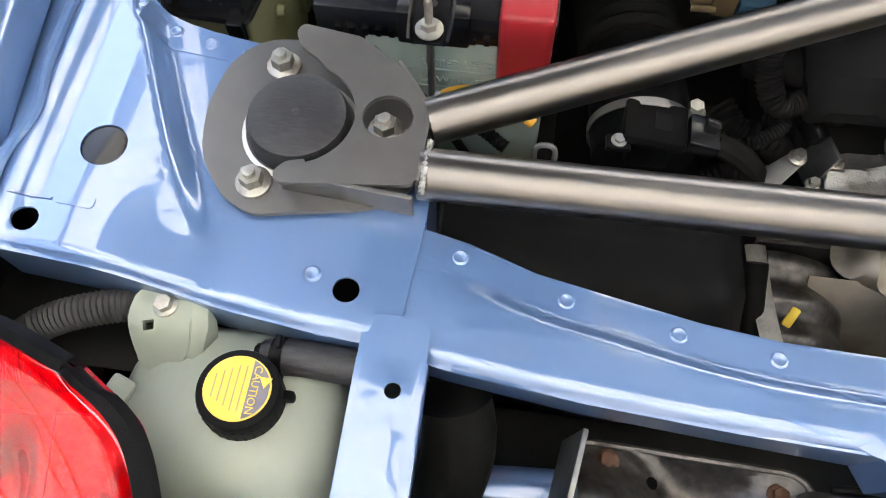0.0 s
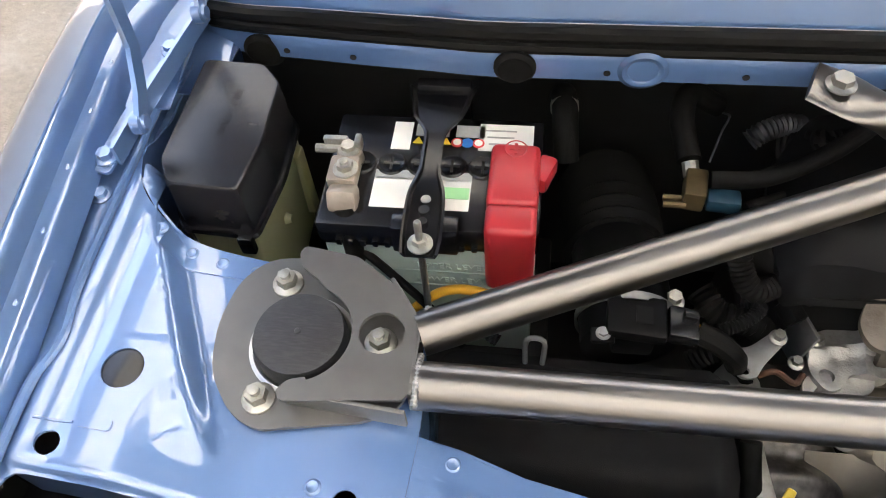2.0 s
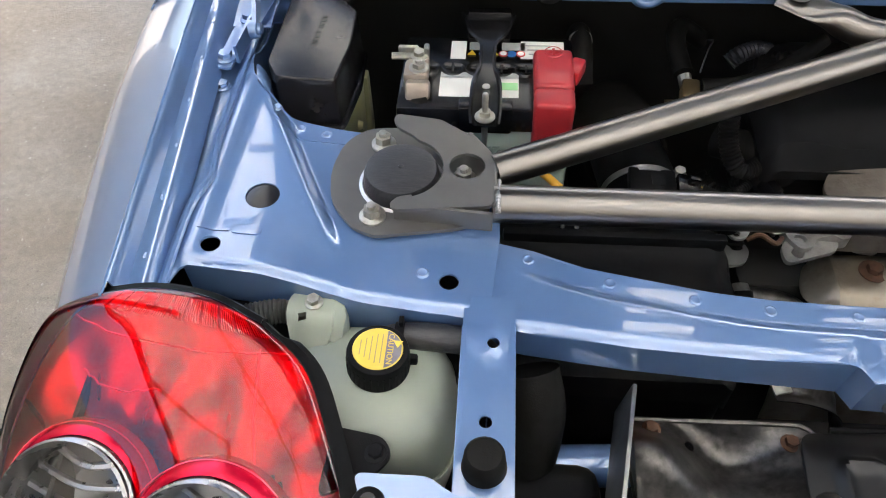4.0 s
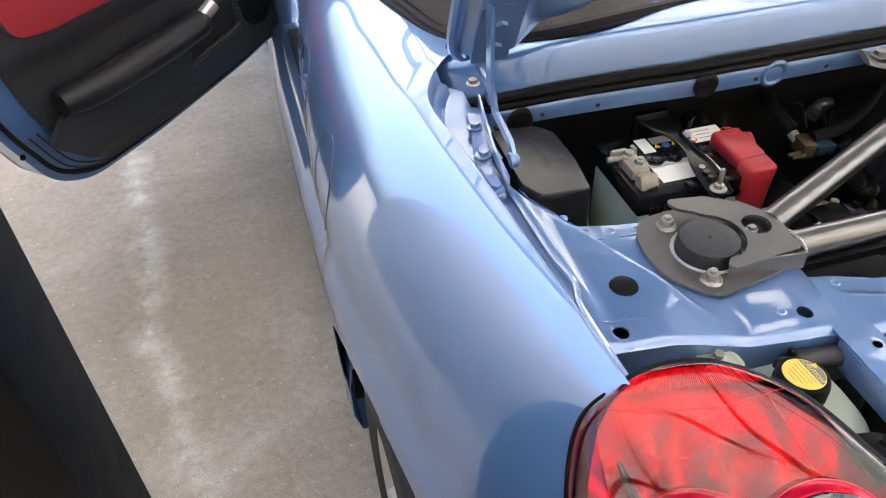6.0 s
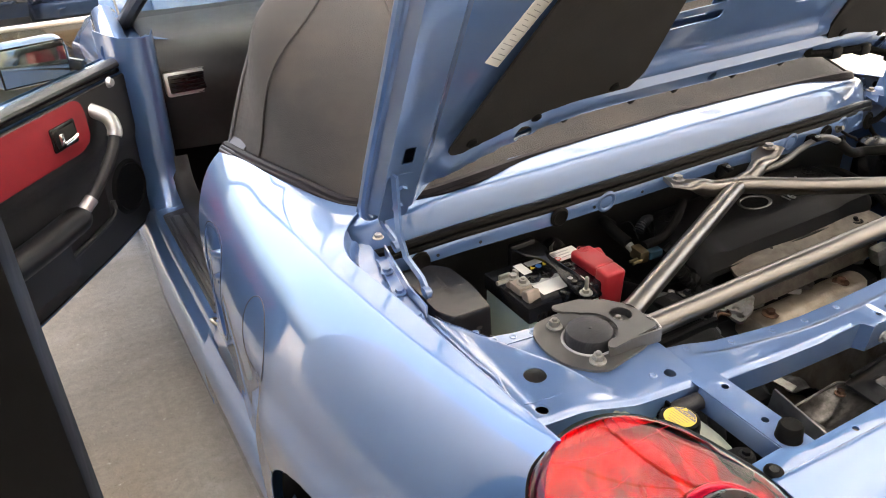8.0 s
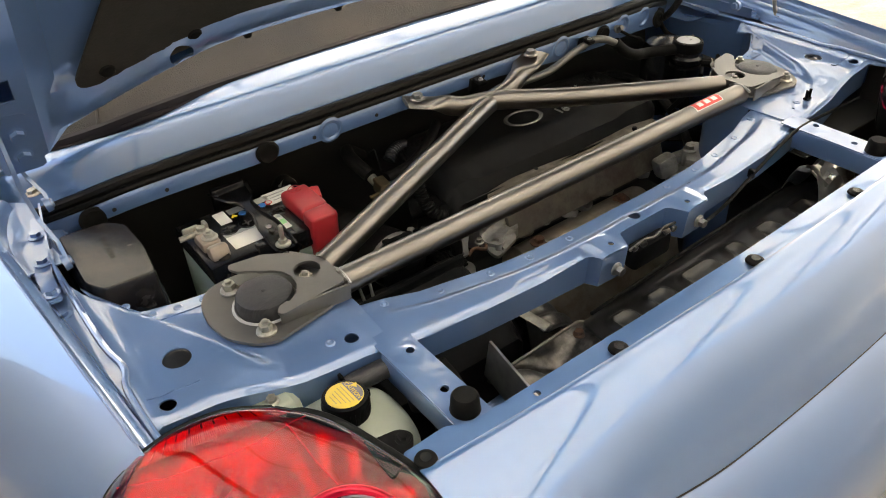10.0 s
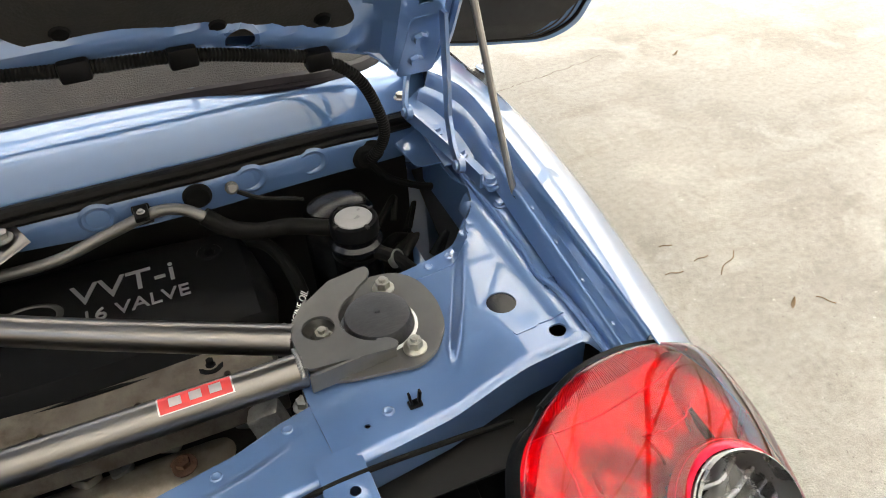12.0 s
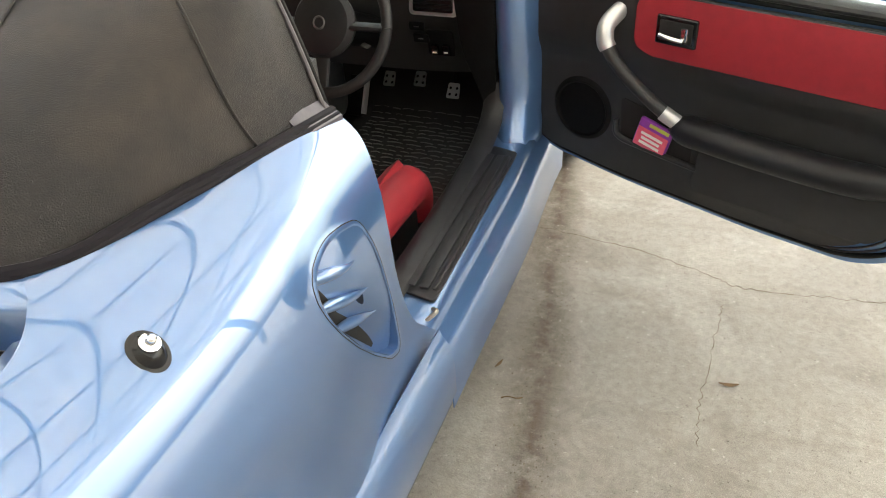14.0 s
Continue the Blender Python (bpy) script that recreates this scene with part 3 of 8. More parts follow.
def build_fender(s):
    rows = []
    ks = [0.0, 0.04, 0.1] + [0.1 + 0.9 * i / 26 for i in range(1, 27)] + [1 + i / 22 for i in range(1, 23)]
    ny = 96
    for i in range(ny + 1):
        t = i / ny
        row = []
        for k in ks:
            z0 = fender_point(-0.1, k)[1]
            y0 = -0.186 - 0.14 * smooth(0.0, 0.75, k) - 0.155 * smooth(0.45, 1.0, k) - 0.06 * smooth(1.05, 1.5, k)
            y1 = fender_front(fender_point(0.95, k)[1])
            y = lerp(y0, y1, t)
            u, z = fender_point(y, k)
            row.append((s * u, y, z))
        rows.append(row)
    vy, vz = sum(p[0] for p in VENT) / len(VENT), sum(p[1] for p in VENT) / len(VENT)
    b = grid(rows, 0, keep=lambda c: math.hypot(c.y - ARCH_Y, c.z - ARCH_Z) > ARCH_R and (not 0.6 < c.y < 0.97 or vent_reach(vy + (c.y - vy) / 1.07, vz + (c.z - vz) / 1.07) is None))
    for e in [e for e in b.edges if e.is_boundary]:
        for v in e.verts:
            dy, dz = v.co.y - ARCH_Y, v.co.z - ARCH_Z
            r = math.hypot(dy, dz)
            if r < ARCH_R + 0.03 and v.co.z > 0.23:
                v.co.y, v.co.z = ARCH_Y + dy / r * ARCH_R, ARCH_Z + dz / r * ARCH_R
    bmesh.ops.recalc_face_normals(b, faces=b.faces)
    bmesh.ops.solidify(b, geom=b.faces[:], thickness=0.0018 if s < 0 else 0.0018)
    f = part("rear_fender", b, "paint", car, "glossy light blue metallic rear fender", sharp=50)
    # folded lip that runs down into the gutter
    prof = ((0.002, -0.001), (-0.001, -0.004), (-0.003, -0.012), (-0.006, -0.022), (-0.013, -0.026), (-0.016, -0.030), (-0.018, -0.040), (-0.023, -0.052))
    rows = []
    for i in range(41):
        y = lerp(-0.172, 0.36, i / 40)
        u, z = fender_point(y, 0)
        rows.append([(s * (u + du), y, z + dz) for du, dz in prof])
    lip = part("fender_lip", grid(rows, 0.0015), "bay_paint", car, "stepped light blue flange inside the fender")
    for i in range(7):
        y = lerp(-0.13, 0.24, i / 6)
        u, z = fender_point(y, 0)
        part("spot_weld", lathe([(0.0, 0.0006), (0.0028, 0.0008), (0.0042, 0.0004), (0.005, -0.001)], 12, pose(s * (u - 0.0095), y, z - 0.0242)), "bay_paint", lip)
    out = [(s * u, y) for u, y in ((0.652, 0.21), (0.719, 0.21), (0.725, 0.29), (0.712, 0.345), (0.682, 0.40), (0.66, 0.40), (0.655, 0.33))]
    part("gutter_corner", sheet(out[::s], (), lambda x, y: 0.897 + 0.25 * max(0.0, y - 0.30), 0.002, 0.012), "bay_paint", car)
    return f


for s in (-1, 1):
    build_fender(s)


def tower_rear(u):
    return curve(u, [(0.40, -0.140), (0.450, -0.137), (0.510, -0.129), (0.560, -0.122), (0.60, -0.118), (0.66, -0.114)])


def zbay(x, y):
    u = abs(x)
    uc = 0.571 + 0.48 * y
    z = 0.868 + 0.020 * smooth(uc - 0.004, uc + 0.013, u)
    back = 0.866 + 0.021 * smooth(0.50, 0.61, u)
    z = lerp(z, back, smooth(-0.02, -0.10, y)) if y < -0.02 else z
    if u < 0.44:
        z = lerp(0.858, z, smooth(0.38, 0.44, u))
    z += 0.004 * smooth(0.64, 0.655, u) * (1 - smooth(0.66, 0.672, u))
    if u < 0.665:
        z -= 0.006 * (1 - smooth(0.0, 0.010, y - tower_rear(u))) ** 2
    return z


TOWER = [(0.703, 0.335), (0.668, 0.335), (0.664, 0.170), (0.652, 0.127), (0.632, 0.104), (0.604, 0.089), (0.563, 0.078), (0.528, 0.071), (0.49, 0.067),
         (0.45, 0.060), (0.415, 0.038), (0.398, 0.0), (0.395, -0.052), (0.402, -0.140), (0.450, -0.137), (0.510, -0.129), (0.560, -0.122), (0.60, -0.118), (0.66, -0.114), (0.672, -0.165), (0.688, -0.170), (0.694, -0.10), (0.703, 0.0), (0.712, 0.1), (0.716, 0.2), (0.714, 0.27)]


def tower_lines(s):
    out = []
    for o in (-0.008, -0.004, -0.001, 0.003, 0.007, 0.010, 0.013, 0.018):
        out.append([(s * (0.571 + 0.48 * y + o), y) for y in [lerp(-0.085, 0.07, i / 16) for i in range(17)]])
    for o in (0.0022, 0.0045, 0.0075, 0.011):
        out.append([(s * u, tower_rear(u) + o) for u in [lerp(0.405, 0.655, i / 24) for i in range(25)]])
    return out


def build_tower_panel(s):
    out = [(s * x, y) for x, y in rounded(TOWER, 0.012, 3)]
    if s > 0:
        out = out[::-1]
    holes = [circle(s * 0.640, -0.094, 0.0085, 16), circle(s * 0.608, -0.036, 0.0155, 20), circle(s * 0.437, -0.108, 0.0085 if s < 0 else 0.0025, 16), circle(s * 0.487, 0.002, 0.044, 28), circle(s * 0.684, -0.065, 0.006, 12)]
    p = part("tower_panel", sheet(out, holes, zbay, 0.0022, 0.0065, lines=tower_lines(s)), "bay_paint", car, "light blue painted strut tower panel with punched holes")
    part("hole_plug", lathe([(0, 0.0008), (0.012, 0.0010), (0.0152, 0.0004), (0.0152, -0.004)], 24, Matrix.Translation((s * 0.608, -0.036, zbay(s * 0.608, -0.036) - 0.0016))), "gloss_black", p, "smooth black plug in a round hole")
    # the side walls below
    a, c = [], []
    for i in range(60):
        t = i / 59
        P = spline([(s * x, y, 0) for x, y in [(0.668, 0.33), (0.664, 0.170), (0.650, 0.127), (0.604, 0.089), (0.528, 0.071), (0.45, 0.060), (0.415, 0.038), (0.399, 0.0), (0.397, -0.052)]], 8)
        q = P[min(len(P) - 1, round(t * (len(P) - 1)))]
        a.append((q.x, q.y, zbay(q.x, q.y) - 0.001))
        c.append((q.x + s * 0.004, q.y - 0.004, 0.45))
    part("tower_wall", grid([a, [(x, y, z - 0.006) for x, y, z in a], c], 0.002), "bay_paint", car)
    a, c = [], []
    for x, y in [(0.402, -0.140), (0.450, -0.137), (0.510, -0.129), (0.560, -0.122), (0.60, -0.118), (0.66, -0.114)]:
        a.append((s * x, y, zbay(s * x, y) - 0.001))
        c.append((s * x, y + 0.001, zbay(s * x, y) - 0.045))
    part("rear_flange", grid([a, c], 0.002), "bay_paint", car)
    # dimples of the spot welds
    for x, y in [(0.622, 0.088), (0.598, 0.076), (0.570, 0.068), (0.540, 0.062), (0.46, -0.10)]:
        part("spot_weld", lathe([(0.0, 0.0008), (0.003, 0.0008), (0.0042, 0.0016), (0.0055, 0.0008), (0.006, 0.0)], 14, Matrix.Translation((s * x, y, zbay(s * x, y) + (0.0008 if y > 0 else 0.0)))), "bay_paint", car)
    gus = rounded([(s * x, y) for x, y in [(0.498, 0.066), (0.563, 0.0765), (0.604, 0.0875), (0.630, 0.1025), (0.650, 0.127), (0.655, 0.150), (0.643, 0.150), (0.634, 0.112), (0.620, 0.072), (0.598, 0.060), (0.555, 0.055), (0.500, 0.050)]][::-s], 0.005)
    part("edge_plate", sheet(gus, (), lambda x, y: zbay(x, y) + 0.0014, 0.0016, 0.008), "bay_paint", car)
    pat = rounded([(s * 0.600, -0.083), (s * 0.626, -0.081), (s * 0.626, -0.073), (s * 0.600, -0.074)][::-s], 0.004)
    part("sealer_patch", sheet(pat, (), lambda x, y: zbay(x, y) + 0.0012, 0.0014, 0.004), "bay_paint", car)
    part("sealer_seam", pipe([(s * u, -0.0785, zbay(s * u, -0.0785) + 0.0002) for u in [lerp(0.628, 0.655, i / 8) for i in range(9)]], 0.0011, 6, smooth=False), "bay_paint", car)
    # gutter bolts and ridge
    for y in (-0.105, 0.115, 0.165):
        part("gutter_bolt", bolt(s * 0.683, y, zbay(s * 0.683, y) + 0.0005, 0.0055, 0.006), "bay_paint", car)
    rid = [(s * 0.668, 0.31, 0.893), (s * 0.666, 0.16, 0.893), (s * 0.664, 0.03, 0.894), (s * 0.658, -0.02, 0.894), (s * 0.666, -0.06, 0.894), (s * 0.664, -0.15, 0.894)]
    part("gutter_ridge", pipe(rid, 0.004, 8), "bay_paint", car)
    return p


for s in (-1, 1):
    build_tower_panel(s)
    pan = rounded([(s * 0.632, 0.25), (s * 0.735, 0.25), (s * 0.72, 0.47), (s * 0.62, 0.40)][::s], 0.015)
    part("gutter_pan", sheet(pan, (), lambda x, y: 0.874 + 0.004 * math.sin(y * 60), 0.002, 0.012), "bay_paint", car)

BEAM = [(-0.42, -0.052), (-0.365, -0.064), (-0.321, -0.078), (-0.267, -0.089), (-0.216, -0.099), (-0.166, -0.105), (-0.08, -0.108), (0.08, -0.108), (0.166, -0.105),
        (0.216, -0.099), (0.267, -0.089), (0.321, -0.078), (0.365, -0.064), (0.42, -0.052), (0.42, -0.138), (0.369, -0.147), (0.286, -0.157), (0.2, -0.163),
        (0.116, -0.168), (0.108, -0.184), (0.062, -0.186), (0.048, -0.158), (-0.048, -0.158), (-0.062, -0.186), (-0.108, -0.184), (-0.116, -0.168), (-0.2, -0.163), (-0.286, -0.157), (-0.369, -0.147), (-0.42, -0.138)]


def beam_front(u):
    return curve(u, [(0.0, -0.108), (0.08, -0.108), (0.166, -0.105), (0.216, -0.099), (0.267, -0.089), (0.321, -0.078), (0.365, -0.064), (0.42, -0.052)])


def beam_rear(u):
    return curve(u, [(0.0, -0.168), (0.116, -0.168), (0.2, -0.163), (0.286, -0.157), (0.369, -0.147), (0.42, -0.138)])


def zbeam(x, y):
    u = abs(x)
    front = beam_front(u)
    z = 0.8525 + 0.0065 * (1 - smooth(front - 0.034, front - 0.020, y))
    z = lerp(z, 0.8574, smooth(0.33, 0.388, u))
    if u > 0.125:
        z -= 0.006 * (1 - smooth(0.0, 0.010, y - beam_rear(u))) ** 2
    for t in (0.085, -0.085):
        z += 0.004 * (1 - smooth(0.008, 0.012, abs(x - t) - 0.008)) * (1 - smooth(0.0, 0.01, abs(y + 0.165) - 0.018)) * 0.8
    return z


def beam_lines():
    out = []
    for o in (0.018, 0.021, 0.024, 0.027, 0.030, 0.034):
        out.append([(x, beam_front(abs(x)) - o) for x in [lerp(-0.41, 0.41, i / 60) for i in range(61)]])
    for s in (-1, 1):
        for o in (0.0022, 0.0045, 0.0075, 0.011):
            out.append([(s * u, beam_rear(u) + o) for u in [lerp(0.13, 0.415, i / 24) for i in range(25)]])
    return out


M["greasy_steel"] = mat("greasy_dark_steel", (0.10, 0.095, 0.09), 0.35, 0.8, vary=0.4, scale=90, dirt=(0.02, 0.018, 0.015), dirt_amount=0.8, dirt_scale=60)


def build_beam():
    holes = [circle(-0.001, -0.143, 0.0085, 16), circle(0.078, -0.170, 0.004, 12), circle(-0.078, -0.170, 0.004, 12)]
    part("rear_cross_beam", sheet(rounded(BEAM, 0.006, 3)[::-1], holes, zbeam, 0.0022, 0.0075, lines=beam_lines()), "bay_paint", car, "light blue pressed steel cross beam behind the engine")
    for front in (True, False):
        pts = BEAM[:14] if front else BEAM[14:]
        a = [(x, y, zbeam(x, y) - 0.0008) for x, y in pts]
        c = [(x, y + (-0.003 if front else 0.004), 0.80 if front else 0.812) for x, y in pts]
        part("beam_side", grid([a, c], 0.002), "bay_paint", car)
    for x in (-0.37, -0.30, -0.23, -0.17, -0.1, 0.1, 0.17, 0.23, 0.30, 0.37):
        y = beam_front(abs(x)) - 0.010
        part("spot_weld", lathe([(0.0, 0.0003), (0.003, 0.0003), (0.0042, 0.0009), (0.0055, 0.0003), (0.006, -0.001)], 14, Matrix.Translation((x, y, zbeam(x, y)))), "bay_paint", car)
    # latch under the notch
    la = part("latch", box((0.075, 0.022, 0.035), pose(0.0, -0.172, 0.818), 0.006), "black_paint", car, "greasy dark steel lid latch")
    for x, y, z, r in ((-0.036, -0.178, 0.838, 20), (-0.022, -0.180, 0.841, -15), (0.010, -0.178, 0.842, 30), (0.026, -0.180, 0.840, -25), (0.040, -0.181, 0.838, 10)):
        part("latch_claw", box((0.010, 0.006, 0.008), pose(x, y, z, r, r, r), 0.002), "greasy_steel", la)
    part("latch_edge", pipe([(-0.045, -0.176, 0.838), (-0.02, -0.178, 0.845), (0.0, -0.180, 0.842), (0.022, -0.178, 0.847), (0.048, -0.176, 0.842)], 0.0022, 8), "greasy_steel", la)
    for x in (-0.085, 0.085):
        part("latch_bolt", bolt(x, -0.188, 0.835, 0.006, 0.012, Matrix.Rotation(radians(90), 4, 'X')), "steel", la)
    # wire that follows the beam
    part("wire", pipe([(0.56, -0.155, 0.862), (0.50, -0.150, 0.860), (0.40, -0.150, 0.862), (0.33, -0.158, 0.858), (0.24, -0.172, 0.846), (0.15, -0.186, 0.832), (0.10, -0.192, 0.83)], 0.0028, 8), "rubber", car)
    wc = part("wire_clip", box((0.013, 0.009, 0.004), pose(0.485, -0.104, zbay(0.485, -0.104) + 0.002), 0.001), "black", car, "small forked black wire clip")
    for dx in (-0.0045, 0.0045):
        part("prong", box((0.0024, 0.005, 0.016), pose(0.485 + dx, -0.104, zbay(0.485, -0.104) + 0.010, 0, dx * 1500), 0.0006), "black", wc)
    part("wire_clip", box((0.008, 0.010, 0.014), pose(0.235, -0.170, 0.846), 0.002), "black", car)


build_beam()


def build_bracket(s):
    x0 = s * 0.402
    out = [(x0 - 0.021, -0.120), (x0 + 0.021, -0.120), (x0 + 0.021, -0.300), (x0 - 0.021, -0.300)]
    zf = lambda x, y: 0.8635 - 0.001 * smooth(-0.2, -0.28, y) + 0.003 * (1 - smooth(0.009, 0.013, math.hypot(x - x0, y + 0.167)))
    holes = [circle(x0 + 0.004, -0.167, 0.005, 14), circle(x0, -0.234, 0.005, 14)]
    b = part("bumper_bracket", sheet(rounded(out, 0.006), holes, zf, 0.002, 0.008), "bay_paint", car, "light blue painted bumper bracket")
    for dx in (-0.021, 0.021):
        part("bracket_side", box((0.002, 0.15, 0.032), pose(x0 + dx, -0.222, 0.845), 0.0008), "bay_paint", b)
    part("stop_pad", lathe([(0, 0.022), (0.012, 0.022), (0.0145, 0.019), (0.016, 0.002), (0.018, 0.0), (0.0, 0.0)], 24, Matrix.Translation((x0, -0.268, 0.861))), "rubber", b, "round black rubber stop")


for s in (-1, 1):
    build_bracket(s)


def bumper_edge(x):
    return -0.337 + 0.024 * (x / 0.47) ** 2


def bumper_z(x):
    return 0.890 - 0.012 * min(1.2, (x / 0.48) ** 2)


def build_bumper():
    prof = [(0.0, 0.004), (-0.003, 0.008), (-0.010, 0.009), (-0.026, 0.004), (-0.046, -0.010), (-0.066, -0.031), (-0.085, -0.060), (-0.100, -0.092), (-0.109, -0.116), (-0.110, -0.121), (-0.106, -0.125),
            (-0.106, -0.132), (-0.112, -0.137), (-0.122, -0.146), (-0.142, -0.168), (-0.164, -0.20), (-0.182, -0.245), (-0.190, -0.31), (-0.185, -0.44), (-0.155, -0.60)]
    prof = [(p.x, p.y) for p in spline([(a, b_, 0) for a, b_ in prof], 4)]
    rows = []
    for i in range(161):
        x = lerp(-0.80, 0.80, i / 160)
        u = abs(x)
        row = []
        for dy, dz in prof:
            y = bumper_edge(min(u, 0.6)) + dy + 0.10 * smooth(0.5, 0.82, u) * (1 if dz < -0.1 else 0.3)
            row.append((x, y, bumper_z(x) + dz * (1 - 0.70 * smooth(0.15, 0.56, u) * smooth(-0.34, -0.14, dz))))
        rows.append(row)
    edge = 0.492

    def keep(c):
        lim = edge if c.z > 0.70 else 2
        return abs(c.x) < lim
    part("rear_bumper", grid(rows, 0.003, keep=keep), "paint", car, "glossy light blue rear bumper panel", sharp=50)
    gap = [(x, bumper_edge(abs(x)) - 0.1045, bumper_z(x) - 0.1285 * (1 - 0.70 * smooth(0.15, 0.56, abs(x)))) for x in [lerp(-0.48, 0.48, i / 40) for i in range(41)]]
    part("panel_gap", pipe(gap, 0.0045, 8, smooth=False), "dark", car, "dark gap between bumper panels")
    out = [(-0.49, -0.283), (-0.44, -0.284), (-0.42, -0.297), (0, -0.308), (0.42, -0.297), (0.44, -0.284), (0.49, -0.283), (0.49, -0.315), (0.25, -0.338), (0, -0.343), (-0.25, -0.338), (-0.49, -0.315)]
    fl = part("bumper_flange", sheet(rounded(out, 0.005), [circle(s * 0.345, -0.312, 0.004, 12) for s in (-1, 1)], lambda x, y: bumper_z(x) - 0.002, 0.003, 0.02), "paint", car)
    for x, y in [(-0.478, -0.305), (-0.241, -0.325), (-0.008, -0.329), (0.226, -0.326), (0.482, -0.300)]:
        c = part("push_clip", lathe([(0, 0.004), (0.006, 0.0035), (0.0105, 0.0025), (0.0115, 0.0), (0, 0.0)], 20, Matrix.Translation((x, y, bumper_z(x) + 0.0005))), "black", fl, "round black plastic push clip")
        part("clip_centre", lathe([(0, 0.0012), (0.0055, 0.0012), (0.006, 0.0), (0, 0)], 14, Matrix.Translation((x, y, bumper_z(x) + 0.0043))), "gloss_black", c)
    # black panel in the valley below
    part("undertray", sheet([(-0.66, -0.52), (0.66, -0.52), (0.66, 0.32), (-0.66, 0.32)], (), lambda x, y: 0.40, 0.01), "dark", car)


build_bumper()


def coons(top, bot, left, right, n, bulge):
    """A patch between four lines; top and bottom run from left to right, left and right from top to bottom."""
    T, B, L_, R = [spline(c, 12) for c in (top, bot, left, right)]

    def at(P, t):
        f = t * (len(P) - 1)
        i = min(int(f), len(P) - 2)
        return P[i].lerp(P[i + 1], f - i)
    rows = []
    for i in range(n + 1):
        v = i / n
        row = []
        for j in range(n + 1):
            u = j / n
            p = at(T, u) * (1 - v) + at(B, u) * v + at(L_, v) * (1 - u) + at(R, v) * u
            p = p - (at(T, 0) * (1 - u) * (1 - v) + at(T, 1) * u * (1 - v) + at(B, 0) * (1 - u) * v + at(B, 1) * u * v)
            p = p + Vector(bulge) * (16 * u * (1 - u) * v * (1 - v)) ** 0.5
            row.append(p)
        rows.append(row)
    return rows


M["ring_red"] = mat("pale_red_ring", (0.50, 0.24, 0.24), 0.25, 0.6, 0.6, vary=0.03)
M["red_edge"] = mat("bright_red_moulding", (0.75, 0.03, 0.07), 0.2, 0.3, 0.5, vary=0.05, scale=30)
M["lamp_grey"] = mat("grey_reflector", (0.30, 0.30, 0.31), 0.28, 0.9, vary=0.1, scale=40)


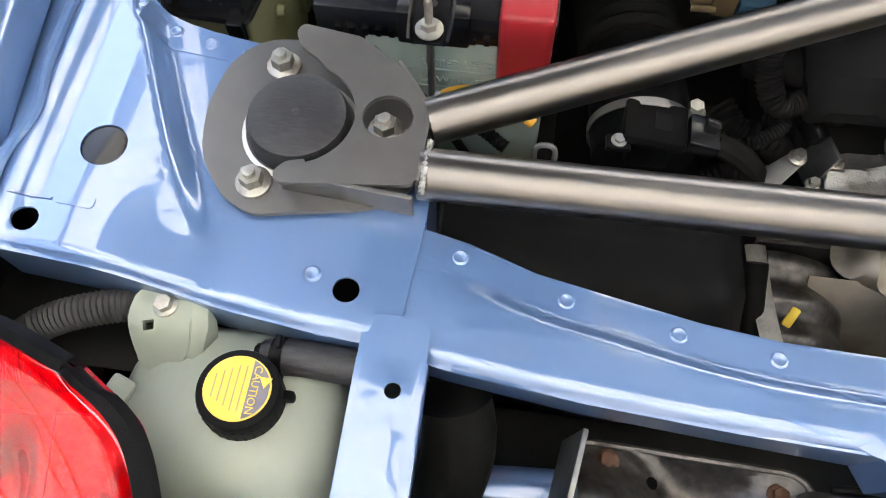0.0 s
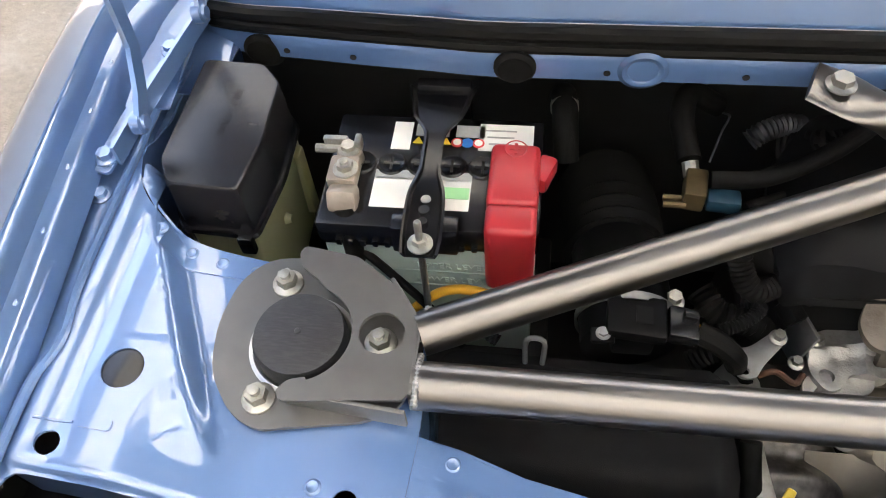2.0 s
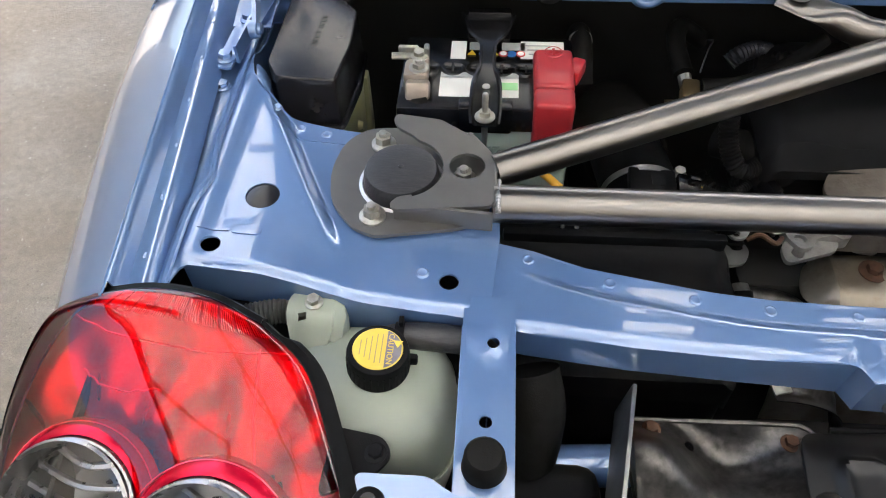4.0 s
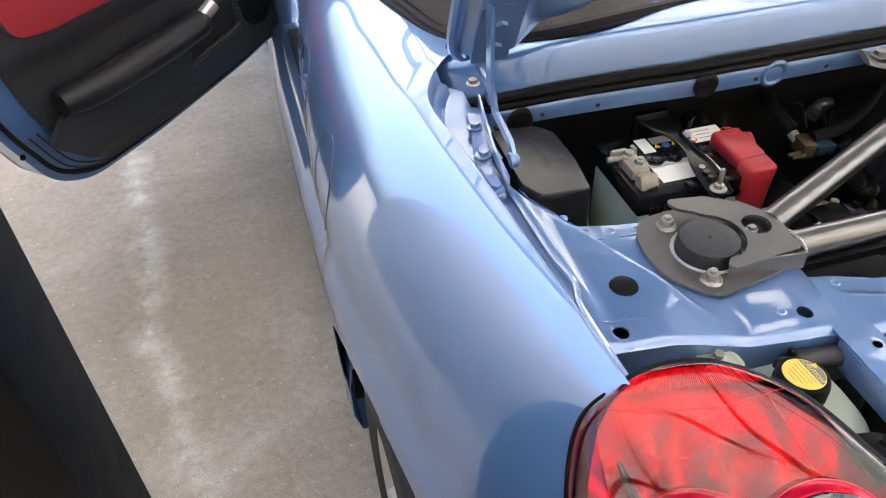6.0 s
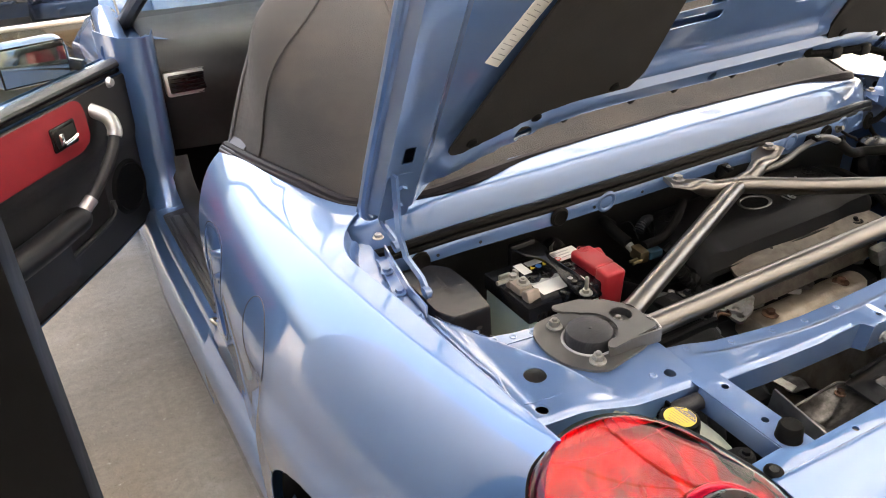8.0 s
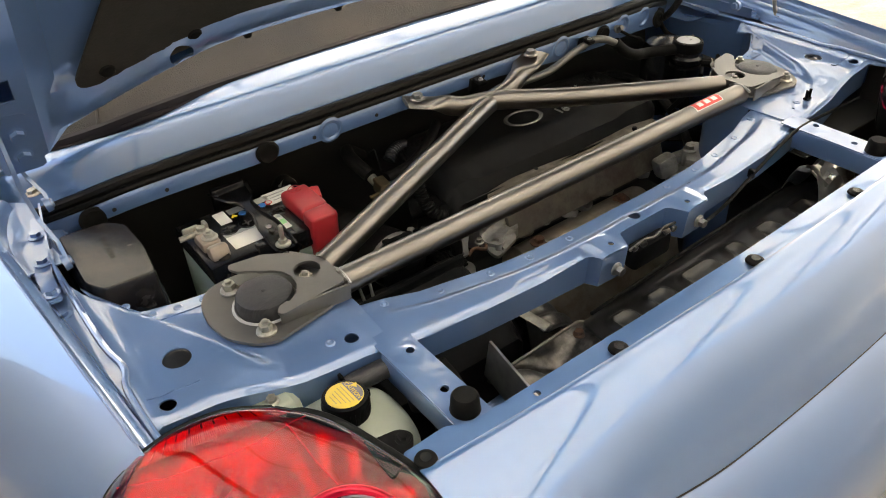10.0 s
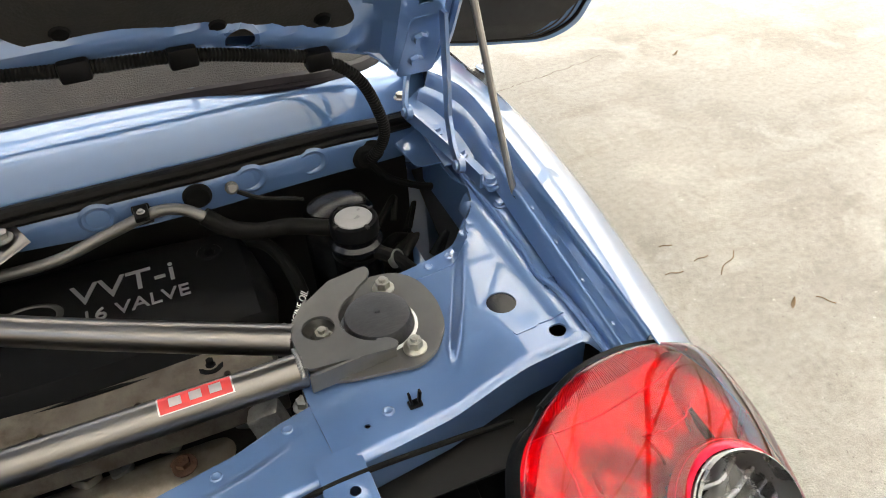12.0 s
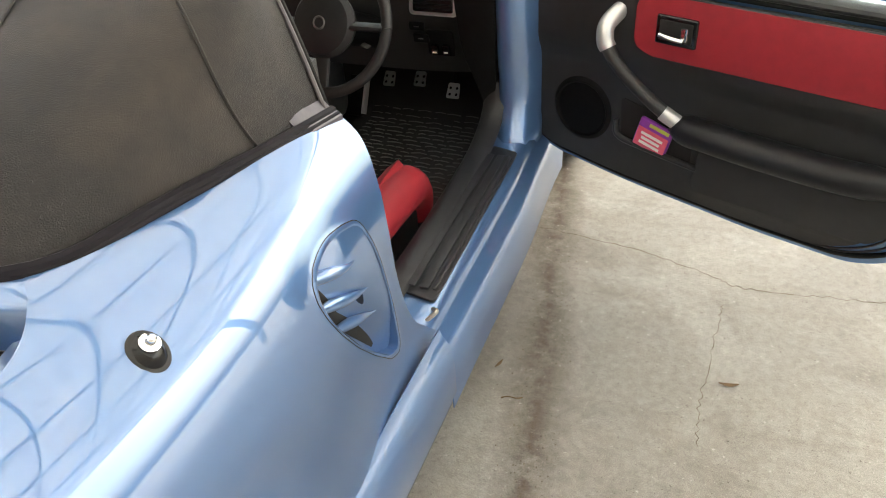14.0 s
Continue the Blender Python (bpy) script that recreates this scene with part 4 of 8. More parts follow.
def build_tail_light(s):
    X = lambda pts: [(s * x, y, z) for x, y, z in pts]
    A, Bp, C, D = (0.690, -0.182, 0.932), (0.568, -0.192, 0.917), (0.446, -0.51, 0.745), (0.752, -0.45, 0.69)
    top = [A, (0.652, -0.174, 0.931), (0.608, -0.178, 0.928), Bp]
    bot = [D, (0.70, -0.53, 0.66), (0.57, -0.56, 0.68), C]
    outer = [A, (0.726, -0.192, 0.916), (0.748, -0.220, 0.888), (0.763, -0.265, 0.850), (0.770, -0.335, 0.79), D]
    inner = [Bp, (0.534, -0.218, 0.902), (0.512, -0.262, 0.892), (0.490, -0.325, 0.876), (0.472, -0.41, 0.828), C]
    bul = (s * 0.004, -0.014, 0.026)
    lamps = ((0.681, -0.318, 0.868, 0.047), (0.582, -0.345, 0.871, 0.049))
    axis = Vector((s * 0.10, -0.55, 0.83)).normalized()

    def hole(c, f):
        for cx, cy, cz, r in lamps:
            d = c - Vector((s * cx, cy, cz))
            if (d - axis * d.dot(axis)).length < r * f:
                return True
        return False
    drop = Vector((0, 0.010, -0.026))
    back = [[p + drop for p in row] for row in coons(X(top), X(bot), X(outer), X(inner), 60, tuple(v * 0.55 for v in bul))]
    # folds that fan out from the lamps
    folds = []
    for row in back:
        line = []
        for p in row:
            lift = 0.0
            for cx, cy, cz, r in lamps:
                d = p - Vector((s * cx, cy, cz))
                f = d - axis * d.dot(axis)
                lift += 0.008 * math.cos(9 * math.atan2(f.x * s, f.y)) * smooth(1.1 * r, 1.6 * r, f.length) * (1 - smooth(1.9 * r, 2.9 * r, f.length))
            line.append(p + axis * lift)
        folds.append(line)
    back = folds
    t = part("tail_light", grid(back, 0.0, keep=lambda c: not hole(c, 1.06)), "red_refl", car, "red rear light cluster with two round clear lenses")
    front = coons(X(top), X(bot), X(outer), X(inner), 100, bul)
    lens = grid(front, 0.0, keep=lambda c: not hole(c, 1.015))
    for v in {v for e in lens.edges if e.is_boundary for v in e.verts}:
        for cx, cy, cz, r in lamps:
            d = v.co - Vector((s * cx, cy, cz))
            flat = d - axis * d.dot(axis)
            if flat.length < r * 1.2:
                v.co += flat.normalized() * (r * 1.01) - flat
    rim_a = [front[0][j] for j in range(0, 101, 4)] + [front[i][100] for i in range(4, 101, 4)] + [front[100][j] for j in range(96, -1, -4)] + [front[i][0] for i in range(96, -1, -4)]
    part("side_wall", grid([[p for p in rim_a], [p + drop * 1.05 for p in rim_a]], 0.0), "red_refl", t)
    part("red_lens", lens, "red_glass", t, "glossy transparent red outer lens")
    quat = axis.to_track_quat('Z', 'Y')
    for cx, cy, cz, r in lamps:
        centre = Vector((s * cx, cy, cz))
        ex, ey = quat @ Vector((1, 0, 0)), quat @ Vector((0, 1, 0))
        flat = []
        for row in front:
            for p in row:
                d = p - centre
                if d.length < r * 1.5:
                    flat.append((d.dot(ex), d.dot(ey), d.dot(axis)))

        def on_lens(a, rr, lift=0.0):
            px, py = rr * math.cos(a), rr * math.sin(a)
            near = sorted(((q[0] - px) ** 2 + (q[1] - py) ** 2, q[2]) for q in flat)[:8]
            w = [1 / (d2 + 1e-6) for d2, h in near]
            h = sum(k * q[1] for k, q in zip(w, near)) / sum(w)
            return centre + ex * px + ey * py + axis * (h + lift)
        turn = [2 * math.pi * i / 48 for i in range(48)]
        part("clear_window", grid([[on_lens(a, r * f, -0.0006) for a in turn] for f in (0.02, 0.3, 0.6, 0.85, 1.0)], 0.0, closed=True), "clear_glass", t, "clear lens cover")
        part("lens_ring", grid([[on_lens(a, r * f, g) for a in turn] for f, g in ((0.985, -0.002), (0.99, 0.0006), (1.0, 0.0010), (1.015, 0.0006), (1.022, -0.002))], 0.0, closed=True), "ring_red", t, "pale red ring round a lens")
    # moulded hoods over the lamps, edges and the ribbed reflex strip inside the cluster
    def under(u, v, depth):
        i, j = min(99, int(v * 100)), min(99, int(u * 100))
        return front[i][j] - axis * depth
    for cx, cy, cz, r in lamps:
        turn = [2 * math.pi * i / 56 for i in range(57)]
        ex, ey = quat @ Vector((1, 0, 0)), quat @ Vector((0, 1, 0))
        c0 = Vector((s * cx, cy, cz))
        cone = [[c0 + (ex * math.cos(a) + ey * math.sin(a)) * (r * f) + axis * h for a in turn] for f, h in ((1.05, 0.000), (1.08, 0.003), (1.14, 0.001), (1.26, -0.006), (1.30, -0.016))]
        part("lamp_bowl", grid(cone, 0.0), "red_refl", t, "glossy red bowl round a lamp")
        part("bowl_edge", pipe([c0 + (ex * math.cos(a) + ey * math.sin(a)) * (r * 1.26) - axis * 0.006 for a in turn], 0.0006, 6, smooth=False), "red_edge", t)
    for v, u0, u1 in ((0.17, 0.06, 0.95), (0.30, 0.30, 0.55)):
        part("moulded_line", pipe([under(lerp(u0, u1, k / 14), v + 0.03 * math.sin(k * 0.22), 0.014) for k in range(15)], 0.0009, 6, smooth=False), "red_edge", t)
    part("inner_line", pipe([under(0.86 - 0.04 * math.sin(k * 0.3), 0.16 + 0.06 * k, 0.014) for k in range(12)], 0.0010, 6, smooth=False), "red_edge", t)
    strip = bmesh.new()
    for k in range(70):
        u = lerp(0.14, 0.94, k / 69)
        pipe([under(u, 0.035, 0.010), under(u, 0.075, 0.011), under(u, 0.115, 0.012)], 0.0008, 5, bm=strip, smooth=False)
    part("reflex_strip", strip, "red_refl", t, "ribbed red reflex strip")
    # black housing rim round the lens
    rim = spline(X(top), 8) + spline(X(inner), 8)[1:] + spline(X(bot[::-1]), 8)[1:] + spline(X(outer[::-1]), 8)[1:-1]
    part("seal_rim", pipe([*rim, rim[0]], 0.0024, 8, smooth=False), "black", t, "black rubber rim").location = (0, 0.004, -0.006)
    # housing behind the inner edge
    ins = spline(X(inner), 6)
    out = [Vector((-s, 0.35, 0.0)).normalized() * (0.010 if k > 2 else 0.004) for k in range(len(ins))]
    part("housing", grid([ins, [p + o * 0.6 + Vector((0, 0.002, -0.002)) for p, o in zip(ins, out)], [p + o + Vector((0, 0.004, -0.008)) for p, o in zip(ins, out)], [p + Vector((s * 0.004, 0.012, -0.030)) for p in ins], [p + Vector((s * 0.035, 0.02, -0.09)) for p in ins]], 0.003), "black", t, "black plastic lamp housing")
    up = spline(X(top), 6)
    part("housing", grid([up, [p + Vector((0, 0.006, -0.002)) for p in up], [p + Vector((0, 0.012, -0.012)) for p in up], [p + Vector((0, 0.0, -0.10)) for p in up]], 0.003), "black", t)
    # lamps
    for cx, cy, cz, r in lamps:
        rot = axis.to_track_quat('Z', 'Y').to_matrix().to_4x4()
        mt = Matrix.Translation((s * cx, cy, cz)) @ rot
        lp = part("lamp", lathe([(r * 1.06, 0.012), (r * 1.02, 0.014), (r, 0.010), (r * 0.9, -0.02), (r * 0.55, -0.045), (0.0, -0.055)], 40, mt), "lamp_grey", t, "round grey ribbed lamp reflector")
        part("reflector_ring", lathe([(r * 1.0, 0.004), (r * 1.02, 0.006), (r * 1.05, 0.005), (r * 1.07, 0.0)], 40, mt), "lamp_grey", lp)
        b = bmesh.new()
        for i in range(6):
            h = -r * 0.75 + i * r * 0.3
            w = math.sqrt(max(0.0, r * r * 0.9 - h * h))
            pipe([(-w, h, 0.004), (0, h - 0.006, 0.010), (w, h, 0.004)], 0.0028, 6, bm=b)
        bmesh.ops.transform(b, matrix=mt @ pose(0, 0, -0.018), verts=b.verts)
        part("prism_rib", b, "lamp_grey", lp)
    # fixing tab
    tab = sheet(rounded([(s * x, y) for x, y in [(0.034, -0.034), (-0.004, -0.014), (-0.014, 0.0), (-0.006, 0.013), (0.034, 0.020)]][::s], 0.007), (), None, 0.004, m=Matrix.Translation((s * 0.480, -0.268, 0.874)))
    part("fixing_tab", tab, "black", t)
    part("nut", bolt(s * 0.478, -0.268, 0.874, 0.0050, 0.006), "black_paint", t)
    return t


for s in (-1, 1):
    build_tail_light(s)


def seal_y(x):
    """The rear edge of the deck: straight across, swept forward at its ends."""
    return curve(abs(x), [(0, 0.268), (0.36, 0.268), (0.42, 0.276), (0.5, 0.291), (0.55, 0.306), (0.6, 0.326), (0.66, 0.356), (0.72, 0.39)])


def deck_rise(x):
    """The crown of the deck."""
    return curve(abs(x), [(0, 0.062), (0.3, 0.062), (0.4, 0.059), (0.5, 0.050), (0.55, 0.041), (0.6, 0.027), (0.66, 0.010), (0.72, 0.0)])


M["chrome_trim"] = mat("satin_bright_strip", (0.27, 0.255, 0.27), 0.38, 0.9, vary=0.08, scale=50)


def build_deck():
    prof = [(0.0, 0.884), (0.003, 0.894), (0.008, 0.909), (0.013, 0.922), (0.018, 0.9325), (0.022, 0.938), (0.0255, 0.9405), (0.030, 0.9416), (0.036, 0.9422), (0.056, 0.9442), (0.078, 0.946), (0.084, 0.943), (0.087, 0.936)]
    rows = []
    for i in range(57):
        x = lerp(-0.70, 0.70, i / 56)
        e = smooth(0.5, 0.67, abs(x))
        rows.append([(x, seal_y(x) + dy * lerp(1, 0.85, e), z + deck_rise(x) - 0.004 * e * (1 if z > 0.9 else 0)) for dy, z in prof])
    part("deck_panel", grid(rows, 0.002), "paint", car, "glossy light blue deck panel behind the soft top", sharp=40)
    run = [lerp(-0.655, 0.655, i / 48) for i in range(49)]
    along = lambda dy, z: [(x, seal_y(x) + dy, z + deck_rise(x)) for x in run]
    part("deck_lip", pipe(along(0.002, 0.8905), 0.0017, 8, smooth=False), "chrome_trim", car, "thin bright lip along the deck")
    ws = part("weather_strip", pipe(along(-0.005, 0.8865), 0.0085, 10, smooth=False), "seal", car, "black rubber weather strip")
    part("strip_foot", pipe(along(-0.012, 0.8775), 0.0055, 8, smooth=False), "seal", ws)
    # bulkhead below the strip
    rows = []
    for i in range(45):
        x = lerp(-0.662, 0.662, i / 44)
        y, h = seal_y(x), deck_rise(x)
        dip = 0.010 * (smooth(-0.52, -0.44, x) - smooth(-0.40, -0.30, x))
        rows.append([(x, y - 0.002, 0.881 + h), (x, y - 0.014, 0.875 + h), (x, y - 0.0175, 0.868 + h), (x, y - 0.0160, 0.848 + h), (x, y - 0.0135, 0.832 + h + dip + 0.014 * (1 - smooth(0.05, 0.30, x)))])
    bh = part("bulkhead", grid(rows, 0.002), "bay_paint", car, "light blue bulkhead panel with round pressings")
    # near-black sheet behind the bulkhead, in place of the deep shade there
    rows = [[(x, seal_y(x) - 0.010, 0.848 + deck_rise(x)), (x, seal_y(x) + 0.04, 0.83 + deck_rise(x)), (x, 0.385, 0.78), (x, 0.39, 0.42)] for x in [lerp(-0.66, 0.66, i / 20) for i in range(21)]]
    part("bulkhead_shade_sheet", grid(rows, 0.003), "dark", car)
    face = lambda x, z, out=0.0: Matrix.Translation((x, seal_y(x) - 0.0165 - 0.10 * (z - 0.852) - out, z + deck_rise(x))) @ Matrix.Rotation(radians(95), 4, 'X')
    for x, r, z in [(-0.592, 0.020, 0.856), (-0.349, 0.018, 0.862), (0.355, 0.017, 0.858), (0.585, 0.018, 0.854)]:
        part("plug", lathe([(0, 0.004), (r * 0.5, 0.002), (r * 0.8, 0.004), (r, 0.001), (r, -0.002)], 24, face(x, z, 0.002)), "rubber", bh, "round black rubber plug")
    for x in (-0.243, 0.245, 0.42, 0.50):
        part("pressing", lathe([(0.0, -0.0016), (0.012, -0.0014), (0.0145, 0.0008), (0.017, 0.0012), (0.021, -0.0008)], 28, face(x, 0.860, 0.0004)), "bay_paint", bh)
    for x in (-0.565, -0.495, -0.272, -0.16, 0.06, 0.30):
        part("small_hole", lathe([(0, 0.001), (0.003, 0.001), (0.003, 0)], 10, face(x, 0.858, 0.001)), "dark", bh)


build_deck()


def top_base(t):
    """The foot of the soft top, t from -1 at one door over the back to 1 at the other."""
    u = abs(t)
    x = curve(u, [(0, 0.0), (0.35, 0.36), (0.55, 0.56), (0.66, 0.64), (0.75, 0.675), (0.88, 0.705), (1.0, 0.722)])
    y = curve(u, [(0, 0.457), (0.35, 0.442), (0.55, 0.422), (0.66, 0.445), (0.75, 0.56), (0.88, 0.75), (1.0, 0.958)])
    z = curve(u, [(0, 0.942), (0.5, 0.941), (0.66, 0.944), (0.8, 0.940), (1.0, 0.902)])
    w = 1 - smooth(0.45, 0.70, u)
    y -= 0.105 * w
    z += 0.060 * w
    return Vector((math.copysign(x, t), y, z))


M["top_rubber"] = mat("faded_black_rubber", (0.012, 0.010, 0.013), 0.55, vary=0.15, scale=40, spec=0.15)
M["cap_trim"] = mat("purple_grey_plastic", (0.090, 0.082, 0.098), 0.4, vary=0.12, scale=40, dirt=(0.14, 0.12, 0.11), dirt_amount=0.3, dirt_scale=20)
M["trim_grey"] = mat("weathered_grey_trim", (0.10, 0.092, 0.10), 0.6, vary=0.15, scale=40, dirt=(0.12, 0.105, 0.10), dirt_amount=0.4, dirt_scale=12)


def build_soft_top():
    n = 72

    def skin(t, v):
        """t along the foot, v from the foot up to the roof."""
        f, u = top_base(t), abs(t)
        g = Vector((math.copysign(curve(u, [(0, 0.0), (0.5, 0.36), (0.75, 0.52), (0.9, 0.55), (1, 0.555)]), t), curve(u, [(0, 1.05), (0.6, 1.04), (0.8, 1.03), (1, 1.035)]), curve(u, [(0, 1.235), (0.6, 1.225), (1, 1.20)])))
        p = f.lerp(g, v)
        p.z += 0.075 * math.sin(math.pi * v) * smooth(0.3, 0.9, u) * (1 - 0.2 * v) * (1 - 0.75 * smooth(0.86, 1.0, u))
        p.x += math.copysign(0.045 * math.sin(math.pi * v) * smooth(0.4, 0.8, u) * (1 - 0.9 * smooth(0.82, 1.0, u)), t)
        return p
    rows = [[skin(lerp(-1, 1, i / n), k / 14) for k in range(15)] for i in range(n + 1)]
    edges = {0: rows[0], n: rows[n]}
    st = part("soft_top", grid(rows, 0.004), "cloth", car, "raised dark grey-brown cloth soft top")
    roof = [[(lerp(-0.54, 0.54, i / 16), lerp(1.05, 2.0, j / 12), 1.235 - 0.05 * (abs(lerp(-1, 1, i / 16))) ** 2.5 + 0.012 * math.sin(math.pi * j / 12)) for j in range(13)] for i in range(17)]
    part("roof_cloth", grid(roof, 0.004), "cloth", st)
    foot = [top_base(lerp(-1, 1, i / 80)) for i in range(81)]
    foot = [f + Vector((math.copysign(0.006 * smooth(0.55, 0.66, abs(f.x)), f.x), 0, 0.007 * smooth(0.55, 0.66, abs(f.x)))) for f in foot]
    part("edge_trim", pipe(foot, 0.010, 8, smooth=False), "top_rubber", st, "dark rubber edge trim")
    part("trim_bead", pipe([f + Vector((math.copysign(0.010 * smooth(0.5, 0.66, abs(f.x)), f.x), -0.008 * (1 - smooth(0.5, 0.66, abs(f.x))), -0.003)) for f in foot], 0.005, 8, smooth=False), "top_rubber", st)
    for q in (-1, 1):
        rows = []
        for k in range(7):
            f = top_base(q * lerp(0.945, 1.012, k / 6))
            e = 0.85 if k in (0, 6) else 1.0
            rows.append([(f.x + q * dx * e, f.y, f.z + dz * e) for dx, dz in ((0.024, -0.006), (0.023, 0.003), (0.014, 0.011), (0.009, 0.0125), (0.005, 0.012), (-0.010, 0.028), (-0.013, 0.024))])
        part("corner_clip", grid(rows, 0.003), "cap_trim", st, "grey plastic corner cap", sharp=20)
    for q in (-1, 1):
        line = [skin(q * (0.90 - 0.35 * k / 20), k / 20) + Vector((q * 0.002, -0.001, 0.002)) for k in range(21)]
        part("seam", pipe(line, 0.0024, 6, smooth=False), "cloth", st)
        line = [skin(q * (0.53 - 0.12 * k / 20), k / 20) + Vector((q * 0.001, -0.002, 0.002)) for k in range(21)]
        part("seam", pipe(line, 0.0024, 6, smooth=False), "cloth", st)
    for side in (0, n):
        part("window_seal", pipe([Vector(p) for p in edges[side]], 0.005, 8, smooth=False), "seal", st)
        part("seal_strip", pipe([Vector(p) + Vector((math.copysign(0.004, p.x), -0.013, 0.002)) for p in edges[side]], 0.004, 8, smooth=False), "trim_grey", st, "faded grey strip along the edge of the soft top")
    return st


build_soft_top()


# ---- engine lid ----
LID = pose(0, 0.315, 0.975, 0, 0, 0) @ Matrix.Rotation(radians(-62), 4, 'X')    # local -y runs up the open lid


def build_lid():
    t = part("engine_lid", bmesh.new(), "paint", car, "open light blue engine lid with ribbed inner frame")
    tm = LID
    W, H = 0.695, 0.66
    def foot(x):
        return curve(abs(x), [(0, 0.140), (0.36, 0.134), (0.47, 0.105), (0.594, 0.055), (0.66, 0.018), (0.695, 0.03)])
    # outer skin
    rows = []
    for i in range(49):
        x = lerp(-W, W, i / 48)
        u = abs(x) / W
        row = []
        for j in range(25):
            y = -lerp(foot(x), H * (1 - 0.06 * u ** 3), j / 24)
            row.append(tm @ Vector((x, y, 0.040 - 0.030 * u ** 4 - 0.01 * (j / 24) ** 3)))
        rows.append(row)
    back = tm.inverted()

    def closed_skin(c):
        q = back @ c
        return not (0.085 < abs(q.x) < 0.205 and -0.475 < q.y < -0.272)
    part("outer_skin", grid(rows, 0.0015, keep=closed_skin), "paint", t)
    # rolled edge at the sides and a flat lip along the foot
    for s in (-1, 1):
        edge = [(s * W, -H * 0.93, 0.0), (s * W, -0.5, 0.0), (s * W, -0.3, 0.0), (s * W, -0.12, 0.0), (s * (W - 0.004), -0.05, 0.0), (s * (W - 0.02), -0.018, 0.002), (s * 0.645, -0.022, 0.006)]
        part("hem", pipe([tm @ Vector(p) for p in edge], 0.007, 8), "paint", t)
    xs = [lerp(-0.64, 0.64, i / 60) for i in range(61)]
    lip = [[tm @ Vector((x, -foot(x) + 0.002, 0.034)), tm @ Vector((x, -foot(x) - 0.004, 0.020)), tm @ Vector((x, -foot(x) - 0.002, 0.004)), tm @ Vector((x, -foot(x) - 0.012, 0.0))] for x in xs]
    part("foot_lip", grid(lip, 0.0015), "paint", t)
    # inner frame with openings
    foot_line = [(x, -foot(x) - 0.010) for x in [lerp(-0.685, 0.685, i / 40) for i in range(41)]]
    out = [(W - 0.006, -0.05), (W - 0.006, -H * 0.92), (W - 0.04, -H * 0.94), (-W + 0.04, -H * 0.94), (-W + 0.006, -H * 0.92), (-W + 0.006, -0.05)] + foot_line
    lou = [rounded([(s * 0.20, -0.28 - 0.032 * k), (s * 0.09, -0.285 - 0.032 * k), (s * 0.09, -0.303 - 0.032 * k), (s * 0.20, -0.298 - 0.032 * k)], 0.008) for k in range(6) for s in (-1, 1)]
    slots = [[(s * 0.645 - 0.009, -0.155), (s * 0.645 + 0.009, -0.155), (s * 0.645 + 0.009, -0.188), (s * 0.645 - 0.009, -0.188)] for s in (-1, 1)]
    rnd = [circle(x, -foot(x) - 0.032, r, 16) for x, r in ((0.44, 0.016), (-0.44, 0.016), (0.20, 0.012), (-0.05, 0.010))]

    def zf(x, y):
        u = abs(x)
        d = -y - foot(x)
        z = -0.018 * (smooth(0.600, 0.615, u) - smooth(0.668, 0.685, u))
        z -= 0.012 * smooth(0.01, 0.022, d) * (1 - smooth(0.045, 0.06, d)) * (1 - smooth(0.56, 0.585, u))
        z += 0.012 * smooth(0.07, 0.085, d) * (1 - smooth(0.585, 0.60, u))
        z -= 0.014 * (1 - smooth(0.018, 0.03, abs(u - 0.24 - 0.0 * d))) * smooth(0.06, 0.08, d)
        return z
    part("inner_frame", sheet(out, [*slots, *rnd, *lou], zf, 0.0016, 0.011, m=tm), "bay_paint", t, "light blue pressed inner lid frame")
    for s in (-1, 1):
        pad = rounded([(s * 0.575, -0.128), (s * 0.50, -0.135), (s * 0.36, -0.165), (s * 0.25, -0.185), (s * 0.225, -0.215), (s * 0.215, -0.50), (s * 0.42, -0.50)], 0.03, 5)
        pb = sheet(pad[::-s], (), lambda x, y: -0.004 + 0.002 * noise.noise((x * 18, y * 18, 0)), 0.004, 0.025, m=tm)
        part("insulation_pad", pb, "lid_pad", t, "black insulation pad on the lid")
        for x, y in [(0.53, -0.15), (0.42, -0.17), (0.28, -0.20), (0.27, -0.40)]:
            part("pad_clip", lathe([(0, 0.003), (0.008, 0.002), (0.010, 0.0)], 14, tm @ pose(s * x, y, -0.009, 180)), "black", t)
    lb = sheet(rounded([(-0.014, -0.068), (0.014, -0.068), (0.014, 0.068), (-0.014, 0.068)], 0.001), (), None, 0.0006, m=tm @ pose(-0.495, -0.345, 0.0095, 0, 0, 28))
    part("caution_label", lb, "white", t, "narrow white label with faint print")
    for k in range(15):
        part("print_bar", box((0.008 + 0.006 * ((k * 7) % 3), 0.0012, 0.0004), tm @ pose(-0.495, -0.345, 0.0088, 0, 0, 28) @ pose(0.003 * ((k * 5) % 3 - 1), -0.058 + 0.0082 * k, 0), 0.0001), "grey_label", t)
    for s in (-1, 1):
        for y in (-0.10, -0.06):
            part("hinge_bolt", bolt(0, 0, 0, 0.008, 0.008, tm @ pose(s * 0.645, y, -0.018, 180)), "bay_paint", t)
        hp = sheet(rounded([(s * 0.622, -0.03), (s * 0.672, -0.03), (s * 0.672, -0.135), (s * 0.630, -0.135)][::(1 if s < 0 else -1)], 0.01), (), None, 0.003, m=tm @ pose(0, 0, -0.017))
        part("hinge_plate", hp, "bay_paint", t)
